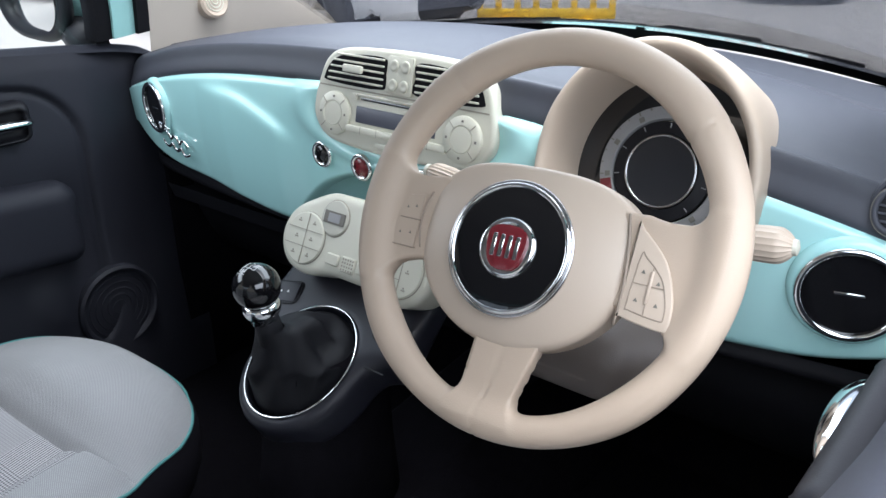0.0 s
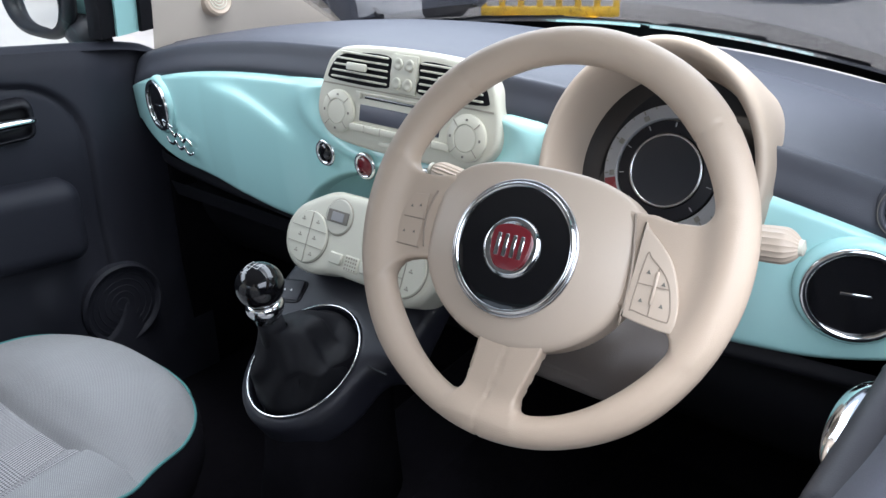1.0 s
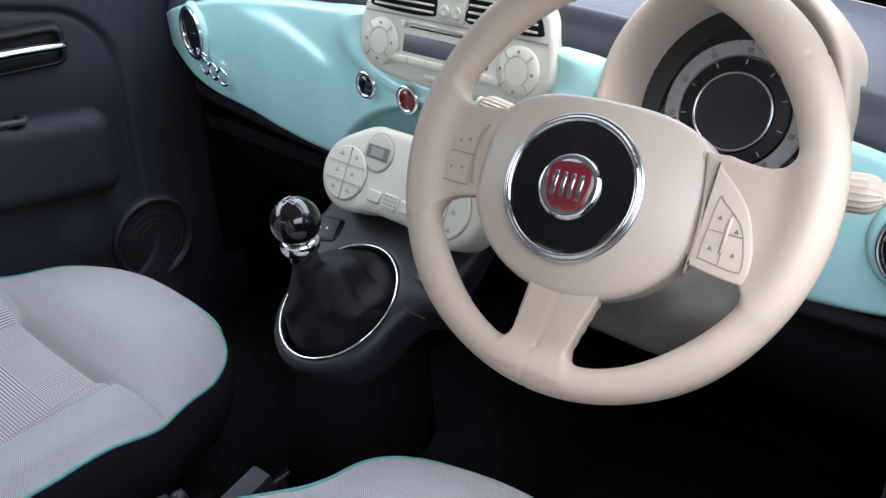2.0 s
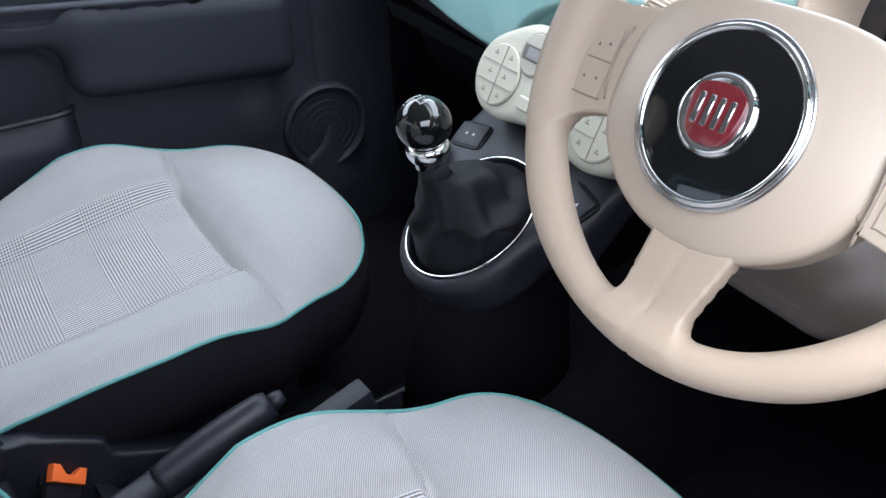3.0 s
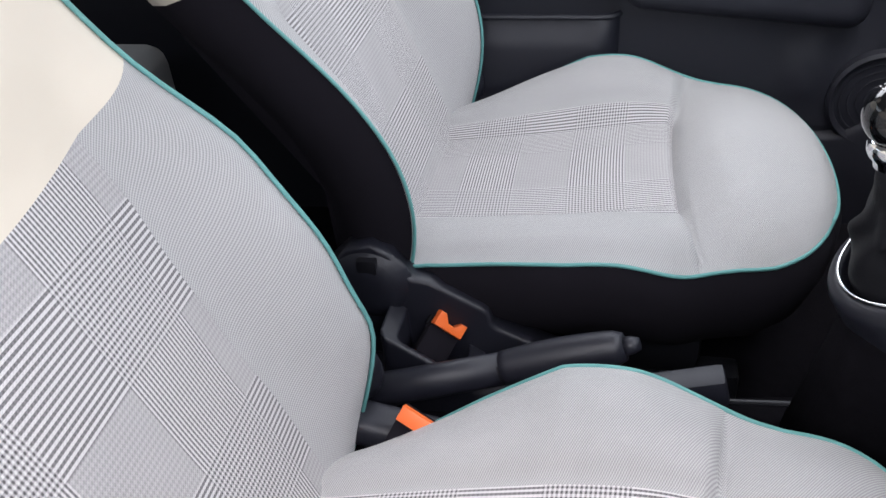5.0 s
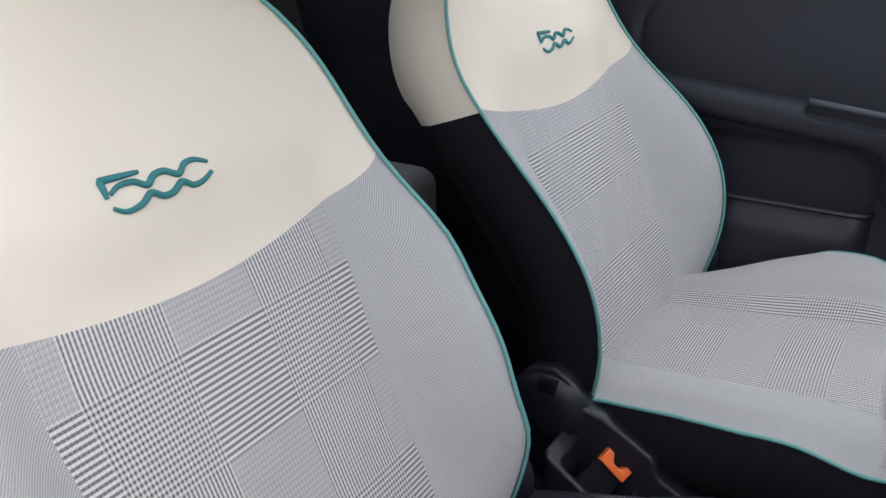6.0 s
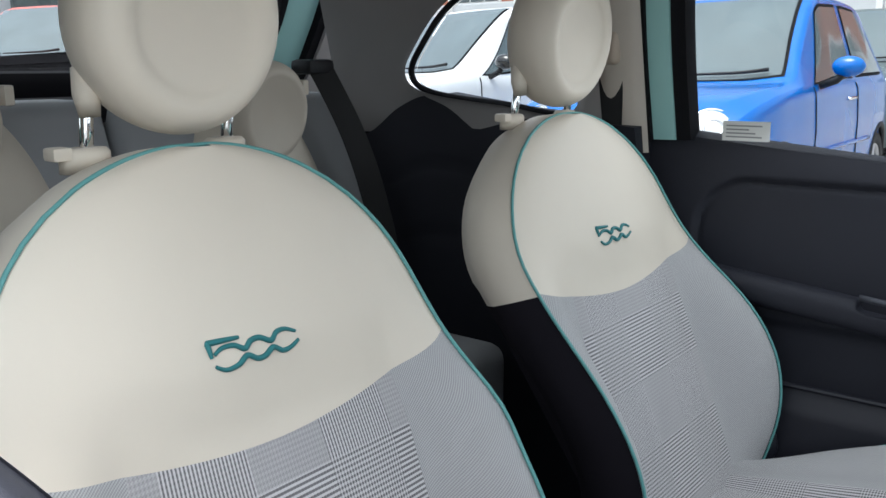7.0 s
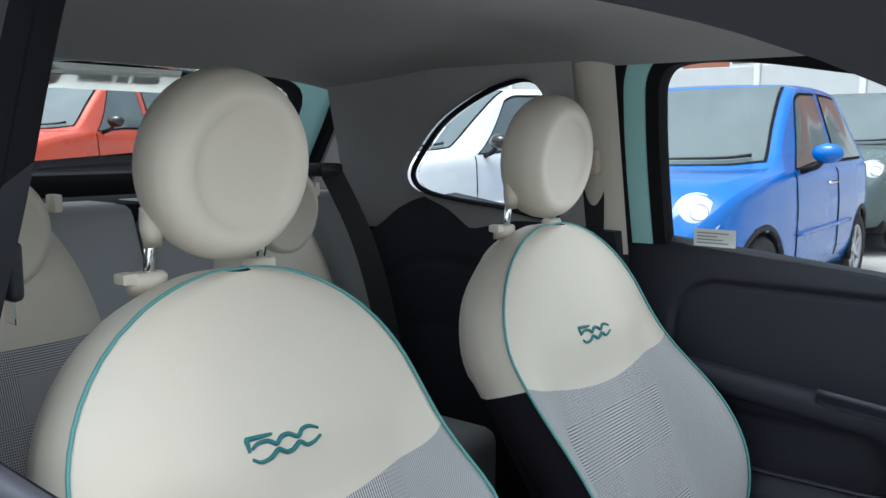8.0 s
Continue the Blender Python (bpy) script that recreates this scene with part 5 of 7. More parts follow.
    pts = curve([(r, h) for r, h in prof], 70)
    hr = part("head_restraint", moved(lathe([(max(0.0004, float(p[0])), float(p[1])) for p in pts], 56), hm2 @ Matrix.Diagonal((0.945, 0.965, 1, 1))), SEATC, seat, "round ivory head restraint with a dished face", smooth="all")
    for s in (-1, 1):
        x = s * 0.076
        part("post", sweep([(x, -0.790, 1.06), (x, -0.782, 1.10), (x, -0.772, 1.17)], 0.0062, 12), CHROME, hr, "chrome post", smooth="all")
        part("boss", lathe([(0.009, -0.025), (0.012, -0.005), (0.010, 0.018), (0.004, 0.022)], 18, Matrix.Translation((x, -0.775, 1.150)) @ Matrix.Rotation(radians(8), 4, "X")), SEATC, hr, smooth="all")
        part("guide", lathe([(0.019, -0.014), (0.019, 0.004), (0.016, 0.008), (0.006, 0.009)], 20, Matrix.Translation((x, -0.786, 1.090)) @ Matrix.Diagonal((1.25, 0.8, 1, 1))), SEATC, seat, "ivory post guide", smooth="all")
        if s > 0:
            part("release_tab", box((x + 0.016, -0.795, 1.088), (x + 0.034, -0.775, 1.100), 0.003), SEATC, seat)
    return seat


SEAT_X = 0.341
rear_drop, back_slim = 0.44, 0.0125
driver_seat = make_seat("ivory and check cloth driver's seat with sea green piping")
driver_seat.location.x = SEAT_X - 0.007
for o in driver_seat.children:
    if o.name.startswith("cushion"):
        o.location = (0.012, 0.012, 0.008)      # the driver's cushion is wound up a little
rear_drop, inner_drop, far_drop, front_round, near_cut, back_slim = 0.0, 0.020, 0.26, 2.6, 0.12, 0.0
other = make_seat("ivory and check cloth passenger seat with sea green piping")
other.location.x = -SEAT_X
for o in other.children:
    if o.name.startswith("cushion"):
        o.location = (0.002, -0.004, 0.014)

# ---- rear bench ----
bench = thing("rear_bench", "grey rear bench with ivory tops and check cloth panels", "rear seat")


def bench_y(z):
    return -1.350 - 0.34 * (z - 0.9)


def bench_w(z):
    return 0.182 * max(0.0, 1 - (max(0.0, z - 0.86) / 0.285) ** 2.1) ** 0.5 + 0.030 * max(0.0, min(1.0, (0.80 - z) / 0.2))


def bench_face(s, u, z):
    """A rear seat's padded front; u from edge to edge."""
    k = 2 * u - 1
    return s * 0.285 + bench_w(z) * k, bench_y(z) + 0.018 * (1 - k * k) - 0.045 * abs(k) ** 4 - 0.9 * max(0.0, z - 1.10) ** 1.2, z


lean = Matrix.Translation((0, 0.34 * 0.9, 0)) @ Matrix(((1, 0, 0, 0), (0, 1, -0.34, 0), (0, 0, 1, 0), (0, 0, 0, 1)))
for s in (-1, 1):
    part("rear_back", grid(lambda a, b: bench_face(s, a, 0.905 + 0.2399 * (1 - (1 - b) ** 1.8)), 30, 20), SEATC, bench, "ivory leatherette top of the rear backrest", smooth="all")
    part("rear_panel", grid(lambda a, b: bench_face(s, a, 0.46 + 0.445 * b), 30, 20, uv=lambda a, b: (a * 0.42, b * 0.45)), CHECK, bench, "check cloth rear backrest", smooth="all")
    part("rear_block", box((s * 0.295 - 0.290, -1.52, 0.40), (s * 0.295 + 0.290, -1.376, 1.116), 0.03, 3, lean), REARC, bench, "grey cloth rear backrest body")
    part("rear_cushion", solid_mesh("rc", lambda x, y, z: sbox(x - s * 0.272, y + 1.175, z - 0.548, 0.236, 0.228, 0.102, 0.035), (s * 0.272 - 0.28, -1.43, 0.43), (s * 0.272 + 0.28, -0.925, 0.68), 0.012), REARC, bench, "grey cloth rear cushion", smooth="all")
    m = Matrix.Translation((s * 0.300, -1.388, 1.085)) @ Matrix.Rotation(radians(-90 - 8), 4, "X") @ Matrix.Diagonal((0.92, 1.04, 1, 1))
    hr = thing("rear_head_restraint", "round ivory rear head restraint on the bench top", "head restraint", group="rear head restraints")
    pts = curve([(0.02, -0.045), (0.07, -0.04), (0.092, -0.02), (0.096, 0.0), (0.092, 0.025), (0.078, 0.038), (0.062, 0.034), (0.03, 0.026), (0.0005, 0.025)], 40)
    part("pad", lathe([(max(0.0004, float(p[0])), float(p[1])) for p in pts], 44, m), SEATC, hr, smooth="all")
    part("tab", box((s * 0.292 - 0.096, -1.387, 1.115), (s * 0.292 - 0.081, -1.357, 1.145), 0.004), SEATC, hr)
part("bench_plinth", box((-0.56, -1.45, 0.275), (0.56, -0.99, 0.50), 0.03), BLACKP, bench, "black carpeted bench plinth")
# rear belts
for s in (-1, 1):
    belt = thing("rear_belt", "black rear seat belt hanging from the rear pillar", "seat belt", group="rear seat belts")
    line = curve([(s * 0.435, -1.372, 1.165), (s * 0.470, -1.318, 1.03), (s * 0.485, -1.270, 0.88), (s * 0.492, -1.225, 0.68)], 20)
    part("webbing", loft([[(p[0] - s * 0.024, p[1] - 0.012, p[2]), (p[0] + s * 0.024, p[1] + 0.012, p[2]), (p[0] + s * 0.024, p[1] + 0.014, p[2] + 0.002), (p[0] - s * 0.024, p[1] - 0.010, p[2] + 0.002)] for p in line]), WEB, belt, smooth=False)
    part("anchor", box((s * 0.43 - 0.035, -1.42, 1.155), (s * 0.43 + 0.035, -1.36, 1.185), 0.01), BLACKP, belt, "black belt outlet")

# ---- steering wheel: local x across, y up the rim, z to the driver ----
WM = Matrix.Translation((0.356, 0.006, 0.9476)) @ Matrix.Rotation(radians(4.5), 4, "Z") @ Matrix.Rotation(radians(-0.7), 4, "Y") @ Matrix.Rotation(radians(90 - 29.3), 4, "X")
wheel = thing("steering_wheel", "cream leather steering wheel with three spokes and a black centre", "steering wheel")
HUB = (-0.004, -0.016)


def rim_solid(x, y, z):
    a = np.arctan2(y, x)
    rr = np.sqrt(x * x + y * y)
    tube = 0.0165 + 0.0015 * np.exp(-((np.abs(np.abs(a - 0.0) - math.pi / 2) - 0.75) / 0.25) ** 2)
    thin = 0.0028 * np.clip(-y / 0.15, 0, 1) ** 2
    d = np.sqrt((rr - 0.1675 - thin) ** 2 + z * z) - tube + thin
    flare = 0.032 + 0.020 * np.clip((np.abs(x) - 0.09) / 0.06, 0, 1) ** 2
    rise = 0.020 * np.clip((0.155 - np.abs(x)) / 0.055, 0, 1)
    side = np.maximum(np.maximum(np.maximum(y - HUB[1] - flare - rise, HUB[1] - y - flare), np.abs(z + 0.002) - 0.0105), np.abs(np.abs(x) - 0.110) - 0.050) + 0.0
    side = np.maximum(side, rr - 0.169)
    down = np.clip((-y - 0.075) / 0.08, 0, 1)
    mid = 0.006 - 0.012 * down
    low = np.maximum(np.maximum(np.abs(x - mid) - 0.036 + 0.009 * down, np.abs(z + 0.002) - 0.011), np.abs(y + 0.112) - 0.050)
    low = np.maximum(low, rr - 0.169)
    s = smin(smin(d, side + 0.003, 0.018), low + 0.003, 0.018)
    # seam down the lower spoke, and round the rim at ten and two
    s = s + 0.0018 * np.exp(-((x - mid) / 0.0011) ** 2) * (y < -0.06) * (z > 0)
    ang = np.degrees(np.arctan2(y, x))
    for q in (131, 40):
        s = s + 0.0016 * np.exp(-((ang - q) * rr * 0.01745 / 0.0010) ** 2) * (rr > 0.12)
    return s


rim = solid_mesh("rim", rim_solid, (-0.2, -0.2, -0.03), (0.2, 0.2, 0.03), 0.0030)
rim.transform(WM @ Matrix.Translation((0.003, 0, -0.0006)) @ Matrix.Scale(0.985, 4))
part("rim", rim, CREAM, wheel, "cream leather rim and spokes", smooth="all")


def hub_solid(x, y, z):
    px, py = x - HUB[0], y - HUB[1]
    # low, broad-shouldered top; round below
    up = py > 0
    e = (np.abs(px / np.where(up, 0.106, 0.101)) ** np.where(up, 3.2, 2.0) + np.abs(py / np.where(up, 0.071, 0.088)) ** np.where(up, 2.6, 2.0)) ** 0.5
    swell = np.sqrt((px / 0.101) ** 2 + (py / 0.088) ** 2)
    flat = (e - 1) * 0.090
    flat = np.maximum(flat, np.abs(px) - 0.097 + 0.0)
    dome = z - 0.024 + 0.020 * swell ** 2.2
    dome = np.where((px + 0.002) ** 2 + (py + 0.003) ** 2 < 0.0535 ** 2, np.maximum(dome, z - 0.017), dome)
    depth = np.maximum(dome, -0.030 - z)
    r = 0.006
    return np.minimum(np.maximum(flat + r, depth + r), 0) + np.sqrt(np.maximum(flat + r, 0) ** 2 + np.maximum(depth + r, 0) ** 2) - r


hub = solid_mesh("hub", hub_solid, (-0.12, -0.12, -0.04), (0.12, 0.10, 0.04), 0.0030)
hub.transform(WM)
hub_ob = part("hub_pad", hub, CREAMP, wheel, "cream plastic airbag cover", smooth="all")
for s in (-1, 1):
    line = [(HUB[0] + s * (0.0985 + 0.002 * math.cos(t * 2) - (0.009 * ((t + 1) / 2) ** 2 if s > 0 else 0)), HUB[1] + (-0.043 + 0.090 * (t + 1) / 2 if s > 0 else 0.006 + 0.026 * t), (0.0085 if s > 0 else 0.0115) - 0.004 * t * t) for t in [k / 8 - 1 for k in range(17)]]
    part("pad_gap", sweep([WM @ Vector(p) for p in line], 0.0013 if s > 0 else 0.0008, 8), GROOVE, hub_ob, "dark joint beside the pad", smooth="all")
bm_hub = WM @ Matrix.Translation((HUB[0] - 0.002, HUB[1] - 0.003, 0.0215))
part("centre_disc", lathe([(0.0525, -0.006), (0.0525, 0.0), (0.045, 0.0008), (0.0005, 0.0016)], 64, bm_hub), GLOSS, hub_ob, "glossy black centre disc")
part("chrome_ring", ring_at(bm_hub, 0.0540, 0.0024, 64), CHROME, hub_ob, "chrome ring", smooth="all")
part("outer_ring", ring_at(bm_hub @ Matrix.Translation((0, 0, -0.002)), 0.0573, 0.0018, 64), SATIN, hub_ob, "satin metal ring", smooth="all")
badge_m = bm_hub @ Matrix.Translation((0, 0, -0.005)) @ Matrix.Scale(1.08, 4)
badge = part("badge", lathe([(0.0245, 0.0), (0.0245, 0.007), (0.0215, 0.0095), (0.0195, 0.0085), (0.0005, 0.0088)], 48, badge_m), CHROME, hub_ob, "round chrome badge", smooth="all")
shield = [(float(p[0]), float(p[1])) for p in curve([(-0.0155, 0.013), (0.0, 0.0175), (0.0155, 0.013), (0.0160, -0.004), (0.010, -0.0155), (0.0, -0.0180), (-0.010, -0.0155), (-0.0160, -0.004)], 40, closed=True)]
part("badge_field", slab(shield, 0.0018, 0.0006, badge_m @ Matrix.Translation((0, 0, 0.0085))), RED, badge, "red enamel field")
for k in range(4):
    x = -0.0102 + 0.0068 * k
    part("badge_bar", box((x - 0.0017, -0.0085, 0.0100), (x + 0.0017, 0.0095, 0.0112), 0.0004, 1, badge_m), CHROME, badge, "plain silver bar")
# button plates on the spokes
plate = [(0.0985, 0.030), (0.104, 0.029), (0.127, 0.008), (0.139, -0.018), (0.142, -0.042), (0.136, -0.047), (0.102, -0.043), (0.0985, -0.036)]
sm = WM @ Matrix.Translation((HUB[0], HUB[1] + 0.008, 0.0030))
out = [(float(p[0]), float(p[1])) for p in curve(plate, 40, closed=True)]
po = part("button_plate", slab(out, 0.0042, 0.0014, sm), CREAMP, wheel, "cream switch plate", smooth="all")
inner = [(float(p[0]), float(p[1])) for p in curve([(0.107, 0.008), (0.112, 0.007), (0.127, -0.006), (0.134, -0.022), (0.136, -0.036), (0.132, -0.039), (0.107, -0.036), (0.1045, -0.033)], 40, closed=True)]
part("plate_groove", sweep([sm @ Vector((x, y, 0.0042)) for x, y in inner], 0.0006, 6, closed=True), GROOVE, po)
part("plate_joint", box((0.105, -0.0146, 0.0040), (0.131, -0.0138, 0.0048), 0, 1, sm), GROOVE, po)
part("plate_joint", box((0.1192, -0.038, 0.0040), (0.1200, 0.001, 0.0048), 0, 1, sm), GROOVE, po)
part("rocker_ridge", box((0.1182, -0.029, 0.0042), (0.1210, -0.002, 0.0064), 0.001, 1, sm), CREAMP, po)
for x, y in ((0.112, -0.004), (0.111, -0.027), (0.126, -0.011), (0.128, -0.028)):
    part("plate_mark", slab([(x - 0.0018, y - 0.0014), (x + 0.0018, y - 0.0014), (x, y + 0.0018)], 0.0007, 0, sm @ Matrix.Translation((0, 0, 0.0042))), INK, po, smooth=False)
sm = WM @ Matrix.Translation((HUB[0], HUB[1] + 0.008, 0.0055)) @ Matrix.Diagonal((-1, 1, 1, 1))
keys = part("left_keys", slab([(0.106, -0.030), (0.132, -0.030), (0.131, 0.000), (0.122, 0.018), (0.106, 0.020)], 0.0006, 0.0004, sm), CREAM, wheel, "flush cream switch keys", smooth=False)
for y, x1 in ((-0.030, 0.135), (-0.004, 0.128)):
    part("key_joint", sweep([sm @ Vector((0.104 + (x1 - 0.104) * t, y, 0.0006)) for t in (0, 0.5, 1)], 0.0006, 6), GROOVE, keys)
for x, y in ((0.113, 0.008), (0.122, 0.006), (0.113, -0.017), (0.124, -0.018)):
    part("key_mark", slab([(x - 0.0012, y - 0.001), (x + 0.0012, y - 0.001), (x, y + 0.0014)], 0.0006, 0, sm @ Matrix.Translation((0, 0, 0.0006))), INK, keys, smooth=False)
part("hub_mark", box((0.058 + 0.012, -0.010, 0.0085), (0.058 + 0.017, -0.006, 0.0105), 0.0003, 1, WM), CREAMP, hub_ob)

# ---- centre console with gear lever ----
console = thing("gear_console", "dark plastic console with gear lever opening and window switches", "centre console")
# sloping face: from the heater panel down to the lever
cm = Matrix.Translation((0.011, 0.053, 0.700)) @ Matrix.Rotation(radians(31), 4, "X")


def console_solid(x, y, z):
    # x across, y up the slope, z off the face
    e = np.sqrt((x / 0.086) ** 2 + ((y + 0.032) / 0.095) ** 2)
    flat = smin((e - 1) * 0.085, np.maximum(np.abs(x) - 0.124, np.abs(y - 0.085) - 0.075), 0.05)
    depth = np.maximum(z, -0.062 - z + 0.25 * np.maximum(0, y - 0.02))
    r = 0.014
    body = np.minimum(np.maximum(flat + r, depth + r), 0) + np.sqrt(np.maximum(flat + r, 0) ** 2 + np.maximum(depth + r, 0) ** 2) - r
    hole = np.sqrt((x / 0.070) ** 2 + ((y + 0.032) / 0.079) ** 2) - 1
    return np.maximum(body, -np.maximum(hole * 0.08, -0.022 - z))


cs = solid_mesh("console", console_solid, (-0.15, -0.19, -0.31), (0.15, 0.19, 0.02), 0.006)
cs.transform(cm)
part("console_body", cs, CONSOLE, console, smooth="all")
part("opening_ring", sweep([cm @ Vector((0.072 * math.cos(q), -0.032 + 0.081 * math.sin(q), 0.001)) for q in (2 * math.pi * k / 64 for k in range(64))], 0.0015, 8, closed=True), CHROME, console, "thin chrome ring round the gaiter", smooth="all")
for s in (-1, 1):
    m = cm @ Matrix.Translation((s * 0.094, 0.044, -0.0015)) @ Matrix.Rotation(radians(-14 * s), 4, "Z")
    sw = part("switch_bezel", slab(oval(0.0245, 0.0185, 28, 5), 0.003, 0.001, m), BLACKP, console, "black window switch bezel", smooth="all")
    part("window_switch", box((-0.021, -0.015, 0.002), (0.021, 0.015, 0.0055), 0.0025, 2, m @ Matrix.Rotation(radians(5), 4, "X")), CONSOLE, sw, "dark window switch")
    for x in (-0.0055, 0.0055):
        part("switch_mark", slab([(x - 0.0018, -0.0016), (x + 0.0018, -0.0016), (x, 0.0018)], 0.0007, 0, m @ Matrix.Rotation(radians(5), 4, "X") @ Matrix.Translation((0, 0, 0.0055))), MARK, sw, smooth=False)
part("console_pillar", loft([[(0.022 + a * w, y0 + b * w, z) for a, b in oval(1, 1.5, 28, 2.6)] for z, w, y0 in ((0.40, 0.075, 0.04), (0.55, 0.062, 0.05), (0.70, 0.055, 0.06))]), CARPET, console, "black trimmed console foot", smooth="all")
part("console_joint", box((0.09, -0.008, -0.0005), (0.12, -0.006, 0.0012), 0, 1, cm), BLACKP, console)

lever = thing("gear_lever", "glossy black ball gear knob with chrome collar and leather gaiter", "gear lever")
KN = Vector((0.016, -0.0313, 0.8086))


def gaiter(u, v):
    q = 2 * math.pi * u
    base = cm @ Vector((0.066 * math.cos(q), -0.032 + 0.074 * math.sin(q), -0.008))
    top = Vector((0.018, -0.021, 0.752))
    ax = Vector((0.0, -0.06, 1)).normalized()
    tp = top + Vector((0.017 * math.cos(q), 0.017 * math.sin(q), 0))
    p = base.lerp(tp, v)
    c = (cm @ Vector((0, -0.032, 0))).lerp(top, v)
    out = (p - c)
    swell = 1 + 0.14 * math.sin(math.pi * v ** 0.8) * (0.75 + 0.25 * math.cos(3 * q + 1)) - 0.35 * max(0, v - 0.55) * math.sin(math.pi * min(1, (v - 0.55) / 0.45)) if v < 1 else 1
    fold = 1 + 0.07 * math.sin(4 * q + 5 * v) * math.sin(math.pi * v) + 0.09 * math.sin(7 * q - 9 * v) * math.sin(math.pi * v) ** 2
    p = c + out * swell * fold
    p.z += 0.007 * math.sin(9 * v + 2 * math.sin(q)) * math.sin(math.pi * v)
    return tuple(p)


part("gaiter", grid(gaiter, 72, 36, closed=True), BOOT, lever, "creased black leather gaiter", smooth="all")
part("lever_sleeve", sweep([(0.018, -0.018, 0.732), (0.018, -0.022, 0.752), (0.018, -0.025, 0.770)], lambda t: 0.0175 - 0.003 * t, 20), BOOT, lever, "black leather sleeve", smooth="all")
ax = Matrix.Translation(KN) @ Matrix.Rotation(radians(8), 4, "X")
part("collar", lathe([(0.0135, -0.047), (0.0165, -0.045), (0.0170, -0.039), (0.0205, -0.035), (0.0222, -0.030), (0.0220, -0.025), (0.0195, -0.021), (0.0150, -0.019)], 36, ax), CHROME, lever, "stepped chrome collar", smooth="all")
ball = [(0.0275 * math.sin(q), -0.0275 * math.cos(q) * 0.97) for q in [0.45 + (math.pi - 0.46) * k / 28 for k in range(29)]]
knob = part("knob", lathe([(max(r, 0.0004), h) for r, h in ball], 44, ax), GLOSS, lever, "glossy black ball knob", smooth="all")


def on_knob(x, y):
    r = 0.0276
    return ax @ Vector((x, y, math.sqrt(r * r - x * x - y * y) * 0.97 + 0.0002))


for xs in ((-0.008, 0.007, -0.008, -0.007), (0.0, 0.007, 0.0, -0.007), (0.008, 0.007, 0.008, 0.0), (-0.008, 0.0, 0.008, 0.0)):
    part("shift_line", sweep([on_knob(xs[0] + (xs[2] - xs[0]) * t, xs[1] + (xs[3] - xs[1]) * t - 0.004) for t in (0, 0.25, 0.5, 0.75, 1)], 0.00038, 6), MARK, knob, "white shift pattern line")
for x, y in ((-0.008, 0.009), (0.0, 0.009), (0.008, 0.009), (-0.008, -0.0095), (0.0, -0.0095)):
    part("shift_figure", sweep([on_knob(x - 0.001, y - 0.004), on_knob(x + 0.001, y - 0.004)], 0.0006, 6), MARK, knob)

# ---- between the seats ----
hb = thing("handbrake", "dark grey plastic handbrake lever lying between the seats", "handbrake")
a, b = Vector((0.027, -0.58, 0.430)), Vector((0.026, -0.228, 0.554))
axis = (b - a).normalized()
joint = 0.655
part("lever_arm", sweep([a.lerp(b, joint * t) for t in (0, 0.3, 0.6, 1.0)], lambda t: 0.0205 - 0.0040 * t, 18, flat=1.12), CONSOLE, hb, smooth="all")
part("grip", sweep([a.lerp(b, joint + (1 - joint) * k / 16) for k in range(17)], lambda t: 0.0172 + 0.0026 * math.sin(math.pi * min(1, t * 1.1)) - 0.0040 * max(0, t - 0.92) / 0.08, 20, flat=1.12), CONSOLE, hb, "dark grained grip", smooth="all")
part("grip_joint", sweep([a.lerp(b, joint - 0.006), a.lerp(b, joint)], 0.0176, 18), BLACKP, hb)
part("release_button", sweep([b, b + axis * 0.008, b + axis * 0.015], lambda t: 0.0098 * (1 - 0.35 * t * t), 16), CONSOLE, hb, "dark release button", smooth="all")
part("lever_root", solid_mesh("root", lambda x, y, z: sbox(x - 0.027, y + 0.60, z - 0.44, 0.034, 0.10, 0.05, 0.025), (-0.016, -0.71, 0.38), (0.074, -0.49, 0.50), 0.006), CONSOLE, hb, smooth="all")
lv = thing("seat_lever", "dark grey plastic seat adjuster bar beside the cushion", "seat lever")
p0, p1 = Vector((0.068, -0.332, 0.498)), Vector((0.056, -0.137, 0.545))
lm = Matrix.Translation(p0.lerp(p1, 0.5)) @ (p1 - p0).to_track_quat("Y", "Z").to_matrix().to_4x4()
part("bar", box((-0.014, -0.105, -0.020), (0.014, 0.105, 0.012), 0.005, 2, lm), CONSOLE, lv)
well = thing("buckle_console", "dark plastic tray between the seats with belt buckle wells", "console tray")


# a tall cover along the passenger cushion, from the recliner down to the front
cover_line = [(-0.575, 0.52), (-0.565, 0.558), (-0.541, 0.582), (-0.511, 0.590), (-0.490, 0.577), (-0.479, 0.553), (-0.467, 0.544), (-0.448, 0.542), (-0.420, 0.527), (-0.388, 0.509), (-0.381, 0.503), (-0.378, 0.486), (-0.371, 0.480), (-0.338, 0.464), (-0.290, 0.445), (-0.285, 0.40), (-0.53, 0.40), (-0.568, 0.47)]
cover_m = Matrix.Translation((-0.098, 0, 0)) @ Matrix(((0, 0, 1, 0), (1, 0, 0, 0), (0, 1, 0, 0), (0, 0, 0, 1)))
part("side_cover", slab(cover_line, 0.030, 0.005, cover_m, 3), CONSOLE, well, "tall grey plastic cover with a stepped top", smooth="all")


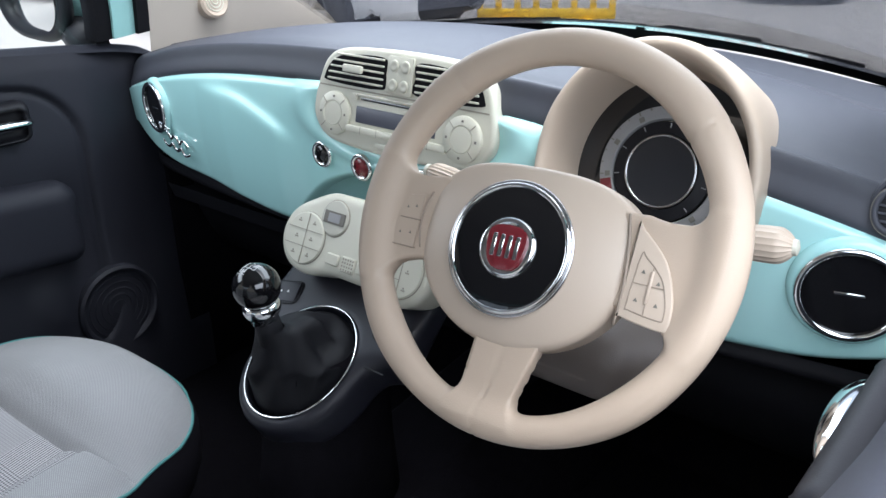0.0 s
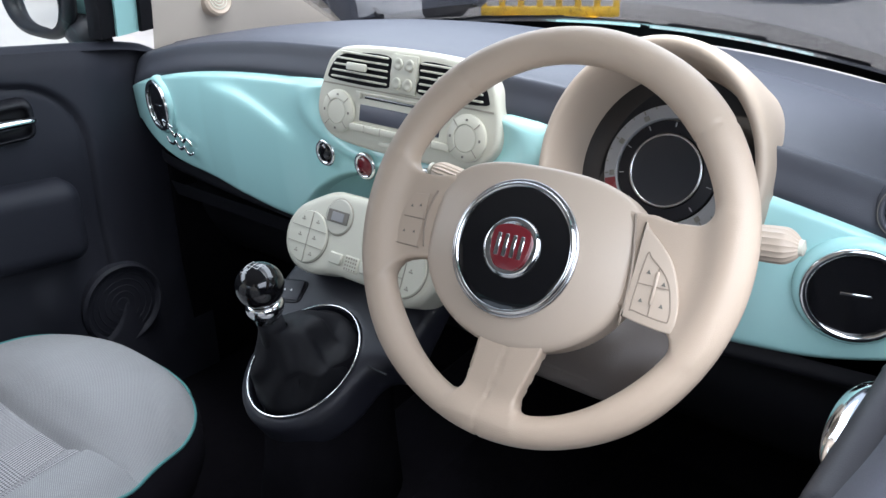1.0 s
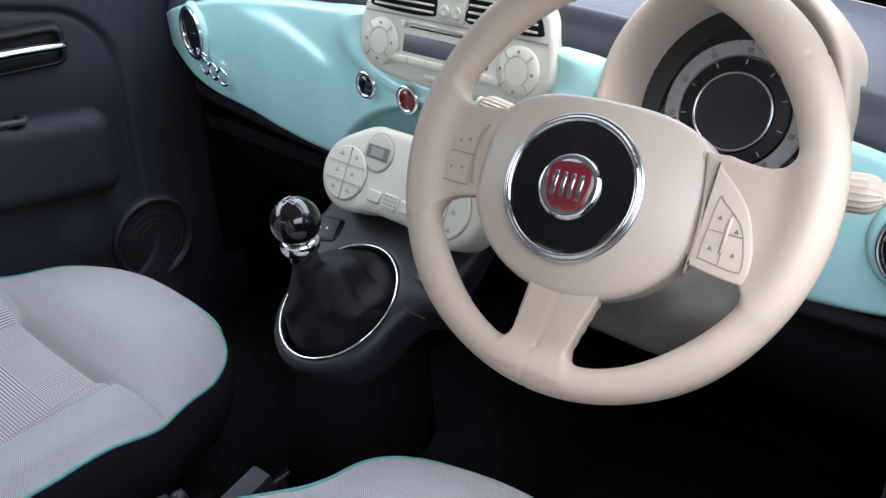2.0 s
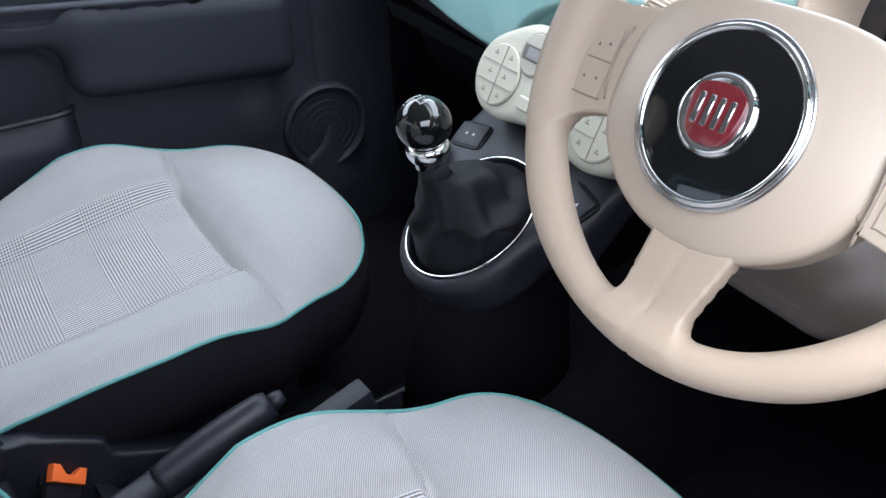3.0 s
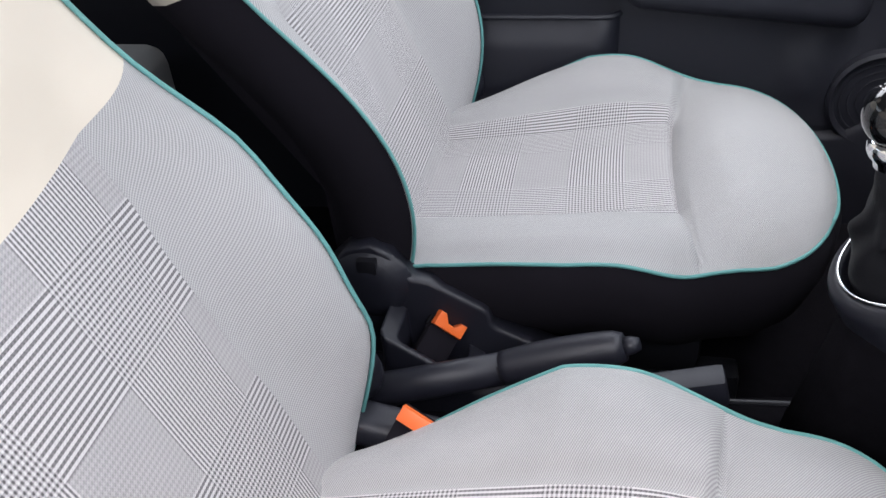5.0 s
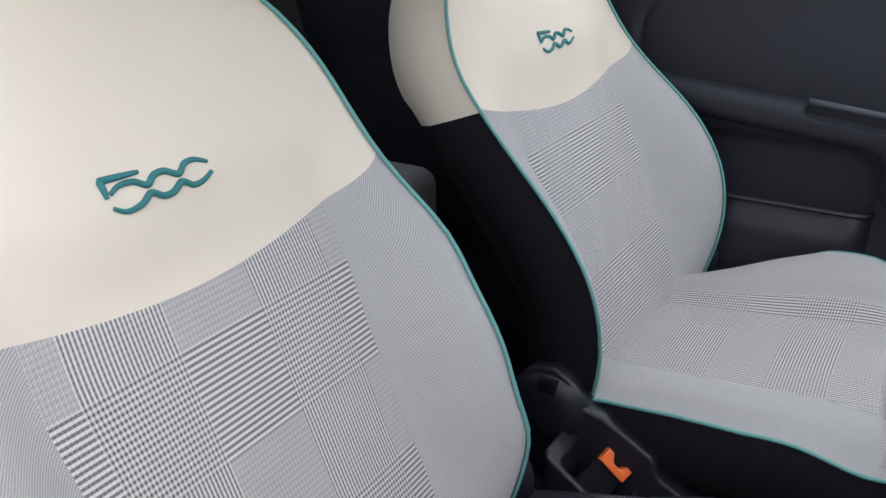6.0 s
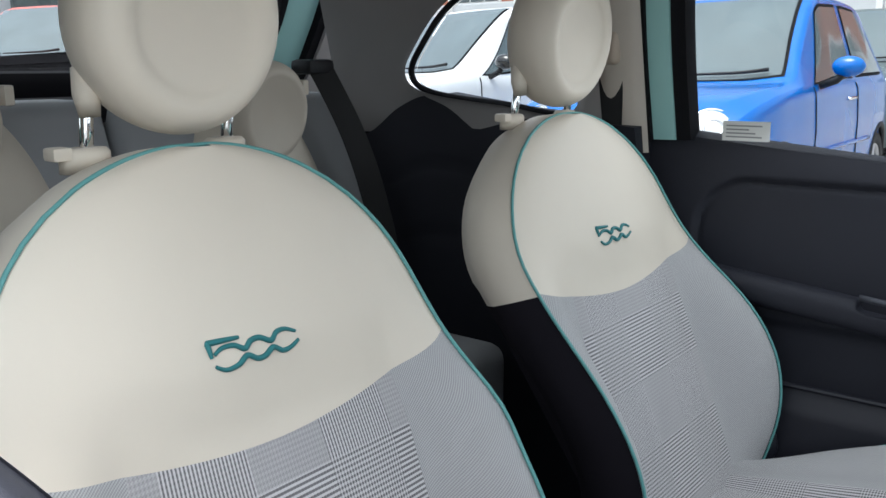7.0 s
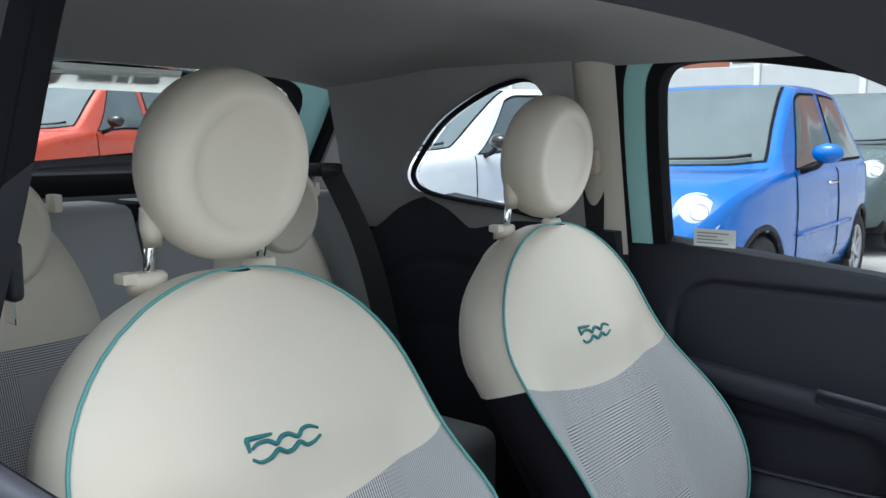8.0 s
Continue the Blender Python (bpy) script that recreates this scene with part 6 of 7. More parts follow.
def pocket_solid(x, y, z):
    top = z - 0.482 + 0.67 * (y + 0.445)
    outer = np.maximum(sbox(x + 0.040, y + 0.440, z - 0.44, 0.034, 0.054, 0.10, 0.010), top)
    hole = sbox(x + 0.043, y + 0.440, z - 0.48, 0.0285, 0.036, 0.12, 0.008)
    skirt = sbox(x + 0.030, y + 0.42, z - 0.40, 0.030, 0.14, 0.05, 0.02)
    return np.maximum(smin(outer, skirt, 0.012), -hole)


part("buckle_pocket", solid_mesh("pocket", pocket_solid, (-0.085, -0.58, 0.34), (0.008, -0.27, 0.54), 0.0032), CONSOLE, well, "thin walled buckle pocket", smooth="all")
part("well_floor", box((-0.068, -0.478, 0.362), (-0.016, -0.402, 0.372), 0.002), BLACKP, well, "black bottom of the buckle well")
part("side_flange", solid_mesh("flange", lambda x, y, z: sbox(x - 0.096, y + 0.478, z - 0.482 + 0.22 * (y + 0.47), 0.022, 0.085, 0.018, 0.012), (0.06, -0.58, 0.42), (0.13, -0.38, 0.54), 0.005), CONSOLE, well, "grey plastic flange beside the lever", smooth="all")
for p0, p1, notch in (((-0.061, -0.441, 0.500), (-0.066, -0.413, 0.473), True), ((0.112, -0.438, 0.526), (0.126, -0.398, 0.512), False)):
    bk = thing("belt_buckle", "black belt buckle with an orange release button", "belt buckle", group="belt buckles")
    p0, p1 = Vector(p0), Vector(p1)
    ex = (p1 - p0).normalized()
    ey = Vector((-0.60, 0.10, 0.75))
    ey = (ey - ex * ey.dot(ex)).normalized()
    m = Matrix((ex, ey, ex.cross(ey))).transposed().to_4x4()
    m.translation = (p0 + p1) / 2
    le = (p1 - p0).length / 2
    bar = [(-le, -0.009), (le, -0.009), (le, 0.008), (le - 0.008, 0.008), (le - 0.014, 0.000), (-le + 0.016, 0.000), (-le + 0.008, 0.009), (-le, 0.009)] if notch else [(-le, -0.009), (le, -0.009), (le, 0.007), (-le, 0.007)]
    part("release", slab(bar, 0.010, 0.002, m @ Matrix.Translation((0, 0, -0.002))), ORANGE, bk, "orange release button")
    part("buckle_body", box((-le - 0.001, -0.060, -0.011), (le + 0.001, -0.0085, 0.002), 0.004, 2, m), BLACKC, bk)
    part("buckle_back", box((-le - 0.002, -0.012, -0.015), (le + 0.002, 0.006, -0.0085), 0.002, 2, m), RUBBER, bk)
edge_strip = thing("tunnel_trim_edge", "thin grey trim edge along the tunnel carpet", "trim strip")
part("strip", sweep([(-0.016 + 0.002 * k, -0.135 + 0.032 * k, 0.464 + 0.133 * (-0.13 + 0.032 * k)) for k in range(6)], 0.0028, 6), CONSOLE, edge_strip)
loop = thing("floor_cable", "short curved grey cable on the tunnel carpet", "cable")
part("strand", sweep(curve([(0.075, -0.06, 0.455), (0.068, -0.03, 0.462), (0.076, -0.008, 0.455), (0.092, -0.004, 0.435)], 16), 0.0025, 6), CONSOLE, loop)

# ---- outside: a sloping car park under an overcast sky ----
def ground_z(x, y):
    d = max(0.0, -x - 1.2, -y - 2.2)
    return 0.030 * d


def ground_sheet():
    xs = sorted(set([-400, -150, -60, -30, -20, -14] + [-10 + k for k in range(20)] + [14, 30, 60, 150, 400]))
    bm = bmesh.new()
    vs = [[bm.verts.new((x, y, min(ground_z(x, y), 0.9))) for x in xs] for y in xs]
    for j in range(len(xs) - 1):
        for i in range(len(xs) - 1):
            bm.faces.new((vs[j][i], vs[j][i + 1], vs[j + 1][i + 1], vs[j + 1][i]))
    return bm


ASPHALT = shader("grey_asphalt", (0.33, 0.318, 0.305), 0.9, vary=0.14, scale=1.6, grain=0.6, grain_size=120)
LINE = shader("worn_white_line", (0.55, 0.54, 0.52), 0.8, vary=0.3, scale=12)
single("ground", ground_sheet(), ASPHALT, "worn grey asphalt of the car park", "ground", kind="structure", smooth="all")
for k in range(4):
    single("bay_line", box((-1.66 - 2.3 * k, 7.5, 0.0), (-1.56 - 2.3 * k, 11.5, 0.004)), LINE, "worn white parking bay line", "road marking", group="bay lines", smooth=False)

BLUE = shader("bright_blue_paint", (0.002, 0.128, 0.50), 0.25, ior=1.4, coat=0.5, vary=0.06, scale=2)
WHITE = shader("white_paint", (0.86, 0.87, 0.88), 0.3, coat=0.7, vary=0.03, scale=2)
CORAL = shader("coral_red_paint", (0.62, 0.085, 0.045), 0.3, coat=0.3, vary=0.06, scale=2)
GREYC = shader("grey_green_paint", (0.09, 0.12, 0.122), 0.28, coat=0.1, vary=0.06, scale=2)
NAVY = shader("dark_blue_paint", (0.02, 0.03, 0.05), 0.3, coat=0.3, vary=0.06, scale=2)
DGLASS = shader("tinted_car_glass", (0.10, 0.13, 0.14), 0.06, coat=0.3, vary=0.35, scale=2.5, ior=1.6)
TYRE = shader("tyre_rubber", (0.014, 0.014, 0.015), 0.8, vary=0.2)
ALLOY = shader("alloy_wheel", (0.55, 0.55, 0.57), 0.3, metal=0.8, vary=0.05)
LAMP = shader("headlamp_lens", (0.60, 0.61, 0.62), 0.10, coat=0.8, vary=0.1, scale=14)
YELLOW = shader("yellow_barrier_plastic", (0.95, 0.60, 0.03), 0.45, vary=0.08, scale=5)

CAR_X = (-1.76, -1.66, -1.40, -1.05, -0.60, -0.10, 0.12, 0.45, 0.78, 0.92, 1.20, 1.50, 1.68, 1.77)
CAR_TOP = (0.78, 1.02, 1.37, 1.48, 1.515, 1.51, 1.48, 1.245, 0.985, 0.945, 0.92, 0.85, 0.70, 0.52)
CAR_BELT = (0.72, 0.90, 0.97, 0.96, 0.95, 0.94, 0.94, 0.93, 0.93, 0.92, 0.88, 0.79, 0.62, 0.44)
CAR_W = (0.60, 0.70, 0.78, 0.81, 0.815, 0.815, 0.815, 0.81, 0.80, 0.79, 0.77, 0.71, 0.58, 0.40)
CAR_R = (0.46, 0.52, 0.55, 0.58, 0.59, 0.59, 0.60, 0.65, 0.72, 0.71, 0.66, 0.56, 0.45, 0.30)
SIDE_N = 15                     # ring points below the waist line
ARCHES = (1.13, -1.13)


def car_ring(x, drop=0.0):
    """Half way round a car's section at x, then back down the other side; drop lowers the nose."""
    g = lambda ys: lerp(x, CAR_X, ys)
    top, belt, w, r = g(CAR_TOP), g(CAR_BELT), g(CAR_W), g(CAR_R)
    if drop:
        k = min(1, max(0, (x - 0.70) / 0.15))
        top, belt = top - drop * k, belt - drop * k
    edge = top - 0.035 * min(1, max(0, (top - belt) * 4))
    half = [(0.70 * w, 0.20)]
    for i in range(SIDE_N - 2):
        t = i / (SIDE_N - 3)
        z = 0.23 + (belt - 0.045 - 0.23) * t
        half.append((w * (1 - 0.075 * (1 - min(1, t / 0.3)) ** 2 - 0.02 * max(0, t - 0.7) / 0.3), z))
    half.append((0.955 * w, belt))
    half += [(0.955 * w + (r - 0.955 * w) * t, belt + (edge - belt) * t) for t in (0.04, 0.5, 0.93, 1.0)]
    half += [(r * 0.95, edge + (top - edge) * 0.4), (r * 0.85, edge + (top - edge) * 0.72), (r * 0.6, top - 0.006), (r * 0.3, top - 0.001), (0.0, top)]
    return [(x, y, z) for y, z in half] + [(x, -y, z) for y, z in half[-2::-1]]


def car_skin(keep, drop=0.0, n=70):
    """The painted skin, less the wheel arches, where keep(x, k) holds; k counts points up the side."""
    xs = [CAR_X[0] + (CAR_X[-1] - CAR_X[0]) * k / n for k in range(n + 1)]
    rings = [car_ring(x, drop) for x in xs]
    m = len(rings[0])
    bm, vs = bmesh.new(), {}
    for i in range(n):
        x = (xs[i] + xs[i + 1]) / 2
        for j in range(m - 1):
            k = min(j, m - 2 - j)
            z = (rings[i][j][2] + rings[i][j + 1][2]) / 2
            if k < SIDE_N and any(math.hypot(x - c, z - 0.29) < 0.335 for c in ARCHES) or not keep(x, k):
                continue
            q = []
            for a, b in ((i, j), (i + 1, j), (i + 1, j + 1), (i, j + 1)):
                if (a, b) not in vs:
                    vs[a, b] = bm.verts.new(rings[a][b])
                q.append(vs[a, b])
            bm.faces.new(q)
    return bm


def along_ring(x, f, out, first, last, drop=0.0):
    """A point a share f of the way between two ring points, lifted off the skin by out."""
    def at(x, f):
        ring = car_ring(x, drop)
        p = [Vector(q) for q in ring[first:last + 1]]
        ls = [(b - a).length for a, b in zip(p, p[1:])]
        s = f * sum(ls)
        for a, b, le in zip(p, p[1:], ls):
            if s <= le or b is p[-1]:
                return a.lerp(b, s / le)
            s -= le
    p = at(x, f)
    n = (at(x + 0.01, f) - at(x - 0.01, f)).cross(at(x, min(1, f + 0.01)) - at(x, max(0, f - 0.01)))
    if n.length:
        n.normalize()
        p = p + n * (out if n.dot(p - Vector((0, 0, 0.7))) > 0 else -out)
    return p


SIDE_LO, SIDE_HI = SIDE_N, SIDE_N + 3
TOP_LO, TOP_HI = SIDE_N + 4, 2 * SIDE_N + 12


def mirrored(p, s):
    return Vector((p.x, s * p.y, p.z))


def make_wheels(car, place=Matrix()):
    for fx in ARCHES:
        for fy in (0.70, -0.70):
            s = 1 if fy > 0 else -1
            lip = [place @ Vector((fx + 0.335 * math.cos(q), s * (lerp(fx + 0.335 * math.cos(q), CAR_X, CAR_W) * 0.985), 0.29 + 0.335 * math.sin(q))) for q in [radians(-8 + 196 * k / 24) for k in range(25)]]
            part("arch_lip", sweep(lip, 0.022, 8, up=(0, 1, 0)), BLACKP, car, "dark wheel arch lip", smooth="all")
            wm = place @ Matrix.Translation((fx, fy, 0.285)) @ Matrix.Rotation(radians(-90 if fy > 0 else 90), 4, "X")
            ty = part("tyre", lathe([(0.19, -0.08), (0.265, -0.085), (0.285, -0.06), (0.287, 0.06), (0.265, 0.088), (0.19, 0.08)], 36, wm), TYRE, car, "black tyre", smooth="all")
            part("hub", lathe([(0.05, 0.05), (0.055, 0.078), (0.03, 0.084), (0.0005, 0.086)], 20, wm), ALLOY, ty, smooth="all")
            part("wheel_rim", lathe([(0.185, 0.02), (0.195, 0.075), (0.185, 0.085), (0.178, 0.06), (0.17, 0.01)], 36, wm), ALLOY, ty, "alloy rim", smooth="all")
            for q in range(7):
                part("spoke", box((0.04, -0.018, 0.045), (0.185, 0.018, 0.072), 0.005, 1, wm @ Matrix.Rotation(q * 2 * math.pi / 7, 4, "Z")), ALLOY, ty)


def headlamp(car, s, place=Matrix(), drop=0.0):
    """A round lamp set into the wing's nose."""
    hl = place @ Matrix.Translation((1.572, s * 0.545, 0.708 - drop)) @ Matrix.Rotation(s * radians(27), 4, "Z") @ Matrix.Rotation(radians(62), 4, "Y")
    bowl = part("headlamp", lathe([(0.118, -0.10), (0.122, 0.015), (0.10, 0.040), (0.05, 0.056), (0.0005, 0.060)], 36, hl), LAMP, car, "round clear headlamp", smooth="all")
    part("lamp_ring", ring_at(hl @ Matrix.Translation((0, 0, 0.016)), 0.124, 0.009, 36), CHROME, bowl, "chrome lamp ring", smooth="all")
    part("reflector", ring_at(hl @ Matrix.Translation((0, 0, 0.052)), 0.048, 0.008, 24), SATIN, bowl, "bright inner reflector ring", smooth="all")
    fog = place @ Matrix.Translation((1.70, s * 0.36, 0.52 - drop)) @ Matrix.Rotation(s * radians(22), 4, "Z") @ Matrix.Rotation(radians(80), 4, "Y")
    part("side_lamp", lathe([(0.048, -0.08), (0.05, 0.006), (0.03, 0.016), (0.0005, 0.02)], 24, fog), LAMP, car, "small round lower lamp", smooth="all")


def make_car(name, label, paint, m, mirror_paint, scale=1.0, plate=False, group="parked cars"):
    car = thing(name, label, "car", group=group)
    body = part("body", car_skin(lambda x, k: True), paint, car, smooth="all")
    for s in (-1, 1):
        def glass(front, back, grow, out):
            lo, hi = 0.05 - grow * 0.7, 0.90 + grow * 0.7
            return grid(lambda u, v: mirrored(along_ring(front(lo + (hi - lo) * v) + grow * 0.3 + (back(lo + (hi - lo) * v) - grow * 0.3 - front(lo + (hi - lo) * v) - grow * 0.3) * u, lo + (hi - lo) * v, out, SIDE_LO, SIDE_HI), s), 20, 10)
        door = (lambda t: 0.56 - 0.44 * t ** 1.15, lambda t: -0.30 - 0.02 * t)
        rear = (lambda t: -0.42 - 0.02 * t, lambda t: -1.16 + 0.36 * t ** 2)
        for fr, bk, nm in ((*door, "door_glass"), (*rear, "side_window")):
            part(nm, glass(fr, bk, 0.0, 0.006), DGLASS, car, "dark tinted side glass", smooth="all")
            part("window_rubber", glass(fr, bk, 0.06, 0.003), RUBBER, car, "black window rubber", smooth="all")
        # shut line and handle of the door, swage along the waist
        line = [mirrored(along_ring(0.60, 0.06 + 0.93 * k / 16, 0.002, 2, SIDE_N - 1), s) for k in range(17)]
        part("door_gap", sweep(line, 0.005, 6), BLACKP, body, "dark door gap")
        line = [mirrored(along_ring(-0.36, 0.06 + 0.93 * k / 16, 0.002, 2, SIDE_N - 1), s) for k in range(17)]
        part("door_gap", sweep(line, 0.005, 6), BLACKP, body, "dark door gap")
        part("door_handle", sweep([mirrored(along_ring(-0.28 + 0.05 * k, 0.84, 0.012, 2, SIDE_N - 1), s) for k in range(5)], 0.014, 8, flat=0.7), CHROME, body, "chrome door handle", smooth="all")
        part("rubbing_strip", sweep([mirrored(along_ring(-0.70 + 0.10 * k, 0.40, 0.004, 2, SIDE_N - 1), s) for k in range(14)], 0.016, 6), paint, body, smooth="all")
        headlamp(car, s)
        mm = Matrix.Translation((0.48, s * 0.93, 1.045))
        part("door_mirror", solid_mesh("mirror", lambda x, y, z: np.sqrt((x / 0.062) ** 2 + (y / 0.095) ** 2 + (z / 0.062) ** 2) * 0.07 - 0.07, (-0.1, -0.13, -0.1), (0.1, 0.13, 0.1), 0.02), mirror_paint, car, "rounded door mirror", smooth="all", at=mm)
        part("mirror_arm", sweep([(0.50, s * 0.78, 0.93), (0.49, s * 0.87, 0.965), (0.48, s * 0.92, 1.02)], 0.022, 8), BLACKP, car, "black mirror arm", smooth="all")
    def screen_glass(x0, x1, bow, grow, out):
        return grid(lambda u, v: along_ring(x0 + (grow if x0 > x1 else -grow) + (x1 - x0 - (2 * grow if x0 > x1 else -2 * grow)) * v - bow * (2 * u - 1) ** 2 * (1 - 0.5 * v), 0.025 - grow + (0.95 + 2 * grow) * u, out, TOP_LO, TOP_HI), 24, 12)
    part("windscreen", screen_glass(0.86, 0.15, 0.10, 0.0, 0.008), DGLASS, car, "dark tinted windscreen", smooth="all")
    part("screen_rubber", screen_glass(0.86, 0.15, 0.10, 0.010, 0.004), RUBBER, car, "black windscreen rubber", smooth="all")
    part("rear_window", screen_glass(-1.56, -1.28, 0.0, 0.0, 0.008), DGLASS, car, "dark tinted rear window", smooth="all")
    for f0, f1 in ((0.06, 0.36), (0.38, 0.74)):
        arm = [along_ring(0.86 - 0.10 * (2 * f - 1) ** 2 - 0.035, f, 0.034, TOP_LO, TOP_HI) for f in [f0 + (f1 - f0) * k / 8 for k in range(9)]]
        part("wiper", sweep(arm, lambda t: 0.013 - 0.006 * t, 6), BLACKP, car, "black wiper", smooth="all")
    part("badge", lathe([(0.045, -0.03), (0.045, 0.01), (0.036, 0.014), (0.0005, 0.016)], 28, Matrix.Translation((1.715, 0, 0.655)) @ Matrix.Rotation(radians(62), 4, "Y")), CHROME, car, "round chrome nose badge", smooth="all")
    part("nose_bar", sweep([(1.765 - 0.9 * y * y, y, 0.60) for y in [-0.24 + 0.04 * k for k in range(13)]], 0.012, 8), CHROME, car, "chrome nose bar", smooth="all")
    part("underbody", box((-1.6, -0.66, 0.16), (1.6, 0.66, 0.60), 0.05), BLACKP, car)
    make_wheels(car)
    part("front_grille", box((1.60, -0.40, 0.28), (1.72, 0.40, 0.40), 0.03), BLACKP, car, "black lower grille")
    if plate:
        pl = part("number_plate", box((1.765, -0.26, 0.40), (1.785, 0.26, 0.51), 0.004), PAPER, car, "white number plate with plain bars")
        for k in range(7):
            part("plate_bar", box((1.785, -0.17 + 0.055 * k, 0.425), (1.788, -0.17 + 0.055 * k + 0.034, 0.485), 0, 1), BLACKP, pl, "plain dark bar")
        part("plate_band", box((1.785, -0.258, 0.402), (1.787, -0.215, 0.508), 0, 1), BLUE, pl, "blue band")
    car.matrix_world = m @ Matrix.Scale(scale, 4)
    return car


def spot(x, y, turn, scale=1.0):
    return Matrix.Translation((x, y, ground_z(x, y))) @ Matrix.Rotation(radians(turn), 4, "Z")


make_car("blue_hatchback", "bright blue small hatchback parked facing the car", BLUE, spot(-5.20, -2.355, 0.5), BLUE)
make_car("white_hatchback", "white small hatchback parked facing the car", WHITE, spot(-5.75, -4.88, -15), GLOSS, 1.033)
make_car("red_hatchback", "coral red hatchback parked in the row behind", CORAL, spot(-4.63, -10.25, 24), GLOSS, 1.12)
make_car("grey_hatchback", "grey green hatchback parked in the next row", GREYC, spot(-9.2, -2.3, 0), GREYC)
make_car("navy_hatchback", "dark blue hatchback parked in the next row", NAVY, spot(-7.9, -11.6, 0), NAVY, 1.1)
make_car("white_car", "white car ahead with a number plate of plain bars", WHITE, spot(-4.82, 4.05, 4), GLOSS, 1.0, plate=True)
make_car("dark_car", "grey green hatchback parked far across the car park", GREYC, spot(-2.09, 9.54, -106), GREYC)

# the outside of the car itself
OWN = Matrix.Rotation(radians(90), 4, "Z")
hull = thing("car_body", "mint painted outer body of the small hatchback", "car body", kind="structure")


def own_part(name, bm, material, label="", parent=hull):
    return part(name, moved(bm, OWN), material, parent, label, smooth="all")


own_part("roof_skin", moved(car_skin(lambda x, k: k >= SIDE_N + 3 and -1.32 < x < 0.10), Matrix.Translation((0, 0, 0.022))), TEAL_BODY, "mint painted roof")
own_part("front_wings", car_skin(lambda x, k: (k < SIDE_N and x > 0.44) or x > 0.93, 0.21), TEAL_BODY, "mint painted wings and bonnet")
own_part("rear_quarters", car_skin(lambda x, k: (k < SIDE_N and x < -0.76) or x < -1.74), TEAL_BODY, "mint painted rear quarters")
own_tail = [[Vector((x, -y, z)) for x, y, z in ((0.62 * (1 - k), 1.845 + 0.05 * (1 - (1 - k) ** 2) + o, z0) for k in [j / 10 for j in range(21)])] for o, z0 in ((0.0, 1.14), (0.03, 1.10), (0.05, 0.85), (0.03, 0.70), (0.08, 0.66), (0.09, 0.45), (0.02, 0.30))]
part("tailgate_skin", loft(own_tail, cap=False, closed=False), TEAL_BODY, hull, "mint painted tailgate and rear bumper", smooth="all")
for s in (-1, 1):
    headlamp(hull, s, OWN, 0.21)
make_wheels(hull, OWN)


def outer_panel(y0, y1):
    return [[(lean_x(z) + o, y, z) for z, o in ((0.98, 0.055), (1.15, 0.05), (1.30, 0.04), (1.42, 0.03), (1.42, 0.02), (1.30, 0.03), (1.15, 0.04), (0.98, 0.045))] for y in (y0, (y0 + y1) / 2, y1)]


part("pillar_cover", loft(outer_panel(-0.745, -0.84)), RUBBER, hull, "black outer cover of the middle pillar")
part("quarter_outer", loft(outer_panel(-0.842, -1.62)), TEAL_BODY, hull, "mint painted rear quarter beside the rear window")
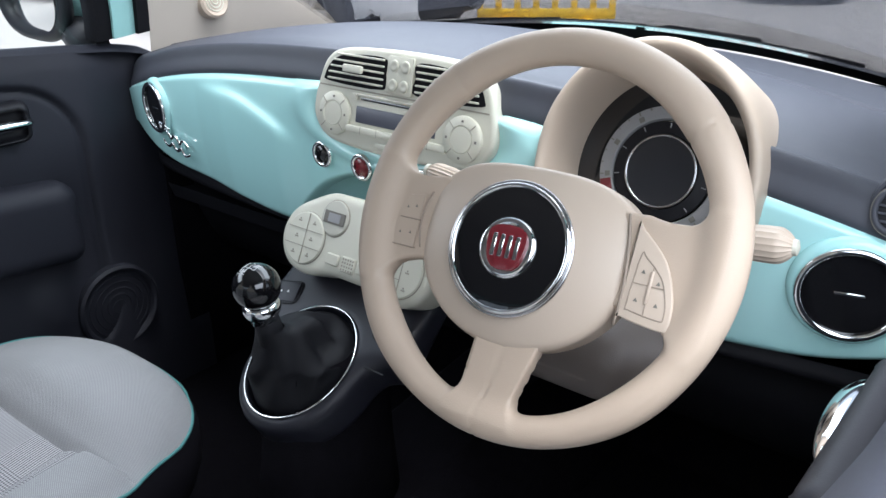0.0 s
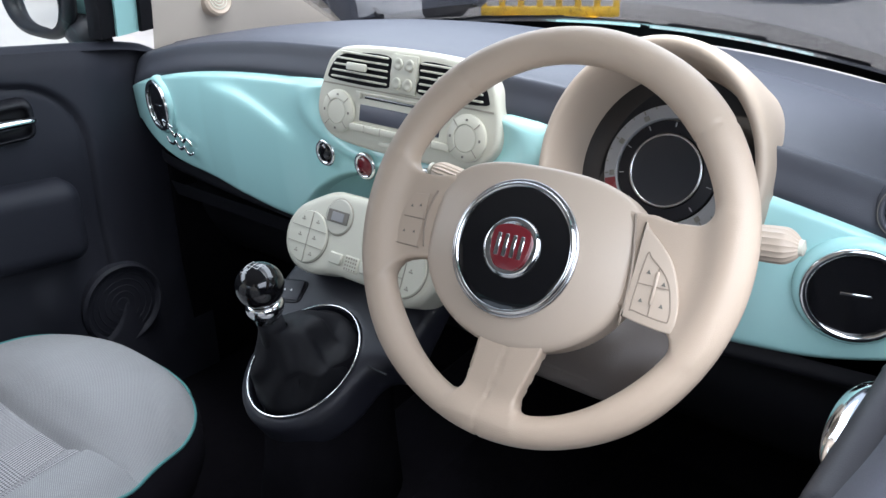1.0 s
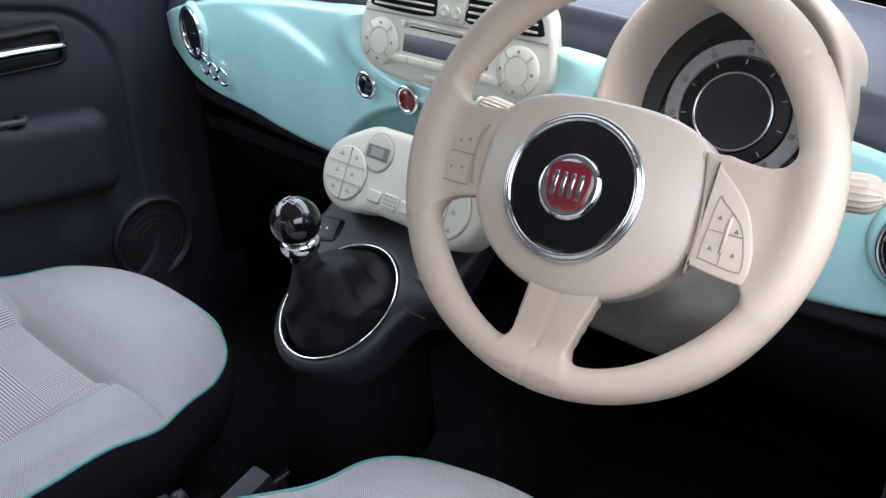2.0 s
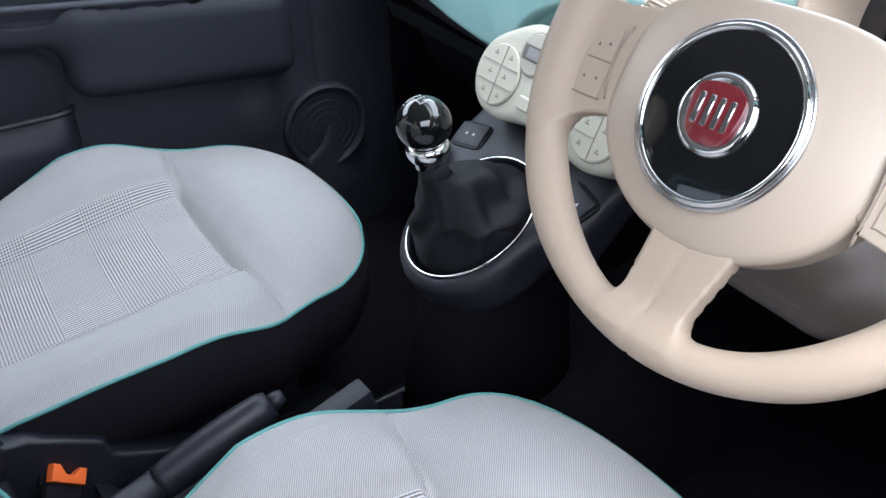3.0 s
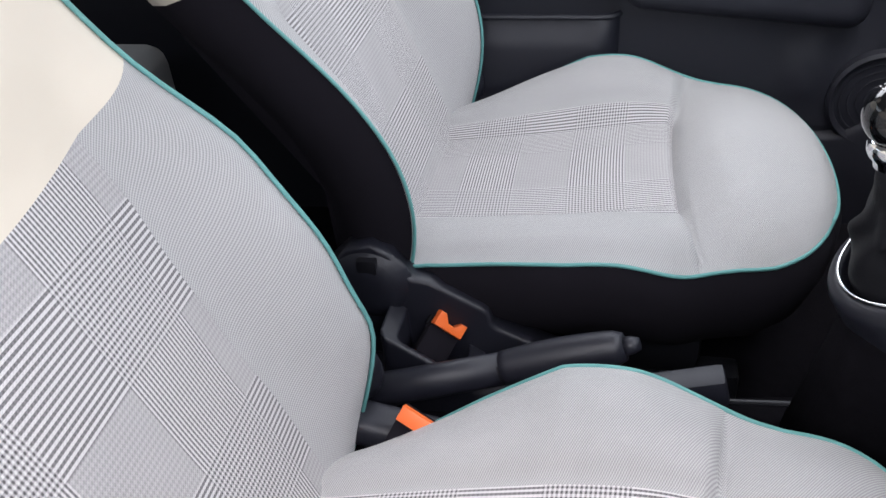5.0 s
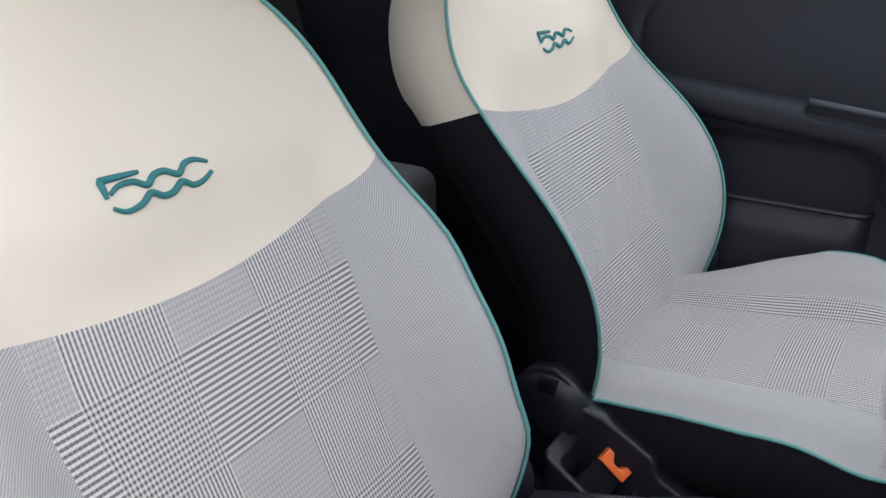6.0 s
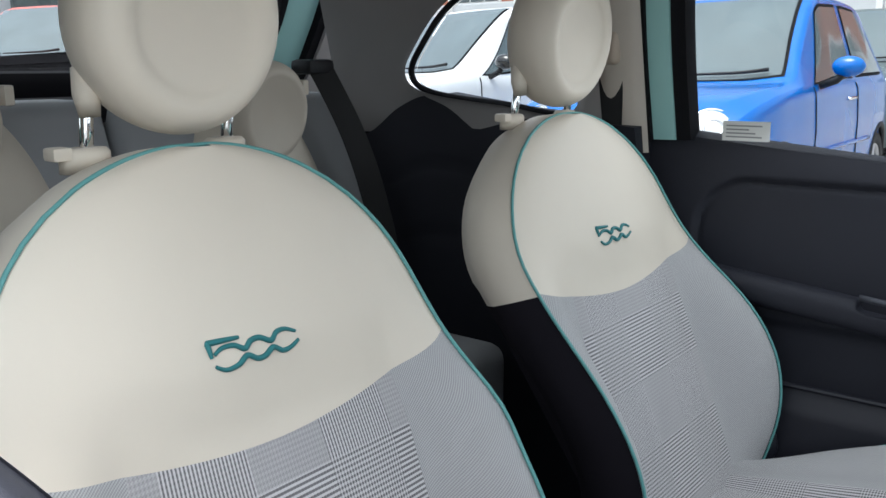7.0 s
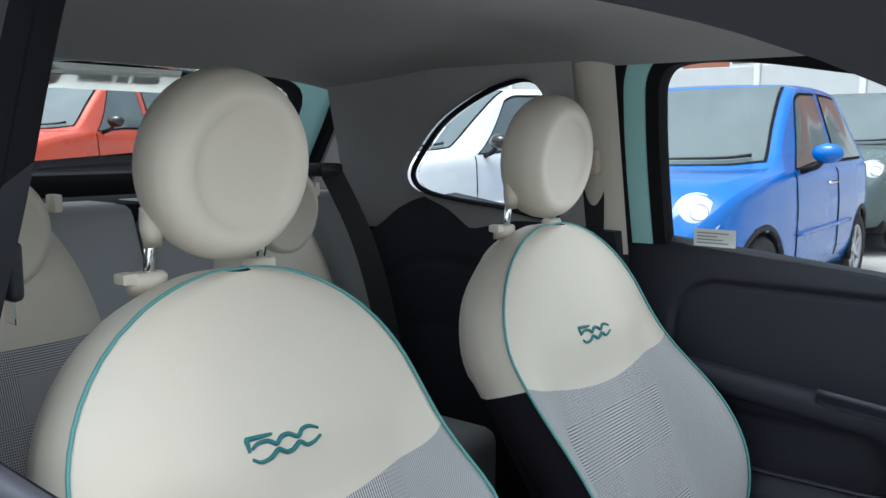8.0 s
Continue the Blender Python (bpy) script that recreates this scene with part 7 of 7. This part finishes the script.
# yellow pedestrian barrier
barrier = thing("barrier", "yellow plastic pedestrian barrier panel on the asphalt", "barrier")
part("barrier_rail", box((-0.55, -0.025, 0.88), (0.55, 0.025, 1.0), 0.02), YELLOW, barrier)
part("barrier_rail", box((-0.55, -0.025, 0.07), (0.55, 0.025, 0.155), 0.02), YELLOW, barrier)
for k in range(8):
    x = -0.525 + 1.05 * k / 7
    part("barrier_bar", box((x - 0.030, -0.018, 0.14), (x + 0.022, 0.018, 0.90), 0.012), YELLOW, barrier)
for x in (-0.33, 0.33):
    part("barrier_foot", box((x - 0.05, -0.28, 0.0), (x + 0.05, 0.28, 0.08), 0.03), YELLOW, barrier)
barrier.matrix_world = Matrix.Translation((-3.10, 5.42, ground_z(-3.10, 5.42))) @ Matrix.Rotation(radians(33), 4, "Z")

# fence and brick building beyond the parked row
PANEL = shader("pale_grey_fence", (0.48, 0.50, 0.52), 0.6, vary=0.1, scale=3)
POST = shader("white_fence_post", (0.70, 0.71, 0.72), 0.5, vary=0.1)
BRICK = shader("red_brick_wall", (0.32, 0.13, 0.085), 0.85, vary=0.3, scale=25, grain=0.8, grain_size=90)
fence = thing("fence", "pale grey panel fence with white posts behind the parked cars", "fence")
for k in range(26):
    y = -34 + 2.0 * k
    part("panel", box((-17.05, y + 0.06, 0.3), (-17.0, y + 1.94, 2.75), 0.02), PANEL, fence, smooth=False)
    part("post", box((-17.08, y - 0.06, 0.2), (-16.95, y + 0.06, 2.95), 0.01), POST, fence, smooth=False)
house = thing("brick_building", "red brick building with rows of white framed windows", "building")
part("wall", box((-31, -50, 0), (-25, 24, 9.0)), BRICK, house, smooth=False)
part("roof", box((-31.4, -50.4, 9.0), (-24.6, 24.4, 9.3), 0.05), PANEL, house, smooth=False)
for k in range(20):
    for z in (3.4, 6.2):
        y = -48 + 3.5 * k
        w = part("window", box((-25.02, y, z), (-24.92, y + 2.0, z + 1.5), 0.02), POST, house, smooth=False)
        for q in range(3):
            part("pane", box((-24.93, y + 0.08 + 0.63 * q, z + 0.1), (-24.90, y + 0.65 + 0.63 * q, z + 1.4), 0.0), DGLASS, w, smooth=False)
wallb = thing("rear_building", "pale grey rendered building behind the parked cars", "building")
part("wall", box((-16, -30, 0), (30, -26, 6.0)), PANEL, wallb, smooth=False)
for k in range(12):
    part("door_bay", box((-14 + 3.6 * k, -26.02, 0.5), (-11.6 + 3.6 * k, -25.9, 3.6), 0.02), GREYC, wallb, smooth=False)
part("salt_box", box((-5.2, -13.6, 0.4), (-4.2, -12.8, 1.55), 0.05), YELLOW, thing("grit_bin", "yellow grit bin beyond the parked cars", "grit bin"))
